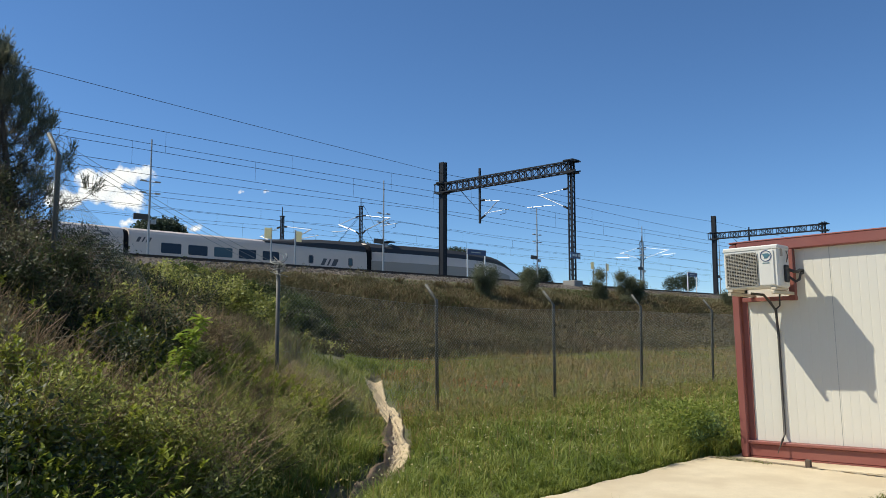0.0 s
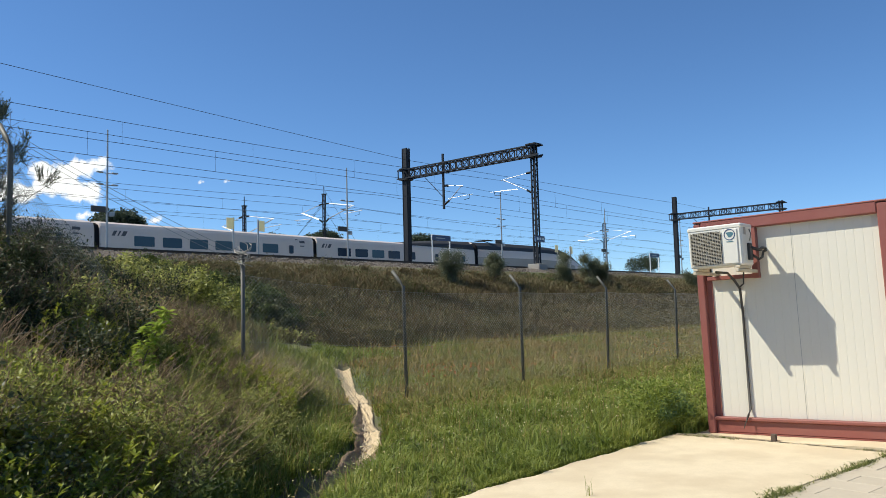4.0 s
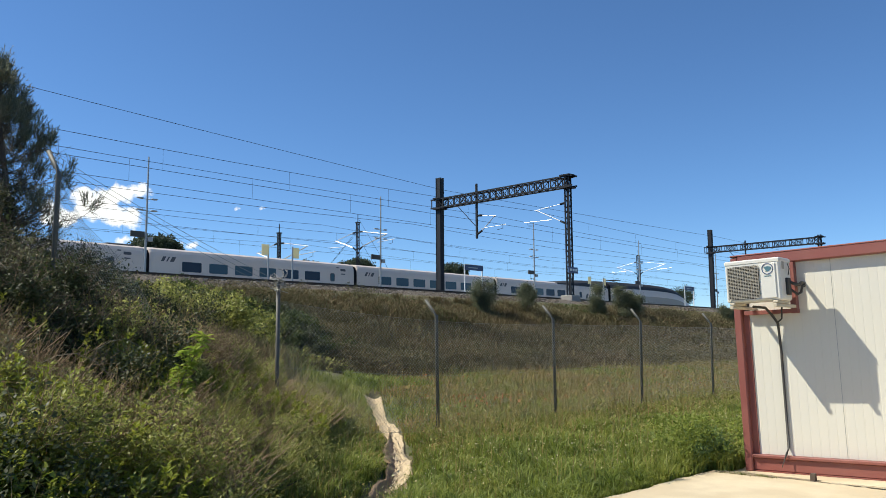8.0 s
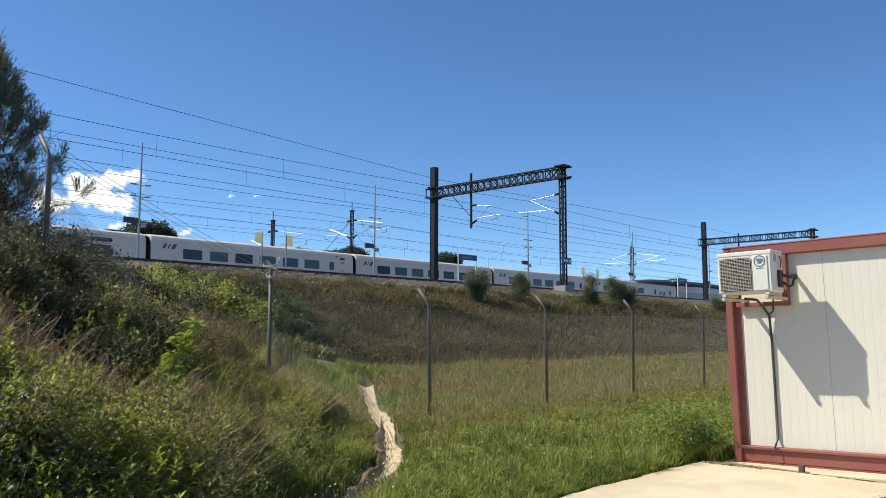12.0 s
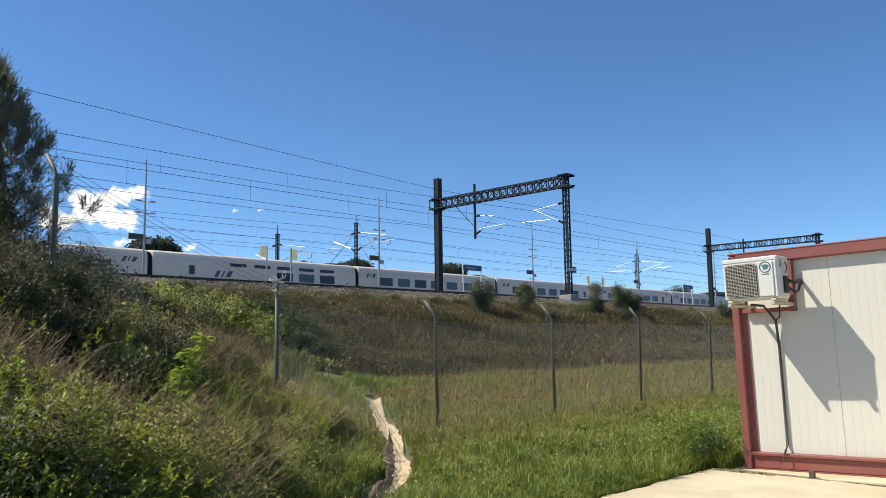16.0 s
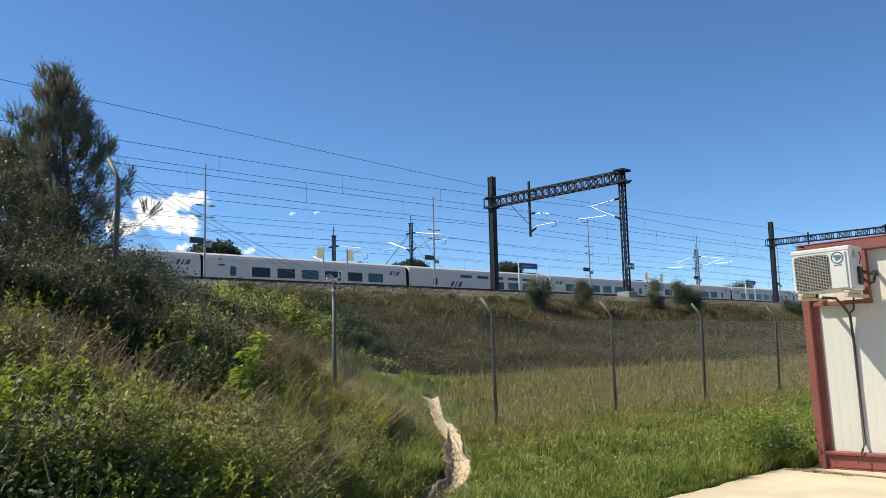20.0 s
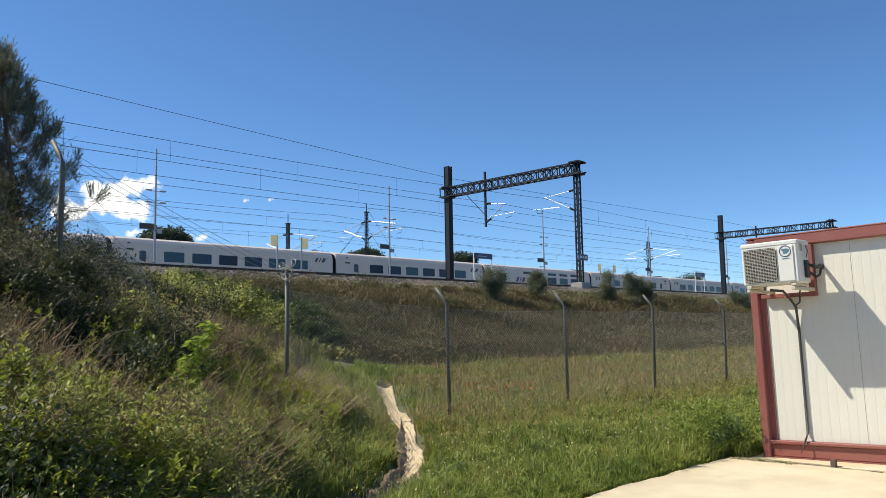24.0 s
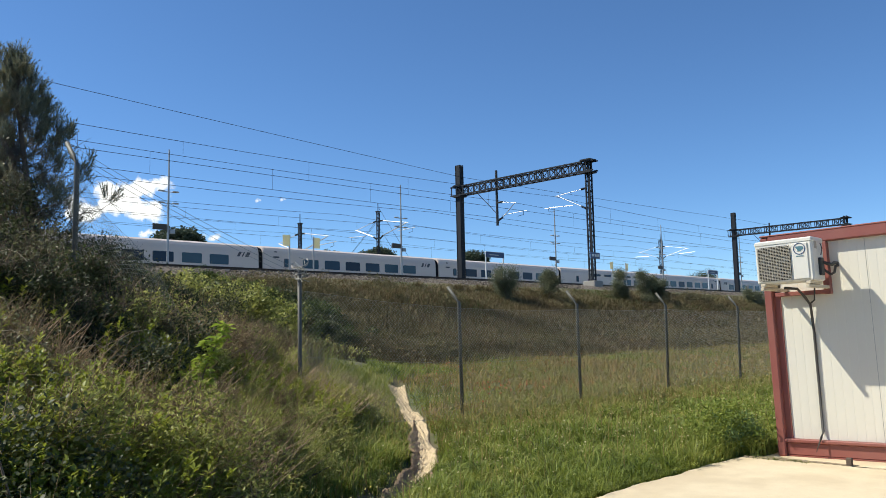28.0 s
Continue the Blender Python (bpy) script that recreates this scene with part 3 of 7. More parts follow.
def build_yard():
    # the slab lies beside the grass, its long side parallel to the railway
    def P(s, d):
        v = ALONG * s + ACROSS * d
        return v.x, v.y
    rnd = random.Random(9)
    edge = [P(4.02 + k * 0.0452, 4.55 + 0.006 * rnd.uniform(-1, 1) + 0.018 * math.sin(k * 0.21) + 0.012 * math.sin(k * 0.57 + 1)) for k in range(121)]
    front = [P(9.42, 4.3), P(9.34, 3.2), P(9.28, 2.14)]
    outline = edge + front + [P(5.0, 2.68), P(4.05, 2.72)] + [P(4.0 + 0.10 * rnd.uniform(-1, 1), 2.9 + 0.15 * k) for k in range(11)]
    g = Geo()
    g.prism(outline, -0.12, 0.03, "z")
    solid("concrete_slab", g, M_CONCRETE, "pale sun-bleached concrete slab with rough edges", "slab", "structure")
    g = Geo()
    g.prism([(-0.7, -0.34), (2.62, -0.40), (2.62, 6.5), (-0.15, 6.5), (-0.15, 0.0)], -0.25, -0.002, "z")
    solid("cabin_plinth", g, M_CONCRETE, "low concrete strip under the site cabin", "plinth", "structure", m=CABIN.copy())
    g = Geo()
    line = []
    for k in range(49):
        s = 0.05 * k
        w = 0.028 + 0.02 * abs(math.sin(k * 0.5)) + 0.012 * rnd.uniform(0, 1)
        y = 4.40 - s
        line.append((P(9.40 + 0.015 * rnd.uniform(-1, 1) - 0.0 * s - w, y), P(9.40 + w, y)))
    n = len(line)
    g.add([(a[0], a[1], 0.036) for a, b in line] + [(b[0], b[1], 0.036) for a, b in line], [(k, k + 1, n + k + 1, n + k) for k in range(n - 1)])
    solid("dirt_seam", g, M_SEAM_DIRT, "strip of dirt in the seam beside the cabin", "dirt", "structure")
    # crumbs of soil swept together at the plinth
    g = Geo()
    for cx, cy, a, b, turn in ((3.40, 9.66, 0.17, 0.05, -0.75), (3.56, 9.50, 0.12, 0.035, -0.8), (3.74, 9.36, 0.09, 0.022, -0.75), (3.27, 9.76, 0.10, 0.045, -0.6)):
        n = 22
        ring = []
        for k in range(n):
            t = 2 * math.pi * k / n
            q = 0.75 + 0.35 * rnd.uniform(-1, 1)
            u, v = a * q * math.cos(t), b * q * math.sin(t)
            ring.append((cx + u * math.cos(turn) - v * math.sin(turn), cy + u * math.sin(turn) + v * math.cos(turn)))
        g.add([(cx, cy, 0.046)] + [(cx + 0.55 * (x - cx), cy + 0.55 * (y - cy), 0.042 + 0.006 * rnd.uniform(-1, 1)) for x, y in ring] + [(x, y, 0.029) for x, y in ring],
              [(0, 1 + k, 1 + (k + 1) % n) for k in range(n)] + [(1 + k, 1 + n + k, 1 + n + (k + 1) % n, 1 + (k + 1) % n) for k in range(n)])
    solid("soil_crumbs", g, M_SEAM_DIRT, "crumbs of brown soil along the cabin plinth", "dirt", "stuff")
    bed = Geo()
    bed.prism([P(-6, 2.675), P(5.0, 2.675), P(9.27, 2.135), P(9.27, -8), P(-6, -8)], -0.1, 0.0235, "z")
    paving = solid("paving", bed, M_JOINT, "sandy bed under grey paving stones", "pavement", "structure")
    return paving


PAVING = build_yard()


# ---- railway bed ----
def build_track_bed():
    prof = [(CREST - 0.9, CREST_Z - 0.4), (CREST + 0.3, CREST_Z + 0.0), (CREST + 2.1, CREST_Z + 0.38), (43.5, CREST_Z + 0.38), (43.6, CREST_Z - 0.4), (CREST - 0.9, CREST_Z - 1.5)]
    g = Geo()
    n = 90
    s0, s1 = -12.0, 240.0
    rnd = random.Random(2)
    rows = []
    for i in range(n + 1):
        s = s0 + (s1 - s0) * (i / n) ** 1.4
        rows.append([(s, d + (rnd.uniform(-0.12, 0.12) if k < 2 else 0), z + (rnd.uniform(-0.04, 0.04) if k < 3 else 0)) for k, (d, z) in enumerate(prof)])
    k = len(prof)
    vs = [p for r in rows for p in r]
    fs = [(i * k + j, i * k + (j + 1) % k, (i + 1) * k + (j + 1) % k, (i + 1) * k + j) for i in range(n) for j in range(k)]
    g.add(vs, fs)
    bed = solid("ballast_bed", g, M_BALLAST, "grey-brown crushed stone railway ballast bed", "ballast", "structure", m=RAILWAY.copy())
    # loose stones on the shoulder
    r = np.random.RandomState(5)
    N = 11500
    s = 5 + 110 * r.rand(N) ** 1.5
    d = CREST - 0.6 + 2.8 * r.rand(N)
    z = np.interp(d, [CREST - 0.9, CREST + 0.3, CREST + 2.1, 50], [CREST_Z - 0.4, CREST_Z + 0.0, CREST_Z + 0.38, CREST_Z + 0.38])
    octa = np.array([(1, 0, 0), (0, 1, 0), (-1, 0, 0), (0, -1, 0), (0, 0, 1), (0, 0, -1)], float)
    size = r.uniform(0.03, 0.085, N)
    v = octa[None] * size[:, None, None] * r.uniform(0.6, 1.3, (N, 6, 1))
    v[..., 0] += s[:, None]
    v[..., 1] += d[:, None]
    v[..., 2] += z[:, None] + 0.01
    me = cards("ballast_stones", M_BALLAST, v, [(0, 1, 4), (1, 2, 4), (2, 3, 4), (3, 0, 4), (1, 0, 5), (2, 1, 5), (3, 2, 5), (0, 3, 5)])
    solid("ballast_stones", me, None, "loose grey crushed stones on the track shoulder", "ballast", "stuff", m=RAILWAY.copy())
    for name, d, RZ in (("near_track", 33.2, NEAR_RAIL_Z), ("middle_track", 37.9, NEAR_RAIL_Z), ("train_track", 49.85, RAIL_Z), ("far_track", 55.0, RAIL_Z)):
        t = thing(name, "steel railway track on concrete sleepers", "railway track", RAILWAY.copy(), kind="structure")
        for e in (-0.72, 0.72):
            gg = Geo()
            gg.box(-12, 240, d + e - 0.07, d + e + 0.07, RZ - 0.16, RZ - 0.13)
            gg.box(-12, 240, d + e - 0.012, d + e + 0.012, RZ - 0.14, RZ - 0.04)
            gg.box(-12, 240, d + e - 0.036, d + e + 0.036, RZ - 0.04, RZ, bevel=0.01)
            part("rail", gg, M_RAIL, t)
        gs = Geo()
        for i in range(200):
            gs.box(-10 + i * 0.9, -9.75 + i * 0.9, d - 1.3, d + 1.3, RZ - 0.3, RZ - 0.165)
        tagged(part("sleepers", gs, M_SLEEPER, t), kind="stuff")
    # platform between the middle track and the train
    g = Geo()
    g.box(8, 240, 44.9, 47.0, CREST_Z - 0.6, RAIL_Z + 0.55, bevel=0.03)
    solid("platform", g, M_SLEEPER, "low concrete station platform beside the track", "platform", "structure", m=RAILWAY.copy())


build_track_bed()


# ---- the train ----
BODY = [(-1.30, 0.35), (-1.43, 0.75), (-1.45, 1.6), (-1.42, 2.95), (-1.37, 3.22), (-1.22, 3.42), (-0.8, 3.57), (0, 3.63),
        (0.8, 3.57), (1.22, 3.42), (1.37, 3.22), (1.42, 2.95), (1.45, 1.6), (1.43, 0.75), (1.30, 0.35)]
CAR_PITCH = 17.25


def rounded(x0, x1, z0, z1, r=0.12, n=3):
    pts = []
    for cx, cz, a0 in ((x1 - r, z1 - r, 0), (x0 + r, z1 - r, 90), (x0 + r, z0 + r, 180), (x1 - r, z0 + r, 270)):
        for k in range(n + 1):
            a = radians(a0 + 90 * k / n)
            pts.append((cx + r * math.cos(a), cz + r * math.sin(a)))
    return pts


def loft(rows):
    """Skin over cross-sections: rows of (x, [(y, z), ...]), closed at both ends."""
    g = Geo()
    k = len(rows[0][1])
    vs = [(x, y, z) for x, o in rows for y, z in o]
    fs = [(i * k + j, (i + 1) * k + j, (i + 1) * k + (j + 1) % k, i * k + (j + 1) % k) for i in range(len(rows) - 1) for j in range(k)]
    fs += [tuple(range(k)), tuple(range((len(rows) - 1) * k, len(rows) * k))[::-1]]
    return g.add(vs, fs)


def side_y(z):
    """Half width of the body at a height."""
    zs, ys = [p[1] for p in BODY[:8]], [-p[0] for p in BODY[:8]]
    return float(np.interp(z, zs, ys))


def on_side(x0, x1, z0, z1, r, proud, far=False):
    """A plate that follows the car's side."""
    g = Geo()
    o = rounded(x0, x1, z0, z1, r)
    e = 1 if far else -1
    a = [(x, e * (side_y(z) + proud), z) for x, z in o]
    b = [(x, e * (side_y(z) - 0.05), z) for x, z in o]
    n = len(o)
    return g.add(a + b, [tuple(range(n)), tuple(range(2 * n - 1, n - 1, -1))] + [(i, i + n, (i + 1) % n + n, (i + 1) % n) for i in range(n)])


def emblem(car, x, z, s, mat):
    """Slanted strokes of the operator's mark, as plain shapes."""
    strokes = [((u, 0), (u + w, 0), (u + w + 0.22, 1), (u + 0.22, 1)) for u, w in ((0.0, 0.26), (0.46, 0.12), (0.78, 0.34))]
    for o in strokes:
        o = [(x + u * s, z + 0.40 * s * v) for u, v in o]
        a = [(p, -(side_y(q) + 0.012), q) for p, q in o]
        b = [(p, -(side_y(q) - 0.03), q) for p, q in o]
        part("emblem_stroke", Geo().add(a + b, [(0, 1, 2, 3), (7, 6, 5, 4), (0, 4, 5, 1), (1, 5, 6, 2), (2, 6, 7, 3), (3, 7, 4, 0)]), mat, car)


WINDOW_MESH = {}


def window_on(car, x0, x1, z0, z1, name="window", mat=None, r=0.12, proud=0.012, sides=(False, True)):
    for far in sides:
        key = (round(x1 - x0, 2), z0, z1, far, name)
        if key not in WINDOW_MESH:
            WINDOW_MESH[key] = on_side(0, x1 - x0, z0, z1, r, proud, far).mesh(name, mat or M_TRAIN_GLASS)
        part(name, WINDOW_MESH[key], None, car, m=Matrix.Translation((x0, 0, 0)))


def door_on(car, x, door_mesh={}):
    for far in (False, True):
        if far not in door_mesh:
            door_mesh[far] = on_side(-0.42, 0.42, 0.75, 2.98, 0.06, 0.010, far).mesh("door", M_TRAIN)
        part("door", door_mesh[far], None, car, m=Matrix.Translation((x, 0, 0)))
    window_on(car, x - 0.22, x + 0.22, 2.06, 2.70, "door_window_frame", M_LOGO, r=0.12, proud=0.020)
    window_on(car, x - 0.15, x + 0.15, 2.12, 2.64, "door_window", r=0.10, proud=0.028)


def build_train():
    train = thing("train", "white high-speed passenger train with dark roof nose car", "train")
    half = 0.17
    body = loft([(half, [(y * 0.97, z * 0.985 + 0.02) for y, z in BODY]), (half + 0.12, BODY), (CAR_PITCH - half - 0.12, BODY), (CAR_PITCH - half, [(y * 0.97, z * 0.985 + 0.02) for y, z in BODY])]).mesh("car", M_TRAIN, False)
    gang = loft([(-half - 0.02, [(y * 0.93, z * 0.96 + 0.03) for y, z in BODY]), (half + 0.02, [(y * 0.93, z * 0.96 + 0.03) for y, z in BODY])]).mesh("gangway", M_DARK)
    skirt = Geo().box(0.4, CAR_PITCH - 0.4, -1.28, 1.28, 0.22, 0.5, bevel=0.05).mesh("underframe", M_TRAIN_ROOF)
    bogie = Geo()
    for e in (-0.72, 0.72):
        bogie.prism([(0.44 * math.cos(a), 0.44 + 0.44 * math.sin(a)) for a in [k * math.pi / 8 for k in range(16)]], e - 0.06, e + 0.06)
    bogie.tube([(0, -0.72, 0.44), (0, 0.72, 0.44)], 0.09, 8)
    bogie = bogie.mesh("wheelset", M_RAIL)
    hatch = Geo().box(-0.55, 0.55, -0.5, 0.5, 3.6, 3.76, bevel=0.04).mesh("roof_unit", M_TRAIN_ROOF)
    pod = loft([(x, [(-w, 3.35), (-w, 3.62 + h), (-w * 0.7, 3.70 + h), (w * 0.7, 3.70 + h), (w, 3.62 + h), (w, 3.35)]) for x, w, h in ((14.6, 0.75, -0.1), (15.0, 0.85, -0.02), (16.5, 0.85, -0.02), (16.85, 0.75, -0.1))]).mesh("roof_unit", M_TRAIN_ROOF)
    for k in range(1, 12):
        car = part("car", body, None, train, m=Matrix.Translation((-k * CAR_PITCH, 0, 0)))
        part("gangway", gang, None, car)
        part("underframe", skirt, None, car)
        if k in (3, 4):
            part("roof_unit", pod, None, car)
        part("wheelset", bogie, None, car)
        W = 1.40
        if k == 4:
            door_on(car, 2.9)
            for a in (5.74, 7.72, 9.63, 11.59, 13.53):
                window_on(car, a, a + 1.36, 2.77, 3.00, "small_window", M_TRAIN_SMALL, r=0.08)
            for a in (9.63, 11.59, 13.53):
                window_on(car, a, a + 1.40, 1.95, 2.56, r=0.07)
            emblem(car, 4.55, 2.0, 1.1, M_PURPLE)
        elif k < 4:
            emblem(car, 0.9, 2.66, 0.80, M_LOGO)
            for i in range(6):
                window_on(car, 2.40 + 1.98 * i, 2.40 + 1.98 * i + W, 2.06, 2.72, r=0.07)
            door_on(car, 14.9)
            window_on(car, 15.7, 16.2, 2.90, 3.08, "vent", M_LOGO, 0.03, sides=(False,))
            window_on(car, 15.75, 16.15, 2.64, 2.72, "vent", M_LOGO, 0.03, sides=(False,))
            window_on(car, 15.3, 15.55, 3.12, 3.19, "marker", M_LOGO, 0.02, sides=(False,))
        else:
            emblem(car, 15.35, 2.66, 0.80, M_LOGO)
            for i in range(6):
                window_on(car, 3.50 + 1.965 * i, 3.50 + 1.965 * i + W, 2.06, 2.72, r=0.07)
            door_on(car, 2.1)
            window_on(car, 1.0, 1.5, 2.70, 2.82, "vent", M_LOGO, 0.03, sides=(False,))
            window_on(car, 1.1, 1.3, 3.10, 3.19, "marker", M_LOGO, 0.02, sides=(False,))
    # end car next to the power head, with a rising dark roof fairing
    E = 19.85
    end = part("car", loft([(half, BODY), (E - half, BODY)]), M_TRAIN, train, "end car with a dark fairing on its roof")
    part("gangway", gang, None, end)
    part("wheelset", bogie, None, end)
    part("wheelset", bogie, None, end, m=Matrix.Translation((E, 0, 0)))
    emblem(end, 0.6, 2.66, 0.80, M_LOGO)
    for a in END_WINDOWS:
        window_on(end, a, a + 1.40, 2.06, 2.72, r=0.07)
    door_on(end, END_DOORS[0])
    door_on(end, END_DOORS[1])
    emblem(end, END_DOORS[0] + 0.9, 2.0, 1.3, M_LOGO)
    fair = [(10.2, 0.02), (12.5, 0.2), (15.5, 0.42), (E - half, 0.52)]
    def fairing(h):
        zl = 3.36 - 0.12 * h
        w = side_y(zl) + 0.012
        half_row = [(-w, zl), (-1.24 - 0.10 * h, 3.45), (-1.1, 3.52 + h * 0.5), (-0.6, 3.61 + h), (0, 3.66 + h)]
        return half_row + [(-y, z) for y, z in half_row[-2::-1]]
    part("roof_fairing", loft([(x, fairing(h)) for x, h in fair]), M_TRAIN_ROOF, end, "dark roof fairing")
    part("gangway", loft([(E - half - 0.02, [(y * 0.93, z * 0.96 + 0.03) for y, z in BODY]), (E + 0.33, [(y * 1.0, 0.35 + (z - 0.35) * 1.13) for y, z in BODY])]), M_DARK, end)
    for x in (11.2, 12.0):
        part("roof_unit", hatch, None, end, m=Matrix.Translation((x, 0, -0.05)) @ Matrix.Scale(0.45, 4))
    # power head
    head = thing_part("power_head", train, Matrix.Translation((E, 0, 0)))
    def section(h, w, lo=0.35, hi=4.05):
        o = [(-1.30, 0.35), (-1.45, 0.8), (-1.47, 1.7), (-1.44, 2.5), (-1.33, 3.2), (-1.12, 3.55), (-0.7, 3.86), (0, 3.96), (0.7, 3.86), (1.12, 3.55), (1.33, 3.2), (1.44, 2.5), (1.47, 1.7), (1.45, 0.8), (1.30, 0.35)]
        return [(y * w, 0.35 + (z - 0.35) * h) for y, z in o]
    prof = NOSE
    part("body", loft([(x, section(h, w)) for x, h, w in prof]), M_TRAIN, head, "white power car body", True)
    def strip(a, b, proud):
        rows = []
        for x, h, w in prof:
            if x > (18.0 if a < 3 else 20.4):
                continue
            o = section(h, w)[a:b + 1]
            c = (0, 1.8 * h)
            outer = [(c[0] + (y - c[0]) * (1 + proud), c[1] + (z - c[1]) * (1 + proud)) for y, z in o]
            inner = [(c[0] + (y - c[0]) * 0.97, c[1] + (z - c[1]) * 0.97) for y, z in o]
            rows.append((x, outer + inner[::-1]))
        return loft(rows)
    part("lower_band", strip(1, 3, 0.006), M_TRAIN_GREY, head, "grey-brown band along the lower side")
    part("roof", strip(4, 10, 0.006), M_TRAIN_ROOF, head, "dark roof with equipment")
    g = Geo()
    o = [(16.2, 2.55), (16.9, 2.35), (17.0, 2.75), (16.3, 3.0)]
    g.add([(x, -1.30, z) for x, z in o] + [(x, -0.9, z) for x, z in o], [(0, 1, 2, 3), (7, 6, 5, 4), (0, 4, 5, 1), (1, 5, 6, 2), (2, 6, 7, 3), (3, 7, 4, 0)])
    part("cab_window", g, M_TRAIN_GLASS, head)
    g = Geo()
    g.tube([(3.0, -0.3, 3.98), (4.2, 0, 4.25), (3.2, 0.3, 4.45)], 0.04, 6)
    g.box(2.6, 3.6, -0.8, 0.8, 4.42, 4.48)
    part("pantograph", g, M_MAST, head)
    for x in (5.5, 7.0, 9.2):
        part("roof_unit", hatch, None, head, m=Matrix.Translation((x, 0, 0.28)))
    part("wheelset", bogie, None, head, m=Matrix.Translation((4, 0, 0)))
    part("wheelset", bogie, None, head, m=Matrix.Translation((13, 0, 0)))
    return train


def thing_part(name, parent, m):
    ob = new(name)
    ob.parent = parent
    ob.matrix_basis = m
    return ob


END_WINDOWS = (2.29, 4.19, 6.09, 7.99, 9.93)
END_DOORS = (14.17, 17.98)
NOSE = [(0.3, 1.06, 1.0), (6, 1.09, 1.0), (10.5, 1.10, 1.0), (13.5, 1.08, 1.0), (15.9, 1.03, 0.98), (17.0, 0.97, 0.95), (18.0, 0.88, 0.91), (19.25, 0.72, 0.83), (20.4, 0.56, 0.72), (21.8, 0.38, 0.56), (23.0, 0.2, 0.36), (23.6, 0.08, 0.18)]
TRAIN = build_train()


# ---- catenary portals ----
def lattice_column(z0, z1, w, n, leg=0.045):
    """Four corner legs and diagonal lacing."""
    legs, lace = [], Geo()
    for a in (-1, 1):
        for b in (-1, 1):
            legs.append(Geo().box(a * w / 2 - leg, a * w / 2 + leg, b * w / 2 - leg, b * w / 2 + leg, z0, z1))
    h = (z1 - z0) / n
    for i in range(n):
        for b in (-1, 1):
            e = 1 if i % 2 else -1
            lace.tube([(-e * w / 2, b * w / 2, z0 + i * h), (e * w / 2, b * w / 2, z0 + (i + 1) * h)], 0.5 * leg, 4)
            lace.tube([(b * w / 2, -e * w / 2, z0 + i * h), (b * w / 2, e * w / 2, z0 + (i + 1) * h)], 0.5 * leg, 4)
    return legs, lace


def cantilever(owner, s, d, z, e, reach=2.6, high=1.5, drop=0.85, thick=0.75):
    """A bracket of white tubes that holds the wires, reaching e * reach across the track."""
    c = thing_part("cantilever", owner, Matrix.Translation((s, d, z)))
    tip = (0, e * reach, high * drop)
    part("top_tube", Geo().tube([(0, e * 0.5, high * 0.975), tip, (0, e * (reach + 0.15), high * (drop - 0.01))], 0.028 * thick, 6), M_INSULATOR, c)
    part("stay_tube", Geo().tube([(0, e * 0.5, high * 0.17), tip], 0.040 * thick, 6), M_INSULATOR, c)
    part("registration_arm", Geo().tube([(0, e * (reach - 1.35), high * 0.28), (0, e * (reach + 1.15), high * 0.33)], 0.028 * thick, 6), M_INSULATOR, c)
    part("steady_arm", Geo().tube([(0, e * (reach + 0.8), high * 0.32), (0, e * (reach + 0.8), high * 0.14), (0, e * (reach + 0.25), high * 0.1)], 0.022, 5), M_MAST, c)
    for p, q in (((0, 0, high), (0, e * 0.5, high * 0.975)), ((0, 0, 0), (0, e * 0.5, high * 0.17))):
        g = Geo().tube([p, q], 0.035, 6)
        for k in range(5):
            t = (k + 0.5) / 5
            m = [p[i] + (q[i] - p[i]) * t for i in range(3)]
            g.tube([(m[0], m[1] - e * 0.02, m[2]), (m[0], m[1] + e * 0.02, m[2])], 0.085, 8)
        part("insulator", g, M_MAST, c, "dark ribbed insulator")


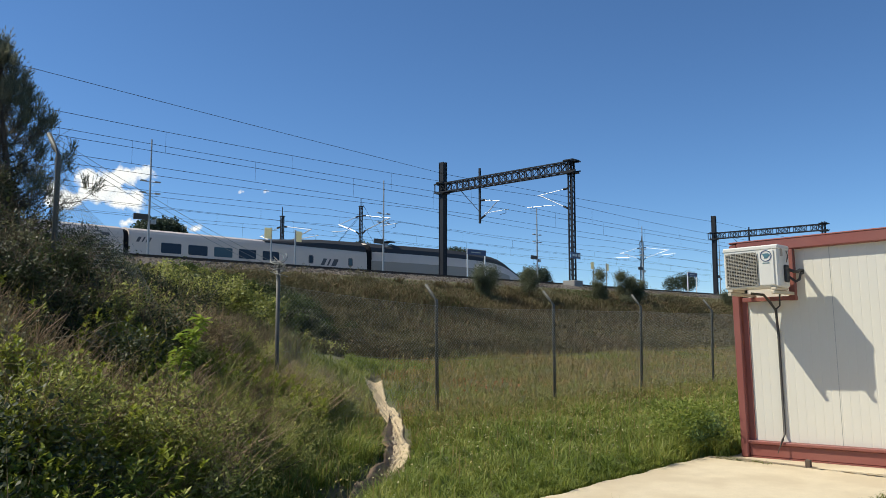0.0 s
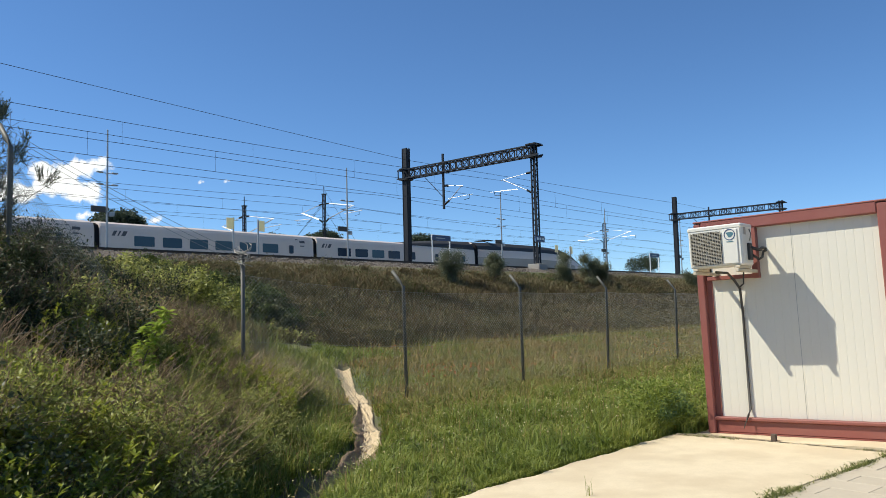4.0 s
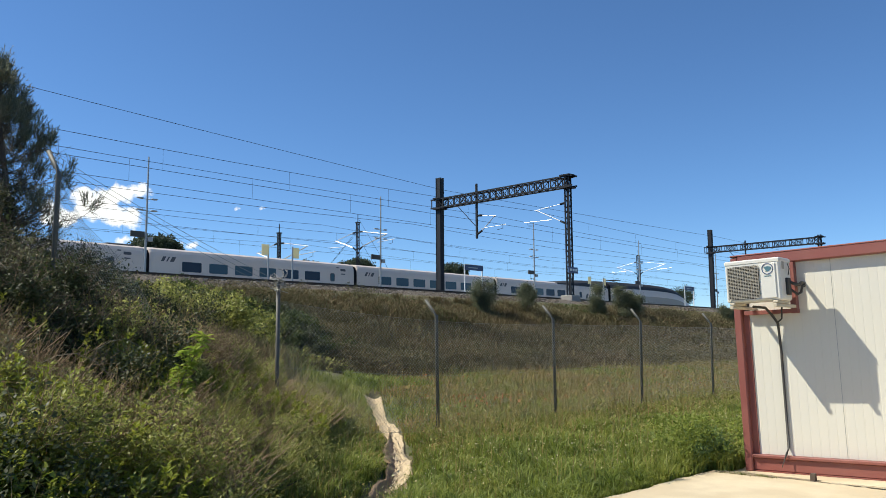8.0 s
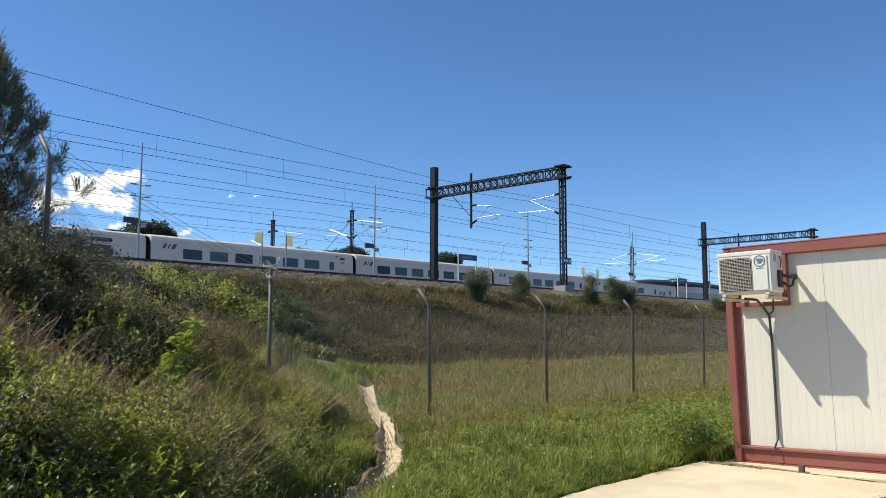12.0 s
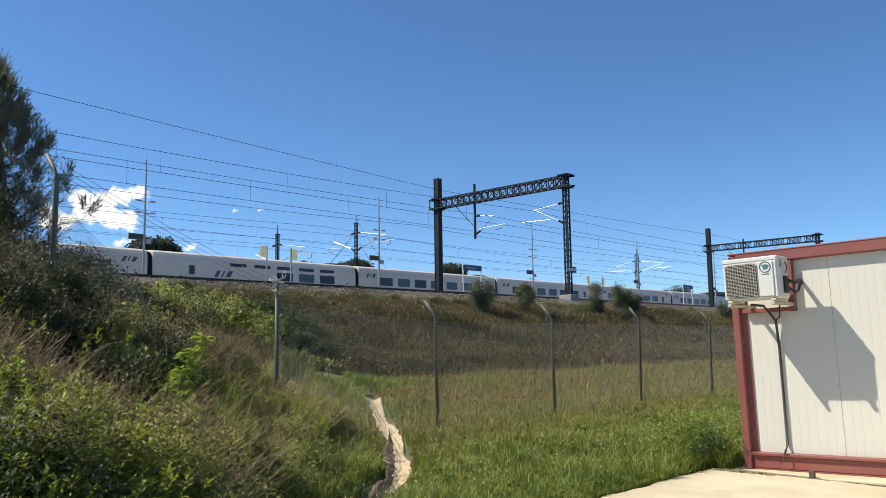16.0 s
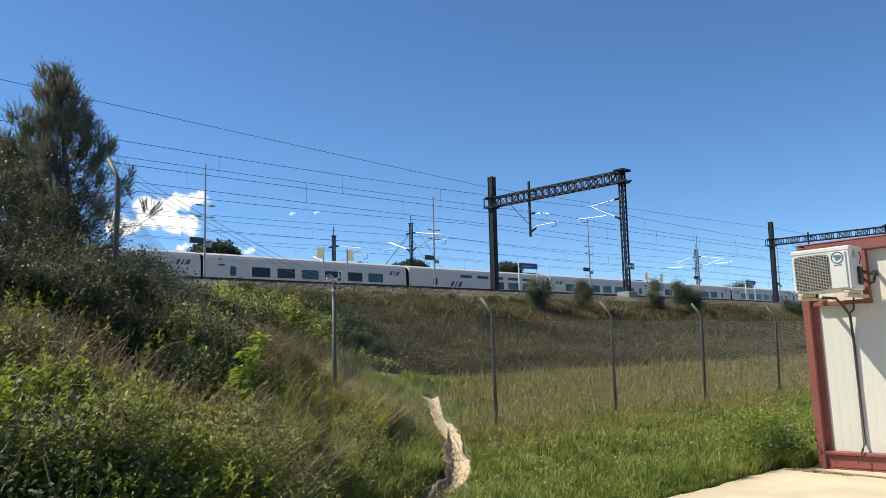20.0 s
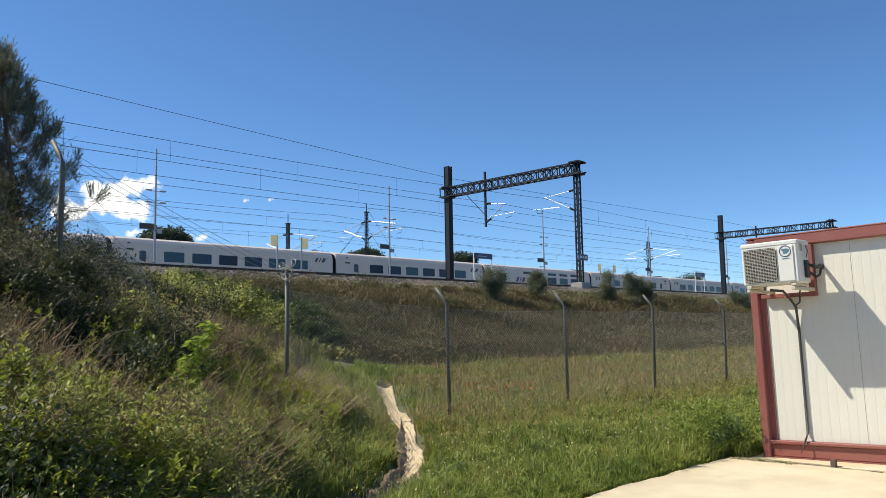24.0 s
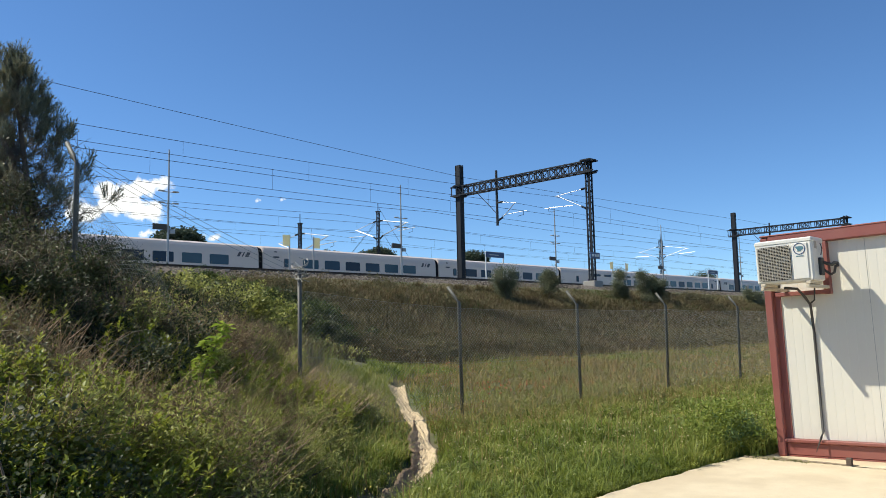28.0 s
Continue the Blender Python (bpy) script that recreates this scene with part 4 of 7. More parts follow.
def portal(s, label, d_far=44.5, d_near=31.9, top_far=15.1, top_near=13.3, beam=(12.6, 13.3), plate=False):
    p = thing("catenary_portal", label, "catenary portal", on_railway(s, 0, 0), group="catenary portals")
    zb = CREST_Z - 0.2
    g = Geo()
    for e in (-0.15, 0.15):
        g.box(e - 0.05, e + 0.05, d_far - 0.25, d_far + 0.25, zb, top_far, bevel=0.01)
        g.box(e - 0.08, e + 0.08, d_far - 0.25, d_far - 0.20, zb, top_far)
        g.box(e - 0.08, e + 0.08, d_far + 0.20, d_far + 0.25, zb, top_far)
    for k in range(22):
        g.box(-0.14, 0.14, d_far - 0.257, d_far + 0.257, zb + 0.1 + k * 0.5, min(zb + 0.57 + k * 0.5, top_far - 0.05))
    part("column", g, M_MAST, p, "dark battened steel column")
    legs, lace = lattice_column(zb, top_near, 0.30, 24)
    for l in legs:
        l.v = [(x, y + d_near, z) for x, y, z in l.v]
        part("leg", l, M_MAST, p)
    lace.v = [(x, y + d_near, z) for x, y, z in lace.v]
    part("lacing", lace, M_MAST, p)
    lo, hi = beam
    for z in beam:
        for e in (-0.3, 0.3):
            part("chord", Geo().box(e - 0.05, e + 0.05, d_near - 0.58, d_far + 0.72, z - 0.05, z + 0.05), M_MAST, p)
    g = Geo()
    n = 20
    step = (d_far - d_near) / n
    for i in range(0, n + 2):
        y = d_near + i * step
        for e in (-0.3, 0.3):
            g.box(e - 0.03, e + 0.03, y - 0.035, y + 0.035, lo, hi)
            if 0 <= i < n and i % 3 != 2:
                g.tube([(e, y, lo), (e, y + step, hi)], 0.03, 4)
                g.tube([(e, y, hi), (e, y + step, lo)], 0.03, 4)
        g.box(-0.3, 0.3, y - 0.03, y + 0.03, lo - 0.03, lo + 0.03)
        g.box(-0.3, 0.3, y - 0.03, y + 0.03, hi - 0.03, hi + 0.03)
    part("beam_lattice", g, M_MAST, p)
    for y in (d_near, d_far):
        part("clamp", Geo().box(-0.42, 0.42, y - 0.42, y + 0.42, lo - 0.14, lo - 0.054), M_MAST, p)
        part("clamp", Geo().box(-0.42, 0.42, y - 0.42, y + 0.42, hi + 0.054, hi + 0.14), M_MAST, p)
    g = Geo()
    g.box(-0.07, 0.07, 40.43, 40.57, 9.7, 14.05)
    g.tube([(0, 42.6, lo), (0, 40.5, 10.6)], 0.03, 5)
    part("drop_post", g, M_MAST, p, "dark steel post hanging from the beam")
    cantilever(p, 0, 40.43, 10.05 + beam[0] - 12.6, -1, 1.75, 1.45)
    cantilever(p, 0, d_near + 0.2, 9.95 + beam[0] - 12.6, 1, 2.6, 1.5)
    part("footing", Geo().box(-0.5, 0.5, d_near - 0.5, d_near + 0.5, CREST_Z - 0.8, CREST_Z + 0.78, bevel=0.03), M_SLEEPER, p, "pale concrete footing")
    if plate:
        part("plate", Geo().box(-0.55, 0.55, d_near - 0.30, d_near - 0.24, 6.42, 6.84, bevel=0.01), M_BLUE, p, "small blue marker plate")
        for k in range(3):
            part("plate_bar", Geo().box(-0.42 + k * 0.32, -0.2 + k * 0.32, d_near - 0.315, d_near - 0.302, 6.55, 6.72), M_WHITE, p)
    return p


portal(46.1, "dark steel catenary portal with lattice beam over two tracks", plate=True)
portal(96.5, "dark steel catenary portal farther along the railway", d_far=45.0, d_near=31.7, beam=(12.9, 13.62), top_far=15.85, top_near=13.9)


def far_mast(s, d, top, both=True, w=0.20, tube=1.1):
    m = thing("catenary_mast", "slender dark lattice catenary mast behind the train", "catenary mast", on_railway(s, d, 0), group="far catenary masts")
    legs, lace = lattice_column(CREST_Z - 0.1, top, w, 24, 0.034)
    for l in legs:
        part("leg", l, M_MAST, m)
    part("lacing", lace, M_MAST, m)
    part("cap", Geo().box(-0.18, 0.18, -0.18, 0.18, top, top + 0.10).tube([(0, 0, top), (0, 0, top + 0.9)], 0.04, 5), M_MAST, m)
    cantilever(m, 0, 0.25, top - 2.7, 1, 3.2, 1.8, 0.68, tube)
    cantilever(m, 0, -0.25, top - 2.7, -1, 4.0, 1.8, 0.66, tube)
    if both:
        for a, b, e in ((top - 0.8, -8.6, -0.12), (top - 0.75, -8.3, 0.12), (top + 0.4, 8.4, -0.12), (top - 1.2, 7.0, 0.12)):
            part("guy_wire", Geo().tube([(0, e, a), (b, e, CREST_Z - 0.2)], 0.016, 4), M_MAST, m)
    return m


far_mast(41.2, 60, 11.6, False)
far_mast(50.45, 60, 13.55, True)
far_mast(104.5, 60, 14.3, False, 0.36, 0.85)


# ---- platform lamps and signs ----
def lamp_post():
    l = thing("platform_lamp", "tall thin galvanised lamp post with small twin lamps", "lamp post", group="platform lamps")
    part("pole", Geo().tube([(0, 0, 0), (0, 0, 4.5), (0, 0, 8.48)], [0.085, 0.068, 0.045], 8), M_GALV, l)
    for z, turn in ((5.82, 0), (5.10, 1)):
        g = Geo()
        g.tube([(-0.5, 0, z), (0.5, 0, z)], 0.022, 6)
        part("arm", g, M_GALV, l)
        for e in (-1, 1):
            part("lamp_head", Geo().box(e * 0.46 - 0.19, e * 0.46 + 0.19, -0.09, 0.09, z + 0.0, z + 0.08, bevel=0.02), M_GALV, l)
    board = part("board", Geo().box(-0.98, -0.10, -0.06, 0.04, 3.44, 3.80, bevel=0.01), M_CABLE_GREY, l, "small grey board on the lamp post")
    part("bracket", Geo().box(-0.12, 0.0, -0.03, 0.01, 3.58, 3.66), M_GALV, board)
    part("loudspeaker", Geo().box(0.07, 0.42, -0.12, 0.06, 3.22, 3.50, bevel=0.03), M_GALV, l)
    part("base_plate", Geo().box(-0.2, 0.2, -0.2, 0.2, 0, 0.03), M_GALV, l)
    return l


PLAT_Z = RAIL_Z + 0.55
_lamp = lamp_post()
_lamp.matrix_basis = on_railway(22.1, 46.3, PLAT_Z)
for _s in (41.24, 61.03, 80.8, 100.6, 120.4):
    copy_thing(_lamp, on_railway(_s, 46.3, PLAT_Z))


def flag_sign():
    f = thing("track_sign", "pale yellow square plate on a white platform post", "sign", group="yellow platform signs")
    part("post", Geo().tube([(0, 0, 0), (0, 0, 3.75)], 0.058, 8), M_GALV, f)
    part("plate", Geo().box(-0.62, -0.06, -0.14, -0.10, 2.95, 3.7, bevel=0.01), M_YELLOW, f, "pale yellow plate")
    return f


_flag = flag_sign()
_flag.matrix_basis = on_railway(30.7, 46.0, PLAT_Z)
for _s, _e in ((32.7, -1), (70.2, 1), (72.7, -1)):
    copy_thing(_flag, on_railway(_s, 46.0, PLAT_Z) @ Matrix.Rotation(0 if _e > 0 else math.pi, 4, 'Z'))


def name_sign():
    n = thing("station_sign", "dark blue station name board on two white posts", "sign", group="station name boards")
    for x in (-1.15, 1.15):
        part("post", Geo().tube([(x, 0, 0), (x, 0, 3.75)], 0.06, 8), M_WHITE, n)
    part("board", Geo().box(-1.2, 1.2, -0.09, -0.03, 3.24, 3.70, bevel=0.01), M_BLUE, n)
    part("top_edge", Geo().box(-1.2, 1.2, -0.095, -0.025, 3.704, 3.74), M_WHITE, n)
    part("writing_bar", Geo().box(-0.75, 0.45, -0.104, -0.092, 3.42, 3.50), M_GALV, n, "pale bar of unreadable writing")
    return n


_sign = name_sign()
_sign.matrix_basis = on_railway(51.85, 46.0, PLAT_Z)
copy_thing(_sign, on_railway(92.1, 46.0, PLAT_Z))


# ---- overhead wires ----
def wire_run(name, label, d, z_at, supports, radius=0.012, lift=0.0):
    """One wire hung from support to support, with its sag."""
    g = Geo()
    pts = []
    for (s0, z0), (s1, z1) in zip(supports, supports[1:]):
        n = 10
        for k in range(n):
            t = k / n
            pts.append((s0 + (s1 - s0) * t, d, z0 + (z1 - z0) * t - z_at * 4 * t * (1 - t)))
    pts.append((supports[-1][0], d, supports[-1][1]))
    g.tube(pts, radius, 4)
    return solid(name, g, M_WIRE, label, "wire", m=RAILWAY.copy(), group="overhead wires")


def dropper_run(d, upper, lower, sag_u, sag_l, s0, s1, owner):
    n = int((s1 - s0) / 6.5)
    for k in range(1, n):
        t = k / n
        s = s0 + (s1 - s0) * t
        part("dropper", Geo().tube([(s, d, upper - sag_u * 4 * t * (1 - t)), (s, d, lower - sag_l * 4 * t * (1 - t))], 0.007, 3), M_WIRE, owner)


SPANS = (-54.3, -4.2, 46.1, 96.5, 147, 198)
for _d, _c, _m, _r, _sag in ((34.95, 9.85, 11.22, 0.012, 0.42), (38.5, 9.87, 11.2, 0.012, 0.22), (48.9, 9.5, 10.5, 0.011, 0.4), (55.0, 9.6, 10.7, 0.010, 0.4), (62.9, 9.7, 11.3, 0.010, 0.5)):
    w = wire_run("contact_wire", "thin dark contact wire over the track", _d, 0.05, [(s, _c) for s in SPANS], _r)
    w2 = wire_run("messenger_wire", "thin dark carrying wire above the contact wire", _d, _sag, [(s, _m) for s in SPANS], _r)
    for a, b in zip(SPANS[1:4], SPANS[2:5]):
        dropper_run(_d, _m, _c, _sag, 0.05, a, b, w2)
for _d, _z, _sag in ((60.0, 12.9, 0.5), (47.5, 11.6, 0.4)):
    wire_run("feeder_wire", "thin dark feeder wire along the mast tops", _d, _sag, [(s, _z) for s in SPANS], 0.014)
wire_run("feeder_wire", "thin dark feeder wire along the mast tops", 44.2, 0.08, [(-54.3, 17.0), (-4.2, 16.2), (46.1, 14.08), (96.5, 14.9), (147, 15.0), (198, 15.0)], 0.015)


# ---- chain-link fence ----
FENCE_D = 10.2
FENCE_POSTS = (3.63, 6.93, 10.4, 14.0, 17.6, 21.5, 25.2, 28.9)


def fence_ground(s):
    p = ALONG * s + ACROSS * FENCE_D
    return p.x, p.y, hz(p.x, p.y)


def build_fence():
    fence = thing("chain_link_fence", "grey chain-link fence on cranked steel posts", "fence")
    tops = []
    mesh_post = Geo().tube([(0, 0, -0.4), (0, 0, 2.05), (0, 0, 2.12), (0.02, -0.06, 2.2), (0.05, -0.22, 2.42)], [0.032, 0.032, 0.032, 0.031, 0.030], 10).mesh("post", M_POST, True)
    straight = Geo().tube([(0, 0, -0.4), (0, 0, 1.0), (0, 0, 2.34)], 0.032, 10).mesh("post", M_POST, True)
    for s in FENCE_POSTS:
        x, y, z = fence_ground(s)
        z = {3.63: 1.62, 6.93: 0.22}.get(s, z - 0.02)
        lean = random.Random(int(s * 10)).uniform(-0.8, 0.8)
        tops.append((s, z))
        part("post", straight if s == 6.93 else mesh_post, None, fence, m=Matrix.Translation((x, y, z)) @ Matrix.Rotation(radians(45.97 + 180), 4, 'Z') @ Matrix.Rotation(radians(lean), 4, 'X'))
    x, y, z = fence_ground(6.93)
    rt = random.Random(17)
    g = Geo()
    for k in range(9):
        a0 = rt.uniform(0, 6.28)
        rr = rt.uniform(0.05, 0.13)
        cz = 0.22 + 2.34 - rt.uniform(-0.08, 0.14)
        tilt = rt.uniform(-0.9, 0.9)
        g.tube([(x + rr * math.cos(a0 + q * 0.6), y + 0.6 * rr * math.sin(a0 + q * 0.6), cz + rr * math.sin(a0 + q * 0.6) * tilt + 0.01 * q) for q in range(8)], 0.006, 4)
    for k in range(14):
        a0 = rt.uniform(0, 6.28)
        cz = 0.22 + 2.34 - rt.uniform(-0.06, 0.16)
        g.tube([(x, y, cz), (x + 0.14 * math.cos(a0), y + 0.1 * math.sin(a0), cz + rt.uniform(-0.05, 0.12))], 0.005, 4)
    part("wire_tangle", g, M_MESHWIRE, fence, "tangle of barbed wire on a post top")
    # woven wire: two families of slanted zigzag wires in each bay
    for bay, ((s0, z0), (s1, z1)) in enumerate(zip(tops, tops[1:])):
        H = 1.98
        cell = 0.068
        n = int((s1 - s0) / cell)
        rise = int(H / cell)
        vs = []
        def at(u, h, o):
            s = s0 + (s1 - s0) * u / n
            sag = -0.03 * math.sin(math.pi * u / n) * (h / rise)
            if bay == 0:
                # the netting has slumped away from its strands
                sag = -(h / rise) * H * min(0.9, 1.35 * u / n + 0.05 * math.sin(17 * u / n))
            p = ALONG * s + ACROSS * (FENCE_D + o - 0.035)
            return (p.x, p.y, z0 + (z1 - z0) * u / n + 0.04 + (h / rise) * H + sag)
        r = 0.0020
        segs = []
        for fam in (1, -1):
            for k in range(-rise, n + rise):
                # a wire that leaves the bottom at u = k and climbs one cell for each cell sideways
                u0, u1 = (k, k + rise) if fam > 0 else (k, k - rise)
                h0, h1 = 0.0, float(rise)
                a, b = float(u0), float(u1)
                lo, hi = min(a, b), max(a, b)
                if hi <= 0 or lo >= n:
                    continue
                def clipu(u):
                    return h0 + (u - a) * (h1 - h0) / (b - a)
                ua, ub = max(lo, 0), min(hi, n * 0.62 if bay == 0 else n)
                if ub <= ua:
                    continue
                steps = 4
                for q in range(steps):
                    m0, m1 = ua + (ub - ua) * q / steps, ua + (ub - ua) * (q + 1) / steps
                    segs.append((at(m0, clipu(m0), 0.004 * fam), at(m1, clipu(m1), 0.004 * fam)))
        A = np.array([p for p, _ in segs])
        B = np.array([q for _, q in segs])
        d = B - A
        d /= np.linalg.norm(d, axis=1, keepdims=True)
        side = np.array([ACROSS.x, ACROSS.y, 0.0])[None] * np.ones_like(d)
        up = np.cross(side, d)
        ring = [(math.cos(k * 2.0944), math.sin(k * 2.0944)) for k in range(3)]
        V = np.stack([A + r * (c * side + e * up) for c, e in ring] + [B + r * (c * side + e * up) for c, e in ring], 1)
        me = cards("wire_mesh", M_MESHWIRE, V, [(0, 1, 4, 3), (1, 2, 5, 4), (2, 0, 3, 5)])
        tagged(part("wire_mesh", me, None, fence, "woven diamond wire mesh"), kind="stuff")
        for h in (0.0, rise * 0.5, float(rise)):
            g = Geo().tube([at(n * (0.62 if bay == 0 else 1.0) * k / 6, h, 0.0) for k in range(7)], 0.0022, 4)
            part("line_wire", g, M_MESHWIRE, fence)
    # three barbed strands on the cranked tops where they still hang
    for k, (dz, dy) in enumerate(((2.2, 0.06), (2.3, 0.13), (2.4, 0.2))):
        for (s0, z0), (s1, z1) in list(zip(tops, tops[1:]))[:1]:
            p = ALONG * s0 + ACROSS * (FENCE_D + dy)
            q = ALONG * s1 + ACROSS * (FENCE_D + dy)
            g = Geo().tube([(p.x + (q.x - p.x) * t, p.y + (q.y - p.y) * t, z0 + dz + (z1 - z0) * t - 0.25 * t * (1 - t)) for t in [i / 8 for i in range(9)]], 0.003, 4)
            part("barbed_strand", g, M_MESHWIRE, fence)


build_fence()


# ---- site cabin ----
CW, CH, CD = 2.25, 2.65, 6.0


def build_cabin():
    c = thing("site_cabin", "cream panel site cabin with red-brown steel frame", "cabin", CABIN.copy())
    t = 0.11
    def post(x0, x1, y0, y1, lean=0.0):
        g = Geo()
        g.box(x0, x1, y0, y1, 0, CH - 0.02, bevel=0.012)
        part("corner_post", g, M_CABIN_RED, c)
    post(-0.005, 0.09, 0, 0.13)
    post(CW - 0.13, CW, 0, 0.13)
    post(-0.005, 0.09, CD - 0.13, CD)
    post(CW - 0.13, CW, CD - 0.13, CD)
    g = Geo()
    g.prism([(0.09, 0.0), (CW - 0.13, 0.0), (CW - 0.13, 0.014), (0.09, 0.014)], 0.03, 0.12, "y")
    part("lower_lip", g, M_CABIN_RED, c)
    part("bottom_beam", Geo().box(0.09, CW - 0.13, 0.04, 0.13, 0.014, 0.165, bevel=0.01), M_CABIN_RED, c)
    part("upper_lip", Geo().box(0.09, CW - 0.13, 0.0, 0.13, 0.165, 0.205, bevel=0.008), M_CABIN_RED, c)
    part("top_beam", Geo().box(0.09, CW - 0.13, -0.002, 0.13, CH - 0.135, CH, bevel=0.012), M_CABIN_RED, c)
    part("roof_edge", Geo().box(-0.01, CW + 0.008, -0.008, CD, CH - 0.012, CH + 0.012, bevel=0.012), M_CABIN_RED, c)
    for y0, y1, z0, z1, nm in ((0.13, CD - 0.13, 0.03, 0.165, "bottom_beam"), (0.13, CD - 0.13, CH - 0.135, CH - 0.02, "top_beam")):
        for x0, x1 in ((0.0, 0.09), (CW - 0.12, CW - 0.005)):
            part(nm, Geo().box(x0, x1, y0, y1, z0, z1, bevel=0.01), M_CABIN_RED, c)
    # inner steel flange beside the left post
    part("flange", Geo().box(0.09, 0.160, 0.068, 0.13, 0.205, 1.9), M_CABIN_RED, c)
    # end wall: ribbed sandwich panels
    def ribbed(x0, x1):
        g = Geo()
        pts = []
        n = int(round((x1 - x0) / 0.0985))
        w = (x1 - x0) / n
        for k in range(n):
            a = x0 + k * w
            pts += [(a, 0.085), (a + w * 0.12, 0.085), (a + w * 0.16, 0.0863), (a + w * 0.24, 0.0863), (a + w * 0.28, 0.085)]
        pts += [(x1, 0.085), (x1, 0.125), (x0, 0.125)]
        return g.prism(pts, 0.206, CH - 0.136, "z")
    for x0, x1 in ((0.161, 1.16), (1.166, CW - 0.13)):
        part("wall_panel", ribbed(x0, x1), M_PANEL, c, "cream ribbed metal wall panel")
    part("panel_seam", Geo().box(1.158, 1.168, 0.0875, 0.1, 0.206, CH - 0.136), M_SEAM, c)
    # side walls, back and floor
    part("side_wall", Geo().box(-0.01, 0.04, 0.13, CD - 0.13, 0.165, CH - 0.135), M_PANEL, c)
    part("back_wall", Geo().box(0.09, CW - 0.13, CD - 0.1, CD - 0.04, 0.03, CH - 0.135), M_PANEL, c)
    part("roof_deck", Geo().box(0.0, CW - 0.05, 0.13, CD - 0.13, CH - 0.14, CH - 0.03), M_PANEL, c)
    part("floor_deck", Geo().box(0.05, CW - 0.13, 0.13, CD - 0.13, 0.04, 0.16), M_CABIN_RED, c)
    x1 = CW - 0.03
    part("side_wall", Geo().box(x1 - 0.05, x1, 3.1, CD - 0.13, 0.165, CH - 0.135), M_PANEL, c)
    door = part("glass_door", Geo().box(x1 - 0.03, x1 - 0.018, 0.16, 3.06, 0.17, CH - 0.17), M_CAR_GLASS, c, "full-height dark reflective glass front")
    for a, b, z0, z1 in ((0.13, 3.1, CH - 0.175, CH - 0.135), (0.13, 3.1, 0.165, 0.20), (0.13, 0.165, 0.2, CH - 0.175), (1.58, 1.63, 0.2, CH - 0.175), (3.06, 3.1, 0.2, CH - 0.175)):
        part("door_frame", Geo().box(x1 - 0.045, x1 + 0.004, a, b, z0, z1, bevel=0.004), M_WHITE, door)
    return c


build_cabin()


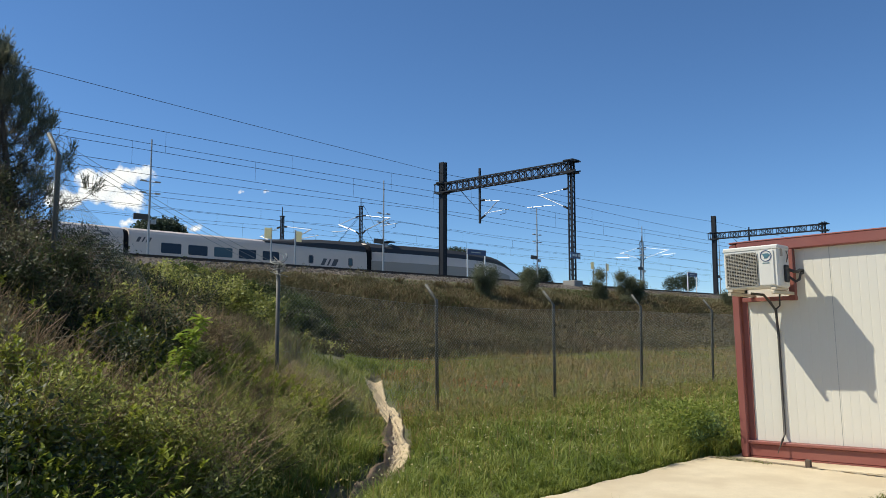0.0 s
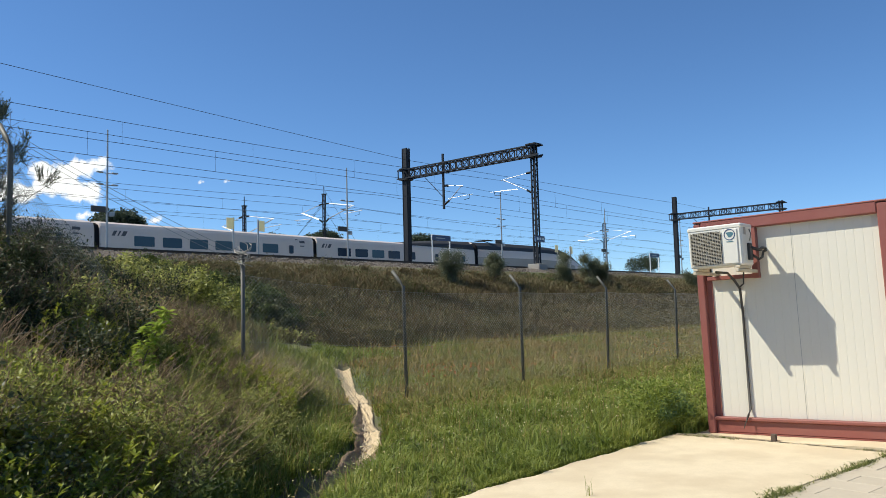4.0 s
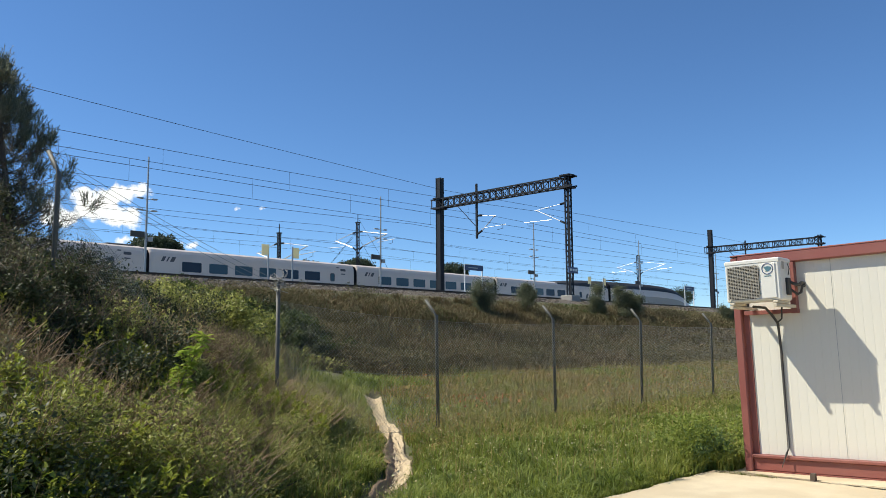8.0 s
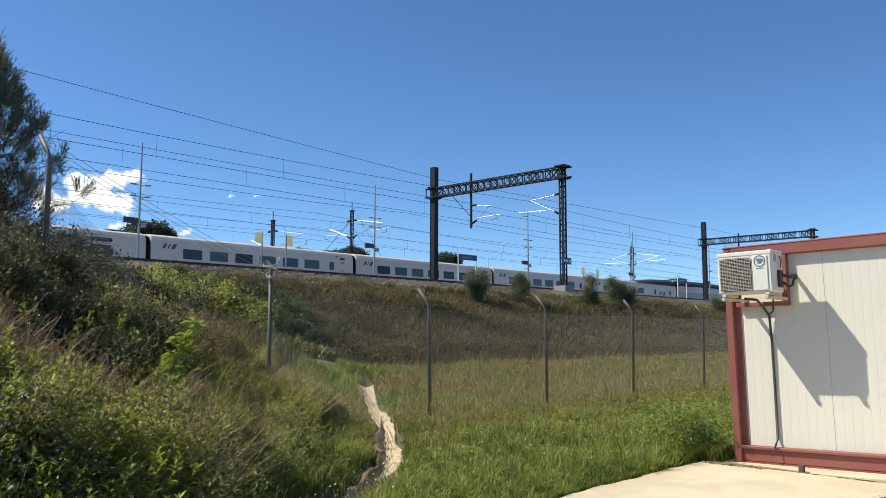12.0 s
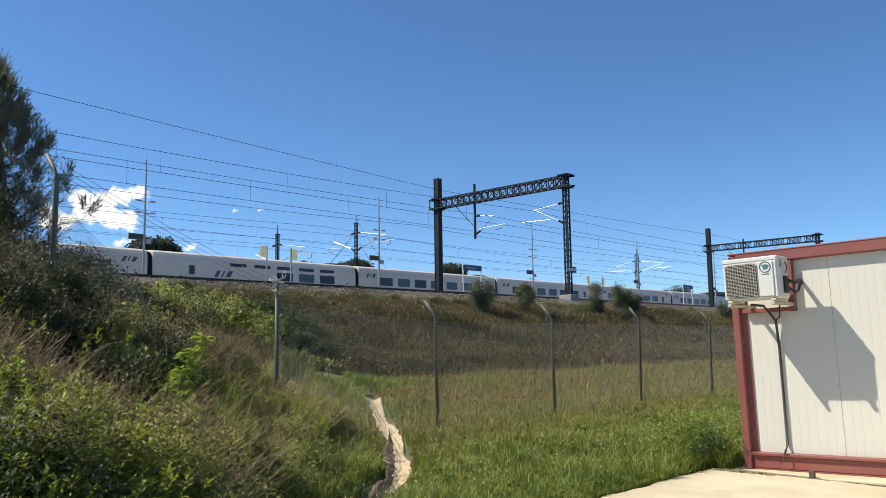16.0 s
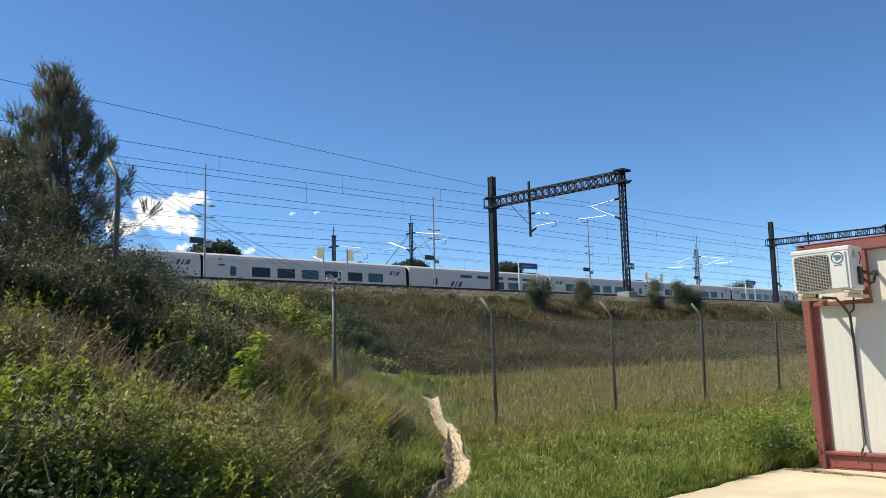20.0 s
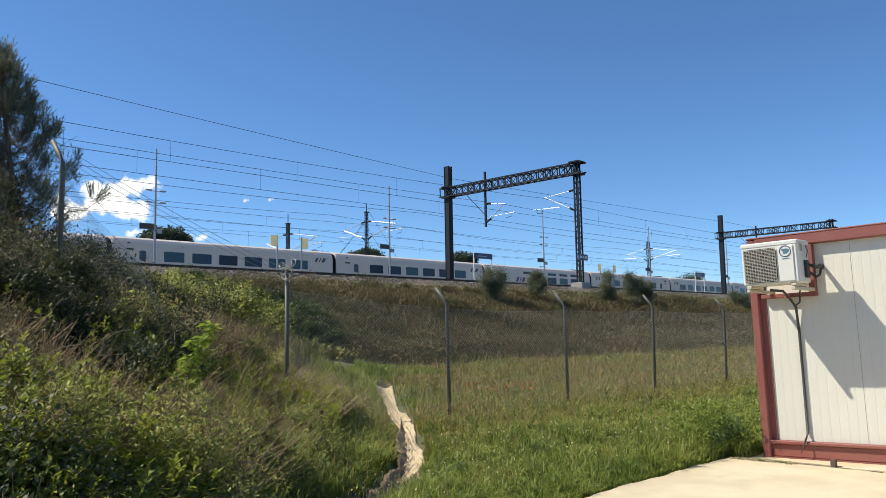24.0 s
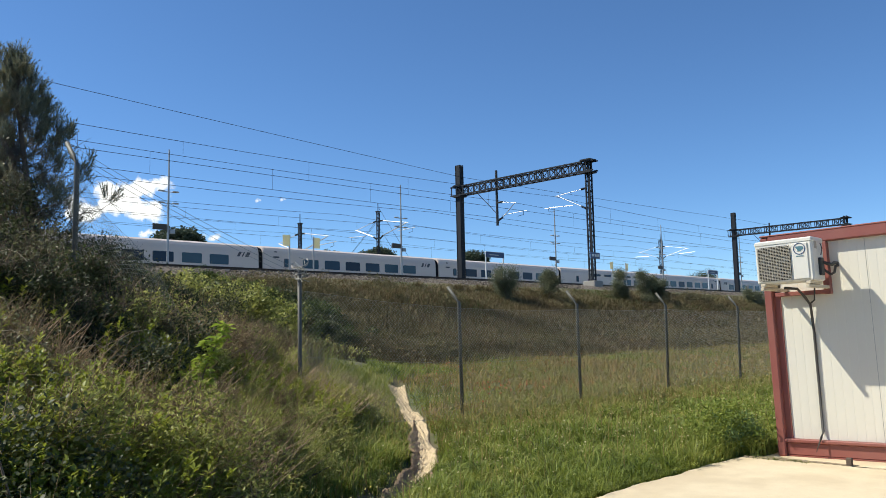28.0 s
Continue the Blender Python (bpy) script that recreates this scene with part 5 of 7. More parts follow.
# ---- air conditioner on its bracket ----
def build_air_conditioner():
    W0, D0, H0 = 0.645, 0.34, 0.485
    x0, z0, yf = 0.173, 2.05, -0.587
    a = thing("air_conditioner", "ivory outdoor air conditioner unit on a red wall bracket", "air conditioner", CABIN @ Matrix.Translation((x0, yf, z0 - 0.02)))
    part("casing", Geo().box(0, W0, 0, D0, 0, H0, bevel=0.018), M_AC, a)
    part("top_cover", Geo().box(-0.006, W0 + 0.006, -0.006, D0 + 0.006, H0 - 0.05, H0 + 0.008, bevel=0.014), M_AC, a)
    part("front_panel", Geo().box(0.425, 0.60, -0.014, 0.0, 0.025, H0 - 0.055, bevel=0.008), M_AC, a)
    gx0, gx1, gz0, gz1 = 0.03, 0.405, 0.03, H0 - 0.065
    # dark plate on the closed casing stands for the shade behind the grille
    part("fan_shade_plate", Geo().prism(rounded(gx0, gx1, gz0, gz1, 0.05, 4), -0.004, 0.004, "y"), M_DARK, a)
    g = Geo()
    cx, cz = (gx0 + gx1) / 2, (gz0 + gz1) / 2
    for k in range(3):
        for j in range(6):
            an = k * 2.094 + j * 0.13
            r0 = 0.04
            g.add([(cx + r0 * math.cos(an), 0.0 - 0.006, cz + r0 * math.sin(an)), (cx + 0.165 * math.cos(an + 0.1), -0.006, cz + 0.165 * math.sin(an + 0.1)),
                   (cx + 0.165 * math.cos(an + 0.25), -0.0062, cz + 0.165 * math.sin(an + 0.25)), (cx + r0 * math.cos(an + 0.13), -0.0062, cz + r0 * math.sin(an + 0.13))], [(0, 1, 2, 3)])
    part("fan_blades", g, M_CABLE_GREY, a)
    bar_h = Geo().box(gx0, gx1, -0.020, -0.014, -0.0032, 0.0032).mesh("grille_bar", M_AC_GRILLE)
    n = 23
    for k in range(n):
        part("grille_bar", bar_h, None, a, m=Matrix.Translation((0, 0, gz0 + 0.012 + (gz1 - gz0 - 0.024) * k / (n - 1))))
    bar_v = Geo().box(-0.0035, 0.0035, -0.016, -0.010, gz0, gz1).mesh("grille_rib", M_AC_GRILLE)
    for k in range(13):
        part("grille_rib", bar_v, None, a, m=Matrix.Translation((gx0 + 0.008 + (gx1 - gx0 - 0.016) * k / 12, 0, 0)))
    # emblem: a ring and a blot, with a word too small to read
    ring = Geo()
    k = 20
    for i in range(k):
        p, q = 2 * math.pi * i / k, 2 * math.pi * (i + 1) / k
        ring.add([(r * math.cos(t), y, r * math.sin(t)) for y in (-0.018, -0.012) for r, t in ((0.058, p), (0.066, p), (0.066, q), (0.058, q))],
                 [(0, 1, 2, 3), (7, 6, 5, 4), (1, 5, 6, 2), (0, 3, 7, 4)])
    m = Matrix.Translation((0.512, 0, 0.365))
    part("emblem_ring", ring, M_BLUE, a, m=m)
    part("emblem_bar", Geo().box(-0.04, 0.04, -0.017, -0.012, -0.088, -0.078), M_TEAL, a, m=m)
    part("emblem_blot", Geo().prism([(0.036 * math.cos(t) * (1 + 0.45 * math.sin(3 * t + 0.6)), 0.038 * math.sin(t) * (1 + 0.25 * math.cos(2 * t))) for t in [2 * math.pi * i / 14 for i in range(14)]], -0.017, -0.012), M_TEAL, a, m=m)
    part("side_grip", Geo().box(W0 - 0.002, W0 + 0.004, 0.07, 0.14, 0.36, 0.45, bevel=0.002), M_AC_GRILLE, a)
    part("valve_cover", Geo().box(W0 - 0.004, W0 + 0.03, 0.15, 0.26, 0.06, 0.26, bevel=0.01), M_BLACK_RUBBER, a)
    for fx in (0.035, W0 - 0.10):
        part("foot", Geo().box(fx, fx + 0.06, -0.005, D0 + 0.02, -0.032, 0.0, bevel=0.006), M_BEIGE, a)
    # bracket: two arms, rail and upright
    b = thing("wall_bracket", "red steel wall bracket carrying the air conditioner", "bracket", CABIN @ Matrix.Translation((0, 0, 0)))
    zt = z0 - 0.065
    for x in (x0 + 0.065, x0 + W0 - 0.07):
        part("arm", Geo().box(x - 0.02, x + 0.02, yf - 0.03, 0.085, zt - 0.03, zt + 0.008, bevel=0.004), M_BEIGE, b, "beige bracket arm")
    part("cross_rail", Geo().box(0.127, 0.775, 0.0, 0.083, zt - 0.085, zt - 0.036, bevel=0.004), M_CABIN_RED, b)
    part("upright", Geo().box(0.70, 0.772, -0.003, 0.083, zt - 0.09, CH - 0.14, bevel=0.004), M_CABIN_RED, b)
    # pipes and drain cable
    h = thing("pipe_bundle", "black insulated pipe loop from the unit to the wall", "pipe", CABIN.copy())
    e = x0 + W0
    part("pipe", Geo().tube([(e + 0.01, yf + 0.2, 2.25), (e + 0.05, yf + 0.3, 2.22), (e + 0.05, -0.14, 2.22), (0.85, -0.02, 2.25), (0.85, 0.09, 2.25)], 0.019, 8), M_BLACK_RUBBER, h, smooth=True)
    part("pipe", Geo().tube([(e + 0.01, yf + 0.22, 2.17), (e + 0.06, yf + 0.34, 2.10), (e + 0.06, -0.12, 2.13), (0.855, 0.0, 2.21), (0.855, 0.09, 2.22)], 0.015, 8), M_BLACK_RUBBER, h, smooth=True)
    part("thin_cable", Geo().tube([(e + 0.02, yf + 0.2, 2.32), (e + 0.03, yf + 0.22, 2.40), (e + 0.005, yf + 0.25, 2.46)], 0.006, 5), M_BLACK_RUBBER, h)
    d = thing("drain_hose", "dark drain hose hanging down the cabin wall", "hose", CABIN.copy())
    part("hose", Geo().tube([(0.36, yf + 0.3, 1.985), (0.46, yf + 0.42, 1.97), (0.515, -0.10, 1.87), (0.522, 0.03, 1.78), (0.522, 0.062, 1.5), (0.520, 0.065, 0.9), (0.517, 0.06, 0.3), (0.515, -0.01, 0.24), (0.49, -0.04, 0.16), (0.465, -0.06, 0.08)], [0.016] * 7 + [0.014, 0.007, 0.004], 8), M_CABLE_GREY, d, smooth=True)
    part("cable", Geo().tube([(0.70, yf + 0.3, 1.97), (0.62, -0.1, 1.83), (0.54, 0.0, 1.80)], 0.009, 6), M_BLACK_RUBBER, d)
    s = thing("door_stop_block", "small rusty steel block on the slab", "block", Matrix.Translation((4.11, 9.08, 0.03)) @ Matrix.Rotation(radians(-43), 4, 'Z'))
    part("block", Geo().box(-0.03, 0.03, -0.025, 0.025, 0, 0.085, bevel=0.006), M_RUST, s)


build_air_conditioner()


# ---- vegetation ----
RS = np.random.RandomState(21)


def blades(name, mat, x, y, z, h, w, lean=0.35, curl=0.5, r=RS, way_angle=None, turn=0.5):
    """Arching tapering blades standing at the given places."""
    n = len(x)
    b = r.uniform(0, 2 * np.pi, n) if way_angle is None else way_angle + 0.7 * r.randn(n)
    a = b + np.pi / 2 + turn * r.randn(n)
    side = np.stack([np.cos(a), np.sin(a), np.zeros(n)], 1)
    way = np.stack([np.cos(b), np.sin(b), np.zeros(n)], 1)
    base = np.stack([x, y, z], 1)
    ln = (r.rand(n) * lean)[:, None]
    up = np.array([0, 0, 1.0])
    mid = base + up * (0.6 * h)[:, None] + way * (0.35 * h)[:, None] * ln
    tip = base + up * (h * (1 - 0.35 * r.rand(n) * curl))[:, None] + way * (h)[:, None] * (ln + curl * 0.45 * r.rand(n)[:, None])
    hw = (w / 2)[:, None]
    v = np.stack([base - side * hw, base + side * hw, mid - side * hw * 0.8, mid + side * hw * 0.8, tip], 1)
    return cards(name, mat, v, [(0, 1, 3), (0, 3, 2), (2, 3, 4)])


def tufts(cx, cy, per, radius, r):
    """Places of blades in tufts and the way each one leans outwards."""
    n = len(cx)
    a = r.uniform(0, 2 * np.pi, (n, per))
    q = np.sqrt(r.rand(n, per)) * np.asarray(radius).reshape(-1, 1)
    return (cx[:, None] + q * np.cos(a)).reshape(-1), (cy[:, None] + q * np.sin(a)).reshape(-1), a.reshape(-1)


def leaf_cards(name, mat, centre, size, r=RS, up_bias=0.35, narrow=0.5):
    """Pointed folded leaves round the given centres."""
    n = len(centre)
    nn = r.normal(size=(n, 3)) * 0.62 + np.array([-0.30, -0.12, 0.75])
    nn /= np.linalg.norm(nn, axis=1, keepdims=True)
    d = np.cross(nn, r.normal(size=(n, 3)))
    d[:, 2] += up_bias * 0.3
    d /= np.linalg.norm(d, axis=1, keepdims=True) + 1e-9
    s = np.cross(d, nn)
    s /= np.linalg.norm(s, axis=1, keepdims=True) + 1e-9
    L = size[:, None]
    W = L * narrow * 0.5
    v = np.stack([centre, centre + d * L * 0.5 + s * W + nn * L * 0.06, centre + d * L, centre + d * L * 0.5 - s * W + nn * L * 0.06], 1)
    return cards(name, mat, v, [(0, 1, 2), (0, 2, 3)])


def sticks(name, mat, p0, p1, r0, r1):
    """Thin tapering twigs from p0 to p1."""
    d = p1 - p0
    d = d / (np.linalg.norm(d, axis=1, keepdims=True) + 1e-9)
    ref = np.where(np.abs(d[:, 2:3]) < 0.9, np.array([[0, 0, 1.0]]), np.array([[1.0, 0, 0]]))
    u = np.cross(d, ref)
    u /= np.linalg.norm(u, axis=1, keepdims=True)
    w = np.cross(u, d)
    ring = [(math.cos(k * 2.0944), math.sin(k * 2.0944)) for k in range(3)]
    v = np.stack([p0 + r0[:, None] * (c * u + s * w) for c, s in ring] + [p1 + r1[:, None] * (c * u + s * w) for c, s in ring], 1)
    return cards(name, mat, v, [(0, 1, 4, 3), (1, 2, 5, 4), (2, 0, 3, 5)])


def dist_d(x, y):
    return -ALONG.y * x + ALONG.x * y


def along_s(x, y):
    return ALONG.x * x + ALONG.y * y


def on_hard(x, y):
    """Slab, paving and cabin keep free of grass."""
    d, s = dist_d(x, y), along_s(x, y)
    lx = (x - 3.688) * 0.7266 + (y - 9.958) * -0.6871
    ly = (x - 3.688) * 0.6871 + (y - 9.958) * 0.7266
    return ((d < 4.6) & (s < 9.4) & (s > 4.05)) | (d < 2.75) | ((lx > -0.12) & (lx < 2.6) & (ly > -0.5) & (ly < 6.6))


def scatter(n, d0, d1, s0, s1, r, power=1.0):
    d = d0 + (d1 - d0) * r.rand(n) ** power
    s = s0 + (s1 - s0) * r.rand(n) ** 1.3
    p = np.array(ALONG)[None, :2] * s[:, None] + np.array(ACROSS)[None, :2] * d[:, None]
    return p[:, 0], p[:, 1]


def far_width(x, y, w):
    return w * np.clip(np.hypot(x, y) / 9.0, 0.8, 4.0)


def build_field():
    r = np.random.RandomState(3)
    # lush grass before the fence, in arching tufts over a short sward
    cx, cy = scatter(9500, 4.3, 11.5, 3.0, 24, r)
    k = ~on_hard(cx, cy) & (gully_distance(cx, cy) > np.where(cy < 10, 0.27, 0.22)) & (cx > bank_foot(cy) - 0.6)
    cx, cy = cx[k], cy[k]
    big = 0.55 + 0.75 * r.rand(len(cx)) ** 1.5 + 0.35 * np.clip(wave(cx, cy, 2.0, 14), -0.5, 1)
    per = 26
    x, y, a = tufts(cx, cy, per, 0.07 * big, r)
    tall = np.repeat(big, per) * (0.10 + 0.10 * r.rand(len(x)))
    k = ~on_hard(x, y) & (gully_distance(x, y) > np.where(y < 10, 0.18, 0.14) + 0.12 * r.rand(len(x)))
    x, y, a, tall = x[k], y[k], a[k], tall[k]
    dry = r.rand(len(x)) < 0.62 * sstep(7.0, 9.4, dist_d(x, y) + 0.5 * wave(x, y, 1.3, 15))
    me = blades("lawn", M_LAWN, x[~dry], y[~dry], height(x[~dry], y[~dry]) - 0.01, tall[~dry], far_width(x[~dry], y[~dry], 0.0125), 1.1, 1.4, r, a[~dry])
    solid("field_grass", me, None, "lush green uncut grass before the fence", "grass", "stuff")
    x1, y1 = scatter(70000, 4.3, 11.5, 3.0, 24, r)
    k = ~on_hard(x1, y1) & (gully_distance(x1, y1) > np.where(y1 < 10, 0.17, 0.12) + 0.14 * r.rand(len(x1))) & (x1 > bank_foot(y1) - 0.6)
    x1, y1 = x1[k], y1[k]
    me = blades("sward", M_LAWN, x1, y1, height(x1, y1) - 0.01, 0.05 + 0.07 * r.rand(len(x1)), far_width(x1, y1, 0.010), 1.6, 1.4, r)
    solid("short_grass", me, None, "short green sward between the tufts", "grass", "stuff")
    me = blades("fading", M_DRY_GRASS, x[dry], y[dry], height(x[dry], y[dry]) - 0.01, tall[dry], far_width(x[dry], y[dry], 0.008), 1.0, 1.2, r, a[dry])
    solid("fading_grass", me, None, "yellowing grass along the fence", "grass", "stuff")
    # drier, taller grass from the fence to the embankment, green again at its toe
    cx, cy = scatter(6200, 10.8, 19.6, 4.0, 62, r, 0.9)
    k = (gully_distance(cx, cy) > 0.26) & (cx > bank_foot(cy) - 1.0)
    cx, cy = cx[k], cy[k]
    big = 0.7 + 0.8 * r.rand(len(cx))
    x, y, a = tufts(cx, cy, 20, 0.12 * big, r)
    x1, y1 = scatter(30000, 10.8, 19.6, 4.0, 62, r)
    k = (gully_distance(x1, y1) > 0.22) & (x1 > bank_foot(y1) - 1.0)
    x, y = np.concatenate([x, x1[k]]), np.concatenate([y, y1[k]])
    a = np.concatenate([a, r.uniform(0, 6.28, k.sum())])
    toe = (dist_d(x, y) > 16.5) & (along_s(x, y) < 17.5)
    green = wave(x, y, 0.7, 6) + 0.6 * r.randn(len(x)) + toe * 1.6 - 0.35 * (dist_d(x, y) > 15.5) > 0.2
    h = np.where(toe & green, 0.12 + 0.16 * r.rand(len(x)), 0.06 + 0.18 * r.rand(len(x)) ** 1.8)
    for nm, mat, q, lab in (("meadow_green", M_LAWN, green, "green meadow grass beyond the fence"), ("meadow_dry", M_DRY_GRASS, ~green, "dry golden meadow grass beyond the fence")):
        me = blades(nm, mat, x[q], y[q], height(x[q], y[q]) - 0.01, h[q], far_width(x[q], y[q], 0.009), 1.0, 1.2, r, a[q])
        solid(nm, me, None, lab, "grass", "stuff")
    # seed heads standing above the grass, poppies and pale flowers
    x, y = scatter(9000, 4.8, 19, 3.5, 45, r)
    k = ~on_hard(x, y) & (gully_distance(x, y) > 0.4) & (x > bank_foot(y))
    x, y = x[k], y[k]
    z = height(x, y)
    me = blades("stalks", M_DRY_GRASS, x, y, z, 0.32 + 0.25 * r.rand(len(x)), far_width(x, y, 0.0045), 0.35, 0.4, r)
    solid("dry_stalks", me, None, "thin dry grass stalks in seed", "grass", "stuff")
    x, y = scatter(12000, 4.9, 18, 3.5, 40, r)
    k = ~on_hard(x, y) & (gully_distance(x, y) > 0.4) & (x > bank_foot(y) + 0.2)
    x, y = x[k], y[k]
    z = height(x, y) + 0.2 + 0.2 * r.rand(len(x))
    c = np.stack([x, y, z], 1)
    red = (r.rand(len(x)) < 0.10 + 0.55 * (np.hypot((x - 1.6) / 1.6, (y - 18.8) / 2.0) < 1)) & (dist_d(x, y) > 10.8)
    solid("poppies", leaf_cards("poppies", M_FLOWER_RED, c[red], 0.034 + 0.02 * r.rand(red.sum()), r, 0.8, 1.0), None, "scattered red poppies in the meadow", "flowers", "stuff")
    solid("pale_flowers", leaf_cards("pale_flowers", M_FLOWER_PALE, c[~red], 0.013 + 0.013 * r.rand((~red).sum()), r, 0.8, 1.0), None, "scattered small pale and yellow flowers", "flowers", "stuff")
    # coarse weeds beside the slab and the cabin
    x = np.concatenate([3.1 + 0.75 * r.randn(5000) * 0.45, 0.55 + 2.0 * r.rand(4500)])
    y = np.concatenate([10.25 + 0.35 * r.randn(5000), np.zeros(4500)])
    y[5000:] = x[5000:] + 6.62 + 0.16 * np.abs(r.randn(4500)) - 0.03
    k = ~on_hard(x, y)
    x, y = x[k], y[k]
    tall = np.where(np.hypot(x - 3.1, y - 10.2) < 1.2, 0.12 + 0.22 * r.rand(len(x)), 0.05 + 0.09 * r.rand(len(x)))
    solid("weeds", blades("weeds", M_GRASS, x, y, height(x, y), tall, np.full(len(x), 0.014), 0.6, 0.8, r), None, "tall dark green weeds beside the cabin and slab", "weeds", "stuff")
    n = 5200
    c = np.stack([3.18 + 0.30 * r.randn(n), 10.30 + 0.30 * r.randn(n), 0.03 + 0.62 * r.rand(n) ** 1.6], 1)
    c = c[~on_hard(c[:, 0], c[:, 1])]
    solid("leafy_weeds", leaf_cards("leafy_weeds", M_LAWN, c, 0.035 + 0.035 * r.rand(len(c)), r, 0.5, 0.4), None, "leafy green weeds against the cabin corner", "weeds", "stuff")
    x, y = scatter(9000, 4.8, 13, 3.5, 26, r)
    k = ~on_hard(x, y) & (gully_distance(x, y) > 0.35) & (x > bank_foot(y) - 0.4) & (wave(x, y, 2.2, 57) + 0.8 * r.randn(len(x)) > 0.5)
    x, y = x[k], y[k]
    c = np.stack([x, y, height(x, y) + 0.05 + 0.12 * r.rand(len(x))], 1)
    solid("meadow_herbs", leaf_cards("meadow_herbs", M_LEAF, c, far_width(x, y, 0.032) * (0.7 + 0.6 * r.rand(len(x))), r, 0.5, 0.45), None, "broad-leaved herbs among the grass", "herbs", "stuff")
    # coarse tufts where the slab ends in the grass
    cs = 2.9 + 1.15 * r.rand(150) ** 0.7
    cd = 2.9 + 1.5 * r.rand(150)
    c2 = np.array(ALONG)[None, :2] * cs[:, None] + np.array(ACROSS)[None, :2] * cd[:, None]
    bs, bd = -3.0 + 6.0 * r.rand(420), 2.85 + 2.6 * r.rand(420)
    c2 = np.concatenate([c2, np.array(ALONG)[None, :2] * bs[:, None] + np.array(ACROSS)[None, :2] * bd[:, None]])
    x, y, a = tufts(c2[:, 0], c2[:, 1], 34, 0.07, r)
    solid("coarse_tufts", blades("coarse_tufts", M_COARSE, x, y, height(x, y), 0.14 + 0.19 * r.rand(len(x)), np.full(len(x), 0.011), 0.7, 0.8, r, a), None, "coarse dark grass tufts at the slab edge", "grass", "stuff")
    # a tuft of dry stalks that grows out of the slab
    n = 26
    x = np.where(np.arange(n) < 10, 1.45, 2.12) + 0.02 * r.randn(n)
    y = np.where(np.arange(n) < 10, 6.79, 5.88) + 0.02 * r.randn(n)
    solid("slab_stalks", blades("slab_stalks", M_GRASS, x, y, np.full(n, 0.028), np.where(np.arange(n) < 10, 0.08 + 0.14 * r.rand(n), 0.03 + 0.06 * r.rand(n)), np.full(n, 0.004), 0.5, 0.5, r), None, "sparse dry grass stalks in cracks of the slab", "grass", "stuff")
    # low weeds in the joint between slab and paving, and along the plinth
    n = 6200
    s = 3.5 + 5.7 * r.rand(n)
    clump = np.clip(1.3 * wave(s * 4, s * 0, 1.0, 31) + 0.5, 0.08, 1) ** 1.3
    keep = r.rand(n) < clump
    s = s[keep]
    d = np.where(s < 5, 2.66, 2.66 - 0.1265 * (s - 5)) + (0.012 + 0.045 * clump[keep]) * r.randn(len(s))
    p = np.array(ALONG)[None, :2] * s[:, None] + np.array(ACROSS)[None, :2] * d[:, None]
    u = 0.9 * r.rand(500) ** 0.6
    e = np.stack([3.688 + 0.7266 * (-0.2 + 2.4 * u) - 0.6871 * (0.37 + 0.03 * r.randn(500)), 9.958 - 0.6871 * (-0.2 + 2.4 * u) - 0.7266 * (0.37 + 0.03 * r.randn(500))], 1)
    e = e[(u < 0.16) | (u > 0.83)]
    q = r.rand(260) ** 1.4
    e2 = np.stack([3.28 + 0.48 * q + 0.03 * r.randn(260), 9.76 - 0.44 * q + 0.03 * r.randn(260)], 1)
    e3 = np.stack([4.98 + 0.07 * r.randn(160), 8.22 + 0.05 * r.randn(160)], 1)
    p = np.concatenate([p, e, e2, e3])
    solid("joint_weeds", blades("joint_weeds", M_JOINT_WEED, p[:, 0], p[:, 1], np.full(len(p), 0.022), 0.012 + 0.038 * r.rand(len(p)) ** 1.5, np.full(len(p), 0.008), 2.4, 1.3, r), None, "low weeds growing in the joint of the paving", "weeds", "stuff")


build_field()


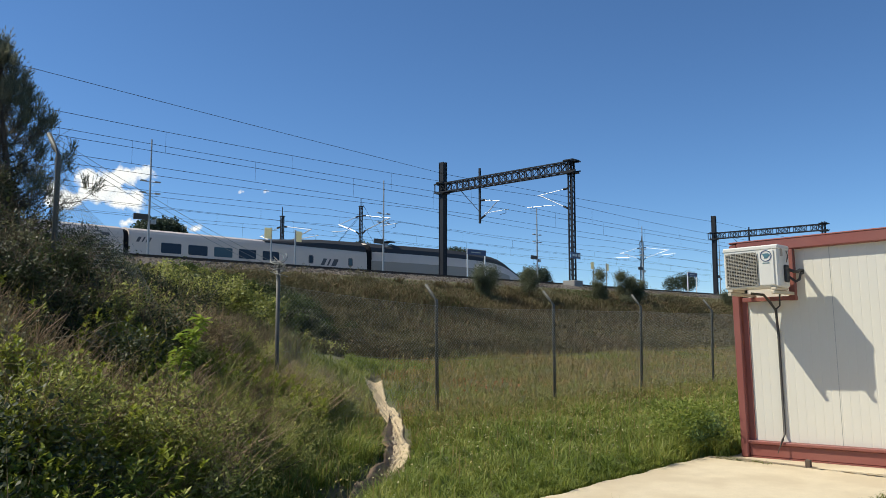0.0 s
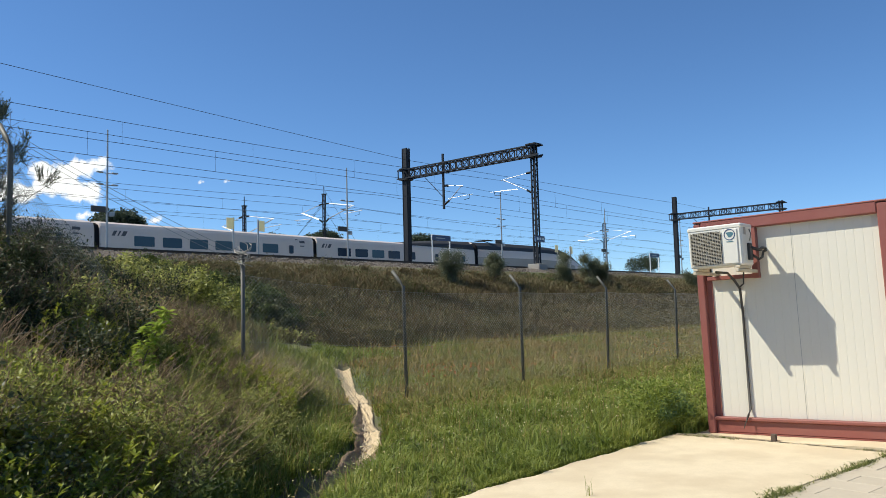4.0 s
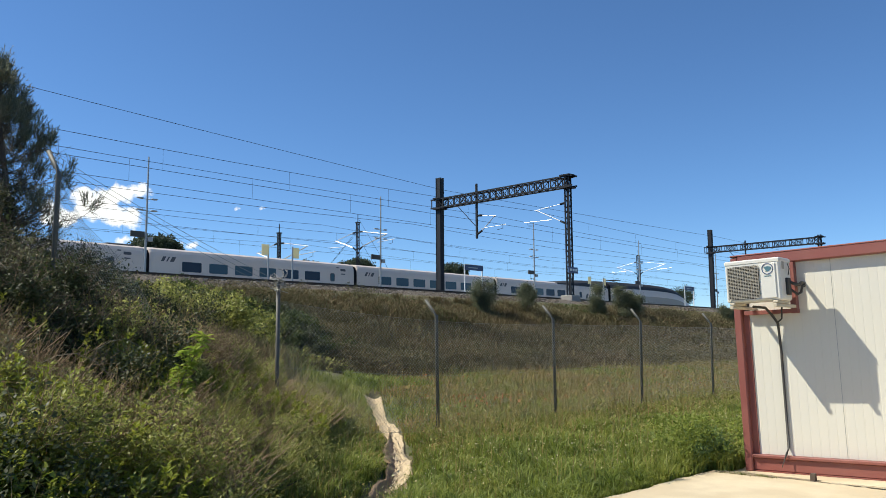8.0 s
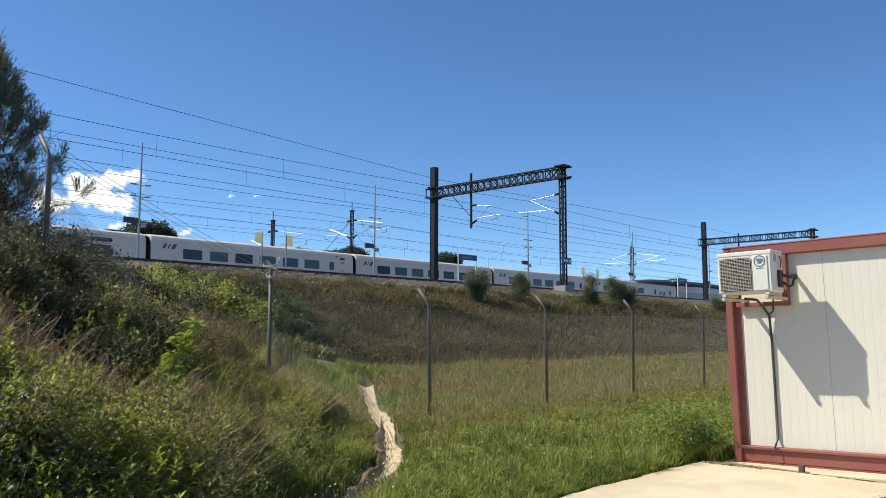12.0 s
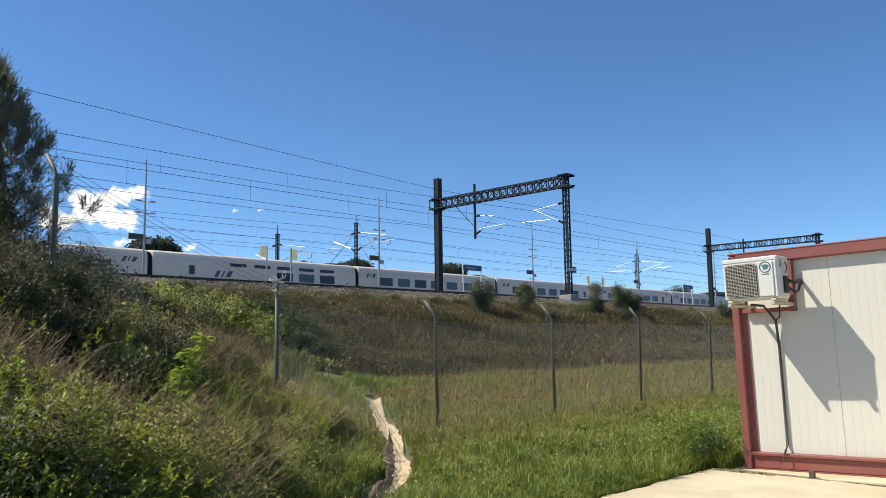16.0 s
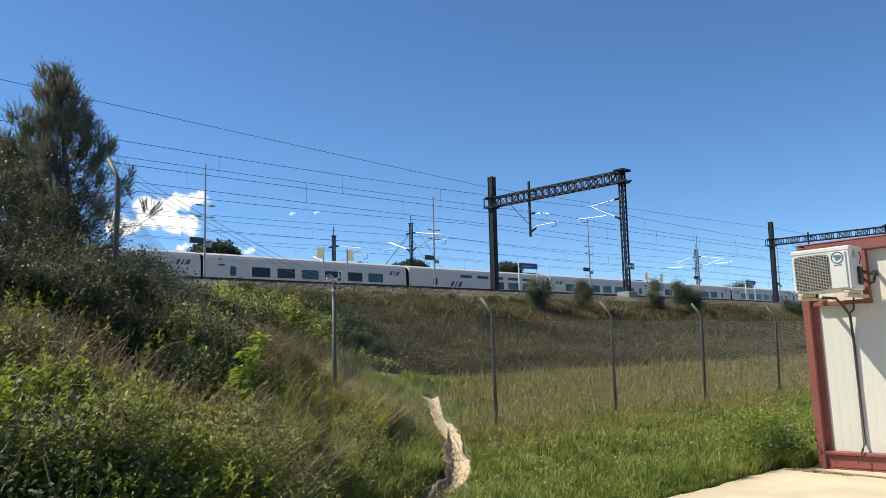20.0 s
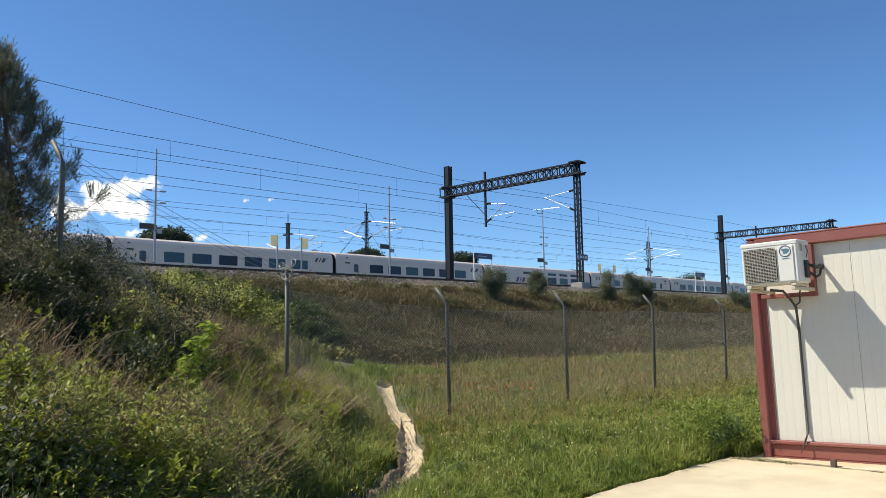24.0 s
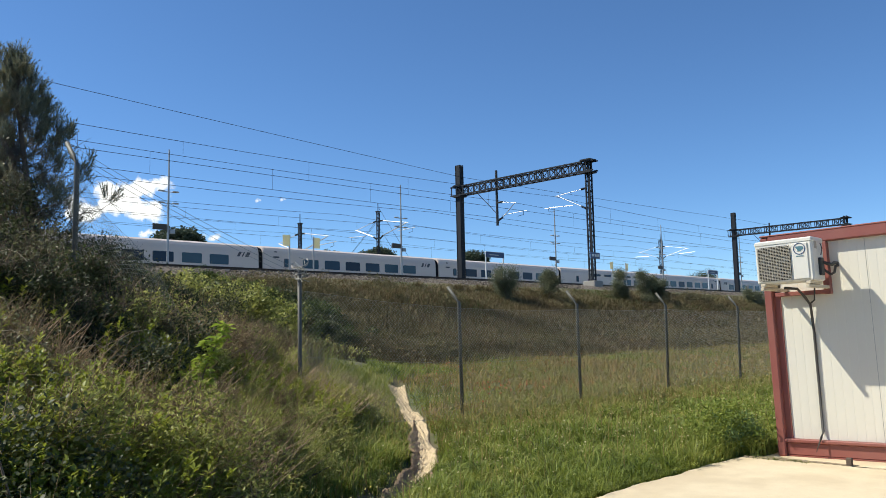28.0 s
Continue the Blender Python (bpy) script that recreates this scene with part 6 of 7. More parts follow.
def build_slope():
    """Scrub on the railway embankment."""
    r = np.random.RandomState(8)
    x, y = scatter(210000, 19.2, CREST - 0.25, -2.0, 95, r)
    z = height(x, y)
    tone = wave(x, y, 0.5, 17) + 0.35 * wave(x, y, 1.7, 18) + 0.35 * r.randn(len(x))
    h = (0.18 + 0.32 * r.rand(len(x)) ** 1.4 + 0.25 * np.clip(wave(x, y, 1.1, 19), 0, 1)) * (1 - 0.7 * sstep(26, CREST - 0.6, dist_d(x, y)))
    w = far_width(x, y, 0.008)
    cls = np.where(tone > 1.15, 1, np.where(tone < -1.0, 2, 0))
    for c, nm, mat, lab in ((0, "brown_scrub", M_BROWN_SCRUB, "brown dry scrub on the embankment slope"), (1, "straw_grass", M_PALE_SCRUB, "straw-coloured grass on the embankment slope"),
                            (2, "green_scrub", M_SCRUB_LEAF, "green scrub patches on the embankment slope")):
        q = cls == c
        solid(nm, blades(nm, mat, x[q], y[q], z[q] - 0.02, h[q] * (0.8 if c == 2 else 1), w[q] * (1.6 if c == 2 else 1.1), 1.3, 1.2, r), None, lab, "scrub", "stuff")
    # tall dry tussocks
    tx, ty = scatter(2400, 20.0, CREST - 0.5, 4.0, 80, r, 0.7)
    k = wave(tx, ty, 0.9, 83) + 0.5 * r.randn(len(tx)) > 0.45
    tx, ty = tx[k], ty[k]
    x, y, a = tufts(tx, ty, 30, 0.16, r)
    big = np.repeat(0.25 + 0.4 * r.rand(len(tx)), 30) * (0.6 + 0.5 * r.rand(len(x))) * (1 - 0.35 * sstep(27, CREST - 0.5, dist_d(x, y)))
    solid("dry_tussocks", blades("dry_tussocks", M_BROWN_SCRUB, x, y, height(x, y) - 0.02, big, far_width(x, y, 0.006), 1.2, 1.3, r, a), None, "dry brown grass tussocks on the embankment", "grass", "stuff")
    # leafy bushes among it, in drifts
    n = 1200
    cx, cy = scatter(n, 19.4, CREST - 0.9, -3.0, 85, r)
    ex, ey = scatter(900, 19.5, 21.4, 17, 75, r)
    gx, gy = scatter(520, 24.8, 28.7, 10, 75, r)
    cx, cy, n = np.concatenate([cx, ex, gx]), np.concatenate([cy, ey, gy]), n + 1420
    drift = 0.9 * (np.arange(n) >= n - 1420) + wave(cx, cy, 0.42, 91) + 0.45 * r.randn(n) + 1.3 * sstep(19, 11, along_s(cx, cy)) - 0.85 * sstep(15, 21, along_s(cx, cy)) - 0.3 * sstep(30, 50, along_s(cx, cy))
    k = drift > 0.35
    cx, cy, drift = cx[k], cy[k], drift[k]
    n = len(cx)
    cz = height(cx, cy)
    rad = 0.35 + 0.7 * r.rand(n)
    per = 320
    d = r.normal(size=(n, per, 3))
    d /= np.linalg.norm(d, axis=2, keepdims=True)
    d[..., 2] = np.abs(d[..., 2]) * 0.75
    c = np.stack([cx, cy, cz], 1)[:, None] + d * (rad[:, None, None] * (0.5 + 0.5 * r.rand(n, per, 1)) * (1 + 0.3 * np.sin(6 * d[..., :1] + cx[:, None, None])))
    pick = r.rand(n)
    near = along_s(cx, cy) < 15.5
    dark = near & (pick < 0.6)
    brown = ~near & (pick > np.where((dist_d(cx, cy) > 21.0) & (dist_d(cx, cy) < 25.5), 0.78, 0.42))
    fresh = near & ~dark
    for q, nm, mat, lab in ((dark, "dark_cushions", M_SCRUB_LEAF, "low dark green bushes on the embankment"), (fresh, "fresh_cushions", M_LEAF, "low fresh green bushes on the embankment"),
                            (~near & ~brown, "olive_cushions", M_TOE, "low dull olive bushes on the embankment"),
                            (brown, "brown_cushions", M_BROWN_SCRUB, "low brownish bushes on the embankment")):
        cc = c[q].reshape(-1, 3)
        solid(nm, leaf_cards(nm, mat, cc, (0.07 if mat in (M_LEAF, M_SCRUB_LEAF) else 0.12) + 0.06 * r.rand(len(cc)), r, 0.3, 0.55 if mat in (M_LEAF, M_SCRUB_LEAF) else 0.2), None, lab, "bushes", "stuff")


build_slope()


def poppy(x, y, tall, size, seed):
    """A single open poppy on a thin hairy stem."""
    r = random.Random(seed)
    p = thing("poppy", "single red poppy in the grass", "flower", Matrix.Translation((x, y, hz(x, y))), group="single poppies")
    part("stem", Geo().tube([(0, 0, 0), (0.01, 0.0, tall * 0.6), (0.0, 0.01, tall)], 0.0022, 5), M_GRASS, p)
    for k in range(4):
        a = k * math.pi / 2 + r.uniform(-0.2, 0.2)
        rows = []
        for u in (0.0, 0.4, 0.8, 1.0):
            for v in (-1, -0.5, 0, 0.5, 1):
                w = size * (0.15 + 0.6 * math.sin(min(u * 2.0, 1.5)))
                q = a + v * 0.75
                rows.append((size * u * math.cos(q) * 0.9, size * u * math.sin(q) * 0.9, tall + size * (0.15 + 0.55 * u ** 1.6) + r.uniform(-0.002, 0.002) + 0.0015 * k))
        g = Geo().add(rows, [(i * 5 + j, i * 5 + j + 1, i * 5 + j + 6, i * 5 + j + 5) for i in range(3) for j in range(4)])
        part("petal", g, M_POPPY, p)


poppy(-0.87, 5.20, 0.25, 0.034, 3)
poppy(-0.75, 5.42, 0.24, 0.016, 4)


def shrub(name, label, x, y, radius, tall, leaves, leaf_size, mat, seed, twigs=60, narrow=0.5, z=None, group="", dense=0.5, twig_mat=None, low=0.2, spread=0.75, high=0.85, lobe=(0.28, 0.30)):
    """A shrub: stems from the ground, twigs and a ragged crown of single leaves."""
    r = np.random.RandomState(seed)
    z0 = hz(x, y) - 0.03 if z is None else z
    s = thing(name, label, "shrub", Matrix.Translation((x, y, z0)), group=group)
    # lobes give the uneven outline
    nl = 9
    lob = np.stack([r.uniform(-spread, spread, nl) * radius, r.uniform(-spread, spread, nl) * radius, (low + (high - low) * r.rand(nl)) * tall], 1)
    lr = (lobe[0] + lobe[1] * r.rand(nl)) * min(radius, tall)
    ends = []
    pa, pb, ra, rb = [], [], [], []
    for i in range(nl):
        base = np.array([r.uniform(-0.15, 0.15) * radius, r.uniform(-0.15, 0.15) * radius, 0.0])
        mid = base * 0.5 + lob[i] * 0.5 + r.normal(size=3) * 0.08 * radius
        for a, b, u, v in ((base, mid, 0.014, 0.009), (mid, lob[i], 0.009, 0.005)):
            pa.append(a), pb.append(b), ra.append(u * (0.6 + tall * 0.5)), rb.append(v * (0.6 + tall * 0.5))
    part("stem", sticks("stem", M_BARK, np.array(pa), np.array(pb), np.array(ra), np.array(rb)), None, s)
    which = r.randint(0, nl, leaves)
    d = r.normal(size=(leaves, 3))
    d /= np.linalg.norm(d, axis=1, keepdims=True)
    rr = lr[which] * (dense + (1 - dense) * r.rand(leaves)) * (1 + 0.35 * np.sin(5 * d[:, 0] + which) * np.sin(4 * d[:, 1]))
    c = lob[which] + d * rr[:, None]
    c[:, 2] = np.abs(c[:, 2])
    part("foliage", leaf_cards("foliage", mat, c, leaf_size * (0.6 + 0.7 * r.rand(leaves)), r, 0.35, narrow), None, s)
    if twigs:
        w = r.randint(0, nl, twigs)
        d = r.normal(size=(twigs, 3))
        d[:, 2] = np.abs(d[:, 2]) + 0.4
        d /= np.linalg.norm(d, axis=1, keepdims=True)
        a = lob[w] + d * (lr[w] * 0.35)[:, None] + r.normal(size=(twigs, 3)) * 0.06
        b = a + (d + 0.35 * r.normal(size=(twigs, 3))) * (0.10 + 0.22 * r.rand(twigs))[:, None] * (0.5 + 0.6 * min(radius, 1.5))
        tagged(part("twiggery", sticks("twiggery", twig_mat or M_TWIG, a, b, np.full(twigs, 0.0035), np.full(twigs, 0.0012)), None, s), kind="stuff")
    return s


def build_bank():
    """The overgrown bank beside the gully."""
    r = np.random.RandomState(12)
    # undergrowth: grass, dry stems
    n = 66000
    x = -11 + 10.2 * r.rand(n)
    y = 4.0 + 17 * r.rand(n) ** 1.2
    k = (x < bank_foot(y) + 0.5 * r.rand(n)) & (gully_distance(x, y) > 0.32) & (dist_d(x, y) < 20.5)
    x, y = x[k], y[k]
    z = height(x, y) - 0.02
    tone = wave(x, y, 1.1, 41) + 0.5 * r.randn(len(x))
    near_gully = (bank_foot(y) - x) < 1.6
    h = np.where(near_gully, 0.15 + 0.28 * r.rand(len(x)), 0.25 + 0.40 * r.rand(len(x)))
    thin = (near_gully | (r.rand(len(x)) < 0.4)) & ((y > 6.2) | (x > -1.9)) & (((y < 7.6) & (r.rand(len(x)) < 0.3)) | (y > 12.5) | (x > -3.2))
    x, y, z, h, tone, near_gully = x[thin], y[thin], z[thin], h[thin], tone[thin], near_gully[thin]
    leafy = tone + near_gully * 0.9 > 0.45
    for nm, mat, q, lab in (("bank_grass", M_GRASS, leafy, "green grass and herbs on the bank"), ("bank_dry_stems", M_DRY_GRASS, ~leafy & (y < 11.5), "light dry stems on the bank"),
                            ("bank_brown_stems", M_PALE_SCRUB, ~leafy & (y >= 11.5), "brown dry stems on the far bank")):
        solid(nm, blades(nm, mat, x[q], y[q], z[q], h[q], far_width(x[q], y[q], 0.007), 0.9, 0.9, r), None, lab, "undergrowth", "stuff")
    n = 5000
    x = -8 + 6.8 * r.rand(n)
    y = 5.5 + 9 * r.rand(n)
    k = (x < bank_foot(y) - 0.3) & (gully_distance(x, y) > 0.4) & (((y < 7.6) & (r.rand(n) < 0.3)) | (x > -3.2))
    x, y = x[k], y[k]
    z = height(x, y) + 0.1
    a = np.stack([x, y, z], 1)
    d = np.stack([0.5 + 0.5 * r.randn(len(x)), 0.4 * r.randn(len(x)), 0.5 + 0.5 * r.rand(len(x))], 1)
    b = a + d * (0.18 + 0.28 * r.rand(len(x)))[:, None]
    solid("dry_twigs", sticks("dry_twigs", M_TWIG, a, b, np.full(len(a), 0.004), np.full(len(a), 0.0015)), None, "tangle of dry brown twigs on the bank", "twigs", "stuff")
    lab = {0: "leafy green shrub on the bank", 1: "dark green bramble bush on the bank, its leaves darkened for shade", 2: "brownish dry shrub with thin twigs on the bank"}
    spots = []
    for i in range(900):
        y = 3.9 + 10.8 * r.rand() ** 1.0
        left = 0.35 + 5.8 * r.rand() ** 1.0
        x = bank_foot(y) - left
        if all((x - a) ** 2 + (y - b) ** 2 > 0.50 ** 2 for a, b in spots) and gully_distance(x, y) > 0.75:
            spots.append((x, y))
    for i, (x, y) in enumerate(spots[:170]):
        left = bank_foot(y) - x
        if left < 1.7 and y > 7.2 and r.rand() < 0.4:
            continue
        if y > 8.2 + 0.5 * math.sin(3 * x) and left > 2.3:
            kind = 1 if left > 3.1 or r.rand() < 0.1 else 0
        elif y > 7.6 and left > 2.05 and y < 10.5:
            kind = 1 if r.rand() < 0.75 else 0
        elif y > 8.0:
            kind = 2 if r.rand() < 0.65 else 0
        elif y < 6.0:
            # dark leaves here stand for the shade at the foot of the bank
            kind = 1 if y < 4.9 and left > 0.9 else 0
        elif left > 2.3:
            kind = 2 if r.rand() < 0.15 else 0
        else:
            kind = 2 if r.rand() < 0.26 else 0
        radius = 0.5 + 0.3 * r.rand()
        tall = {0: 0.6, 1: 0.85, 2: 0.6}[kind] * (0.75 + 0.5 * r.rand())
        if left > 1.8 and y < 8.2:
            tall *= 0.5
        if left < 1.7 and y > 7.2:
            tall *= 0.7
        soft = kind == 2 and left < 2.0
        if soft:
            kind = 0
        shrub(("leafy_shrub", "bramble", "dry_shrub")[kind], lab[kind], x, y, radius, tall, (3000, 3400, 1300)[kind], (0.046, 0.042, 0.036)[kind], M_SOFT_HERB if soft else (M_LEAF, M_LEAF_DARK, M_BROWN_SCRUB)[kind], 100 + i,
              (190, 60, 420)[kind], 0.42 if kind == 0 else 0.6, group=("leafy shrubs on the bank", "brambles on the bank", "dry shrubs on the bank")[kind])
    # herbs with whorls of long bright leaves over the lower bank
    n = 1900
    hx = -5.6 + 4.2 * r.rand(n)
    hy = 4.6 + 9.5 * r.rand(n) ** 1.2
    k = (hx < bank_foot(hy) - 0.15) & (gully_distance(hx, hy) > 0.4) & (wave(hx, hy, 1.7, 61) + 0.3 * r.randn(n) > -0.05 + 0.45 * (hx < -3.6)) & (hx > bank_foot(hy) - np.where(hy > 8.3, 2.3, 3.3))
    hx, hy = hx[k], hy[k]
    n = len(hx)
    stems = 4
    per = 22
    top = np.stack([hx, hy, height(hx, hy)], 1)[:, None] + np.stack([0.11 * r.randn(n, stems), 0.11 * r.randn(n, stems), 0.28 + 0.40 * r.rand(n, stems)], 2)
    top = top.reshape(-1, 3)
    foot = np.repeat(np.stack([hx, hy, height(hx, hy) - 0.02], 1), stems, 0)
    solid("herb_stems", sticks("herb_stems", M_GRASS, foot, top, np.full(len(top), 0.004), np.full(len(top), 0.002)), None, "thin green stems of tall herbs on the bank", "herbs", "stuff")
    a = r.uniform(0, 2 * np.pi, (len(top), per))
    f = r.rand(len(top), per) ** 1.5
    root = top[:, None] + (foot - top)[:, None] * (0.55 * f)[..., None]
    out = np.stack([np.cos(a), np.sin(a), 0.9 - 1.1 * f + 0.2 * r.randn(len(top), per)], 2)
    out /= np.linalg.norm(out, axis=2, keepdims=True)
    L = ((0.07 + 0.07 * r.rand(len(top), per)) * (0.6 + 0.6 * f))[..., None]
    sd = np.stack([-np.sin(a), np.cos(a), np.zeros_like(a)], 2)
    v = np.stack([root, root + out * L * 0.5 + sd * L * 0.15, root + out * L - np.array([0, 0, 0.12]) * L, root + out * L * 0.5 - sd * L * 0.15], 2).reshape(-1, 4, 3)
    solid("whorled_herbs", cards("whorled_herbs", M_HERB, v, [(0, 1, 2), (0, 2, 3)]), None, "tall herbs with whorls of bright green leaves on the bank", "herbs", "stuff")
    # a low leafy cover that catches the sun, in drifts of green and straw
    n = 95000
    y = 5.2 + 11.5 * r.rand(n)
    left = 0.12 + 3.6 * r.rand(n) ** 1.25
    x = bank_foot(y) - left
    k = (gully_distance(x, y) > 0.42) & (wave(x, y, 2.4, 71) + 0.55 * r.randn(n) > -0.15) & (left < np.where(y > 8.5, 2.4, 3.6))
    x, y = x[k], y[k]
    c = np.stack([x, y, height(x, y) + 0.06 + (0.22 + 0.16 * wave(x, y, 3.1, 73)) * r.rand(len(x)) ** 0.6], 1)
    straw = wave(x, y, 1.3, 74) + 0.5 * r.randn(len(x)) > 0.3
    size = far_width(x, y, 0.040) * (0.6 + 0.7 * r.rand(len(x)))
    solid("low_herbs", leaf_cards("low_herbs", M_SOFT_HERB, c[~straw], size[~straw], r, 0.4, 0.38), None, "low soft green herbs covering the bank", "herbs", "stuff")
    solid("straw_litter", leaf_cards("straw_litter", M_DRY_GRASS, c[straw], size[straw] * 1.3, r, 1.2, 0.16), None, "straw-coloured dead leaves and stalks on the bank", "litter", "stuff")
    # dry red-brown stalks leaning out of the herbs
    n = 9500
    y = 6.2 + 7.4 * r.rand(n)
    x = bank_foot(y) - 0.35 - 2.5 * r.rand(n)
    k = (gully_distance(x, y) > 0.5) & (wave(x, y, 1.6, 77) + 0.35 * r.randn(n) > 0.05) & ((y < 7.6) | (y > 10.5) | (x > -3.2))
    x, y = x[k], y[k]
    a = np.stack([x, y, height(x, y) + 0.05], 1)
    d = np.stack([0.35 + 0.45 * r.randn(len(x)), 0.35 * r.randn(len(x)), 0.75 + 0.35 * r.rand(len(x))], 1)
    b = a + d * (0.25 + 0.35 * r.rand(len(x)))[:, None]
    solid("leaning_stalks", sticks("leaning_stalks", M_STALK, a, b, np.full(len(a), 0.0042), np.full(len(a), 0.0016)), None, "dry red-brown stalks leaning over the bank", "stalks", "stuff")
    # patches of russet dead stems, lodged by the wind
    u = np.random.RandomState(45)
    spot = np.array([(-2.8, 10.3), (-2.6, 9.4), (-2.45, 8.6), (-2.95, 10.9), (-2.65, 8.0)])
    w = u.randint(0, len(spot), 1150)
    x, y = spot[w, 0] + 0.22 * u.randn(1150), spot[w, 1] + 0.35 * u.randn(1150)
    a = np.stack([x, y, height(x, y) + 0.05 + 0.15 * u.rand(1150)], 1)
    d = np.stack([0.55 + 0.3 * u.randn(1150), 0.3 * u.randn(1150), 0.65 + 0.3 * u.rand(1150)], 1)
    solid("russet_stems", sticks("russet_stems", M_RUSSET, a, a + d * (0.22 + 0.26 * u.rand(1150))[:, None], np.full(1150, 0.0048), np.full(1150, 0.002)), None, "russet dead stems lodged over the bank", "stems", "stuff")
    y = 10.3 + 7.2 * u.rand(15000)
    x = bank_foot(y) - 0.7 - 2.1 * u.rand(15000)
    k = wave(x, y, 1.2, 46) + 0.5 * u.randn(15000) > -0.3
    x, y = x[k], y[k]
    solid("wispy_brush", blades("wispy_brush", M_WISP, x, y, height(x, y), 0.28 + 0.36 * u.rand(len(x)), far_width(x, y, 0.006), 0.7, 0.7, u), None, "wispy olive-brown brush on the far bank", "brush", "stuff")
    # fresh grass that arches over the edge of the gully
    y = 6.6 + 6.6 * u.rand(10000)
    x = np.interp(y, [p[1] for p in GULLY], [p[0] for p in GULLY]) - 0.22 - 0.85 * u.rand(10000) ** 1.2
    k = (gully_distance(x, y) > 0.3) & (wave(x, y, 3.2, 48) + 0.6 * u.randn(10000) > 0)
    x, y = x[k], y[k]
    solid("gully_grass", blades("gully_grass", M_LAWN, x, y, height(x, y) - 0.01, 0.07 + 0.15 * u.rand(len(x)) ** 1.3 + 0.10 * np.clip(wave(x, y, 2.6, 47), 0, 1), np.full(len(x), 0.012), 1.2, 1.2, u), None, "fresh green grass arching over the gully edge", "grass", "stuff")
    # long arching dead canes
    for i in range(13):
        y = 5.6 + 6.5 * r.rand()
        x = bank_foot(y) - 0.5 - 4.2 * r.rand()
        z = hz(x, y) + 0.25 + 0.3 * r.rand()
        a = r.uniform(-0.7, 0.7)
        L = 0.35 + 0.5 * r.rand()
        rise = 0.15 + 0.35 * r.rand()
        pts = [(x + L * t * math.cos(a), y + L * t * math.sin(a), z - 0.25 * (t == 0) + rise * math.sin(2.4 * t) + 0.02 * r.randn() - 0.45 * t * (z - hz(x + L, y) - 0.3)) for t in (0, 0.2, 0.4, 0.6, 0.8, 1.0)]
        solid("dead_cane", Geo().tube(pts, [0.0036, 0.0034, 0.003, 0.0026, 0.0022, 0.0016], 5), M_CANE, "pale arching dead cane on the bank", "cane", group="dead canes on the bank")


build_bank()

for _i, (_x, _y, _r, _h) in enumerate(((-4.75, 9.3, 0.7, 0.85), (-4.3, 10.1, 0.65, 0.8), (-4.6, 8.5, 0.6, 0.6), (-3.9, 9.4, 0.6, 0.6))):
    shrub("bramble", "tangled mid-green bramble with pale leaves on the bank", _x, _y, _r, _h, 3600, 0.045, M_SCRUB_LEAF if _i < 2 else M_LEAF, 500 + _i, 160, 0.55, group="brambles on the bank")

_r13 = np.random.RandomState(77)
# green bushes where the bank runs into the embankment
for _i in range(13):
    _y = 16.5 + 5.5 * _r13.rand()
    _x = -0.262 * _y + 1.2 * _r13.randn() * 0.6 - 0.5
    shrub("bramble", "broad fresh green bramble where the bank meets the embankment", _x, _y, 0.8 + 0.4 * _r13.rand(), (0.55 + 0.45 * _r13.rand()) * (0.6 if _x < -5.4 else 1), 3000, 0.075, (M_LEAF, M_SCRUB_LEAF, M_LEAF)[_i % 3], 540 + _i, 60, 0.6,
          group="brambles on the embankment", low=0.05)
# soft green herbs and dry bushes along the foot of the bank
for _i in range(34):
    _y = 7.6 + 8.5 * _r13.rand()
    _x = bank_foot(_y) - 0.25 - 1.7 * _r13.rand()
    if gully_distance(_x, _y) < 0.55:
        continue
    _dry = _i % 4 == 0
    shrub("dry_shrub" if _dry else "herb_clump", "low straw-brown dry bush with green sprigs beside the gully" if _dry else "soft green herb clump with seed stalks beside the gully",
          _x, _y, 0.36 + 0.2 * _r13.rand(), 0.38 + 0.22 * _r13.rand(), 1500, 0.042, M_BROWN_SCRUB if _dry else M_SOFT_HERB, 580 + _i, 260, 0.36, twig_mat=M_PALE_SCRUB if _dry else M_SOFT_HERB,
          group="dry bushes beside the gully" if _dry else "herb clumps beside the gully")
# pale-leaved bushes that catch the sun halfway up the bank
for _i, (_x, _y, _r, _h) in enumerate(((-4.65, 7.5, 0.5, 0.5), (-4.2, 7.4, 0.5, 0.5), (-3.8, 8.1, 0.45, 0.5), (-4.4, 6.8, 0.45, 0.45), (-3.55, 7.35, 0.4, 0.4), (-4.0, 6.9, 0.45, 0.5), (-5.0, 7.1, 0.5, 0.55), (-3.7, 6.5, 0.4, 0.42), (-3.95, 9.0, 0.5, 0.6), (-3.7, 9.9, 0.5, 0.65), (-4.3, 10.5, 0.55, 0.7))):
    shrub("pale_bush", "tangled bush with small pale olive leaves on the bank", _x, _y, _r, _h, 1150, 0.05, M_PALE_LEAF, 620 + _i, 240, 0.5, group="pale bushes on the bank")
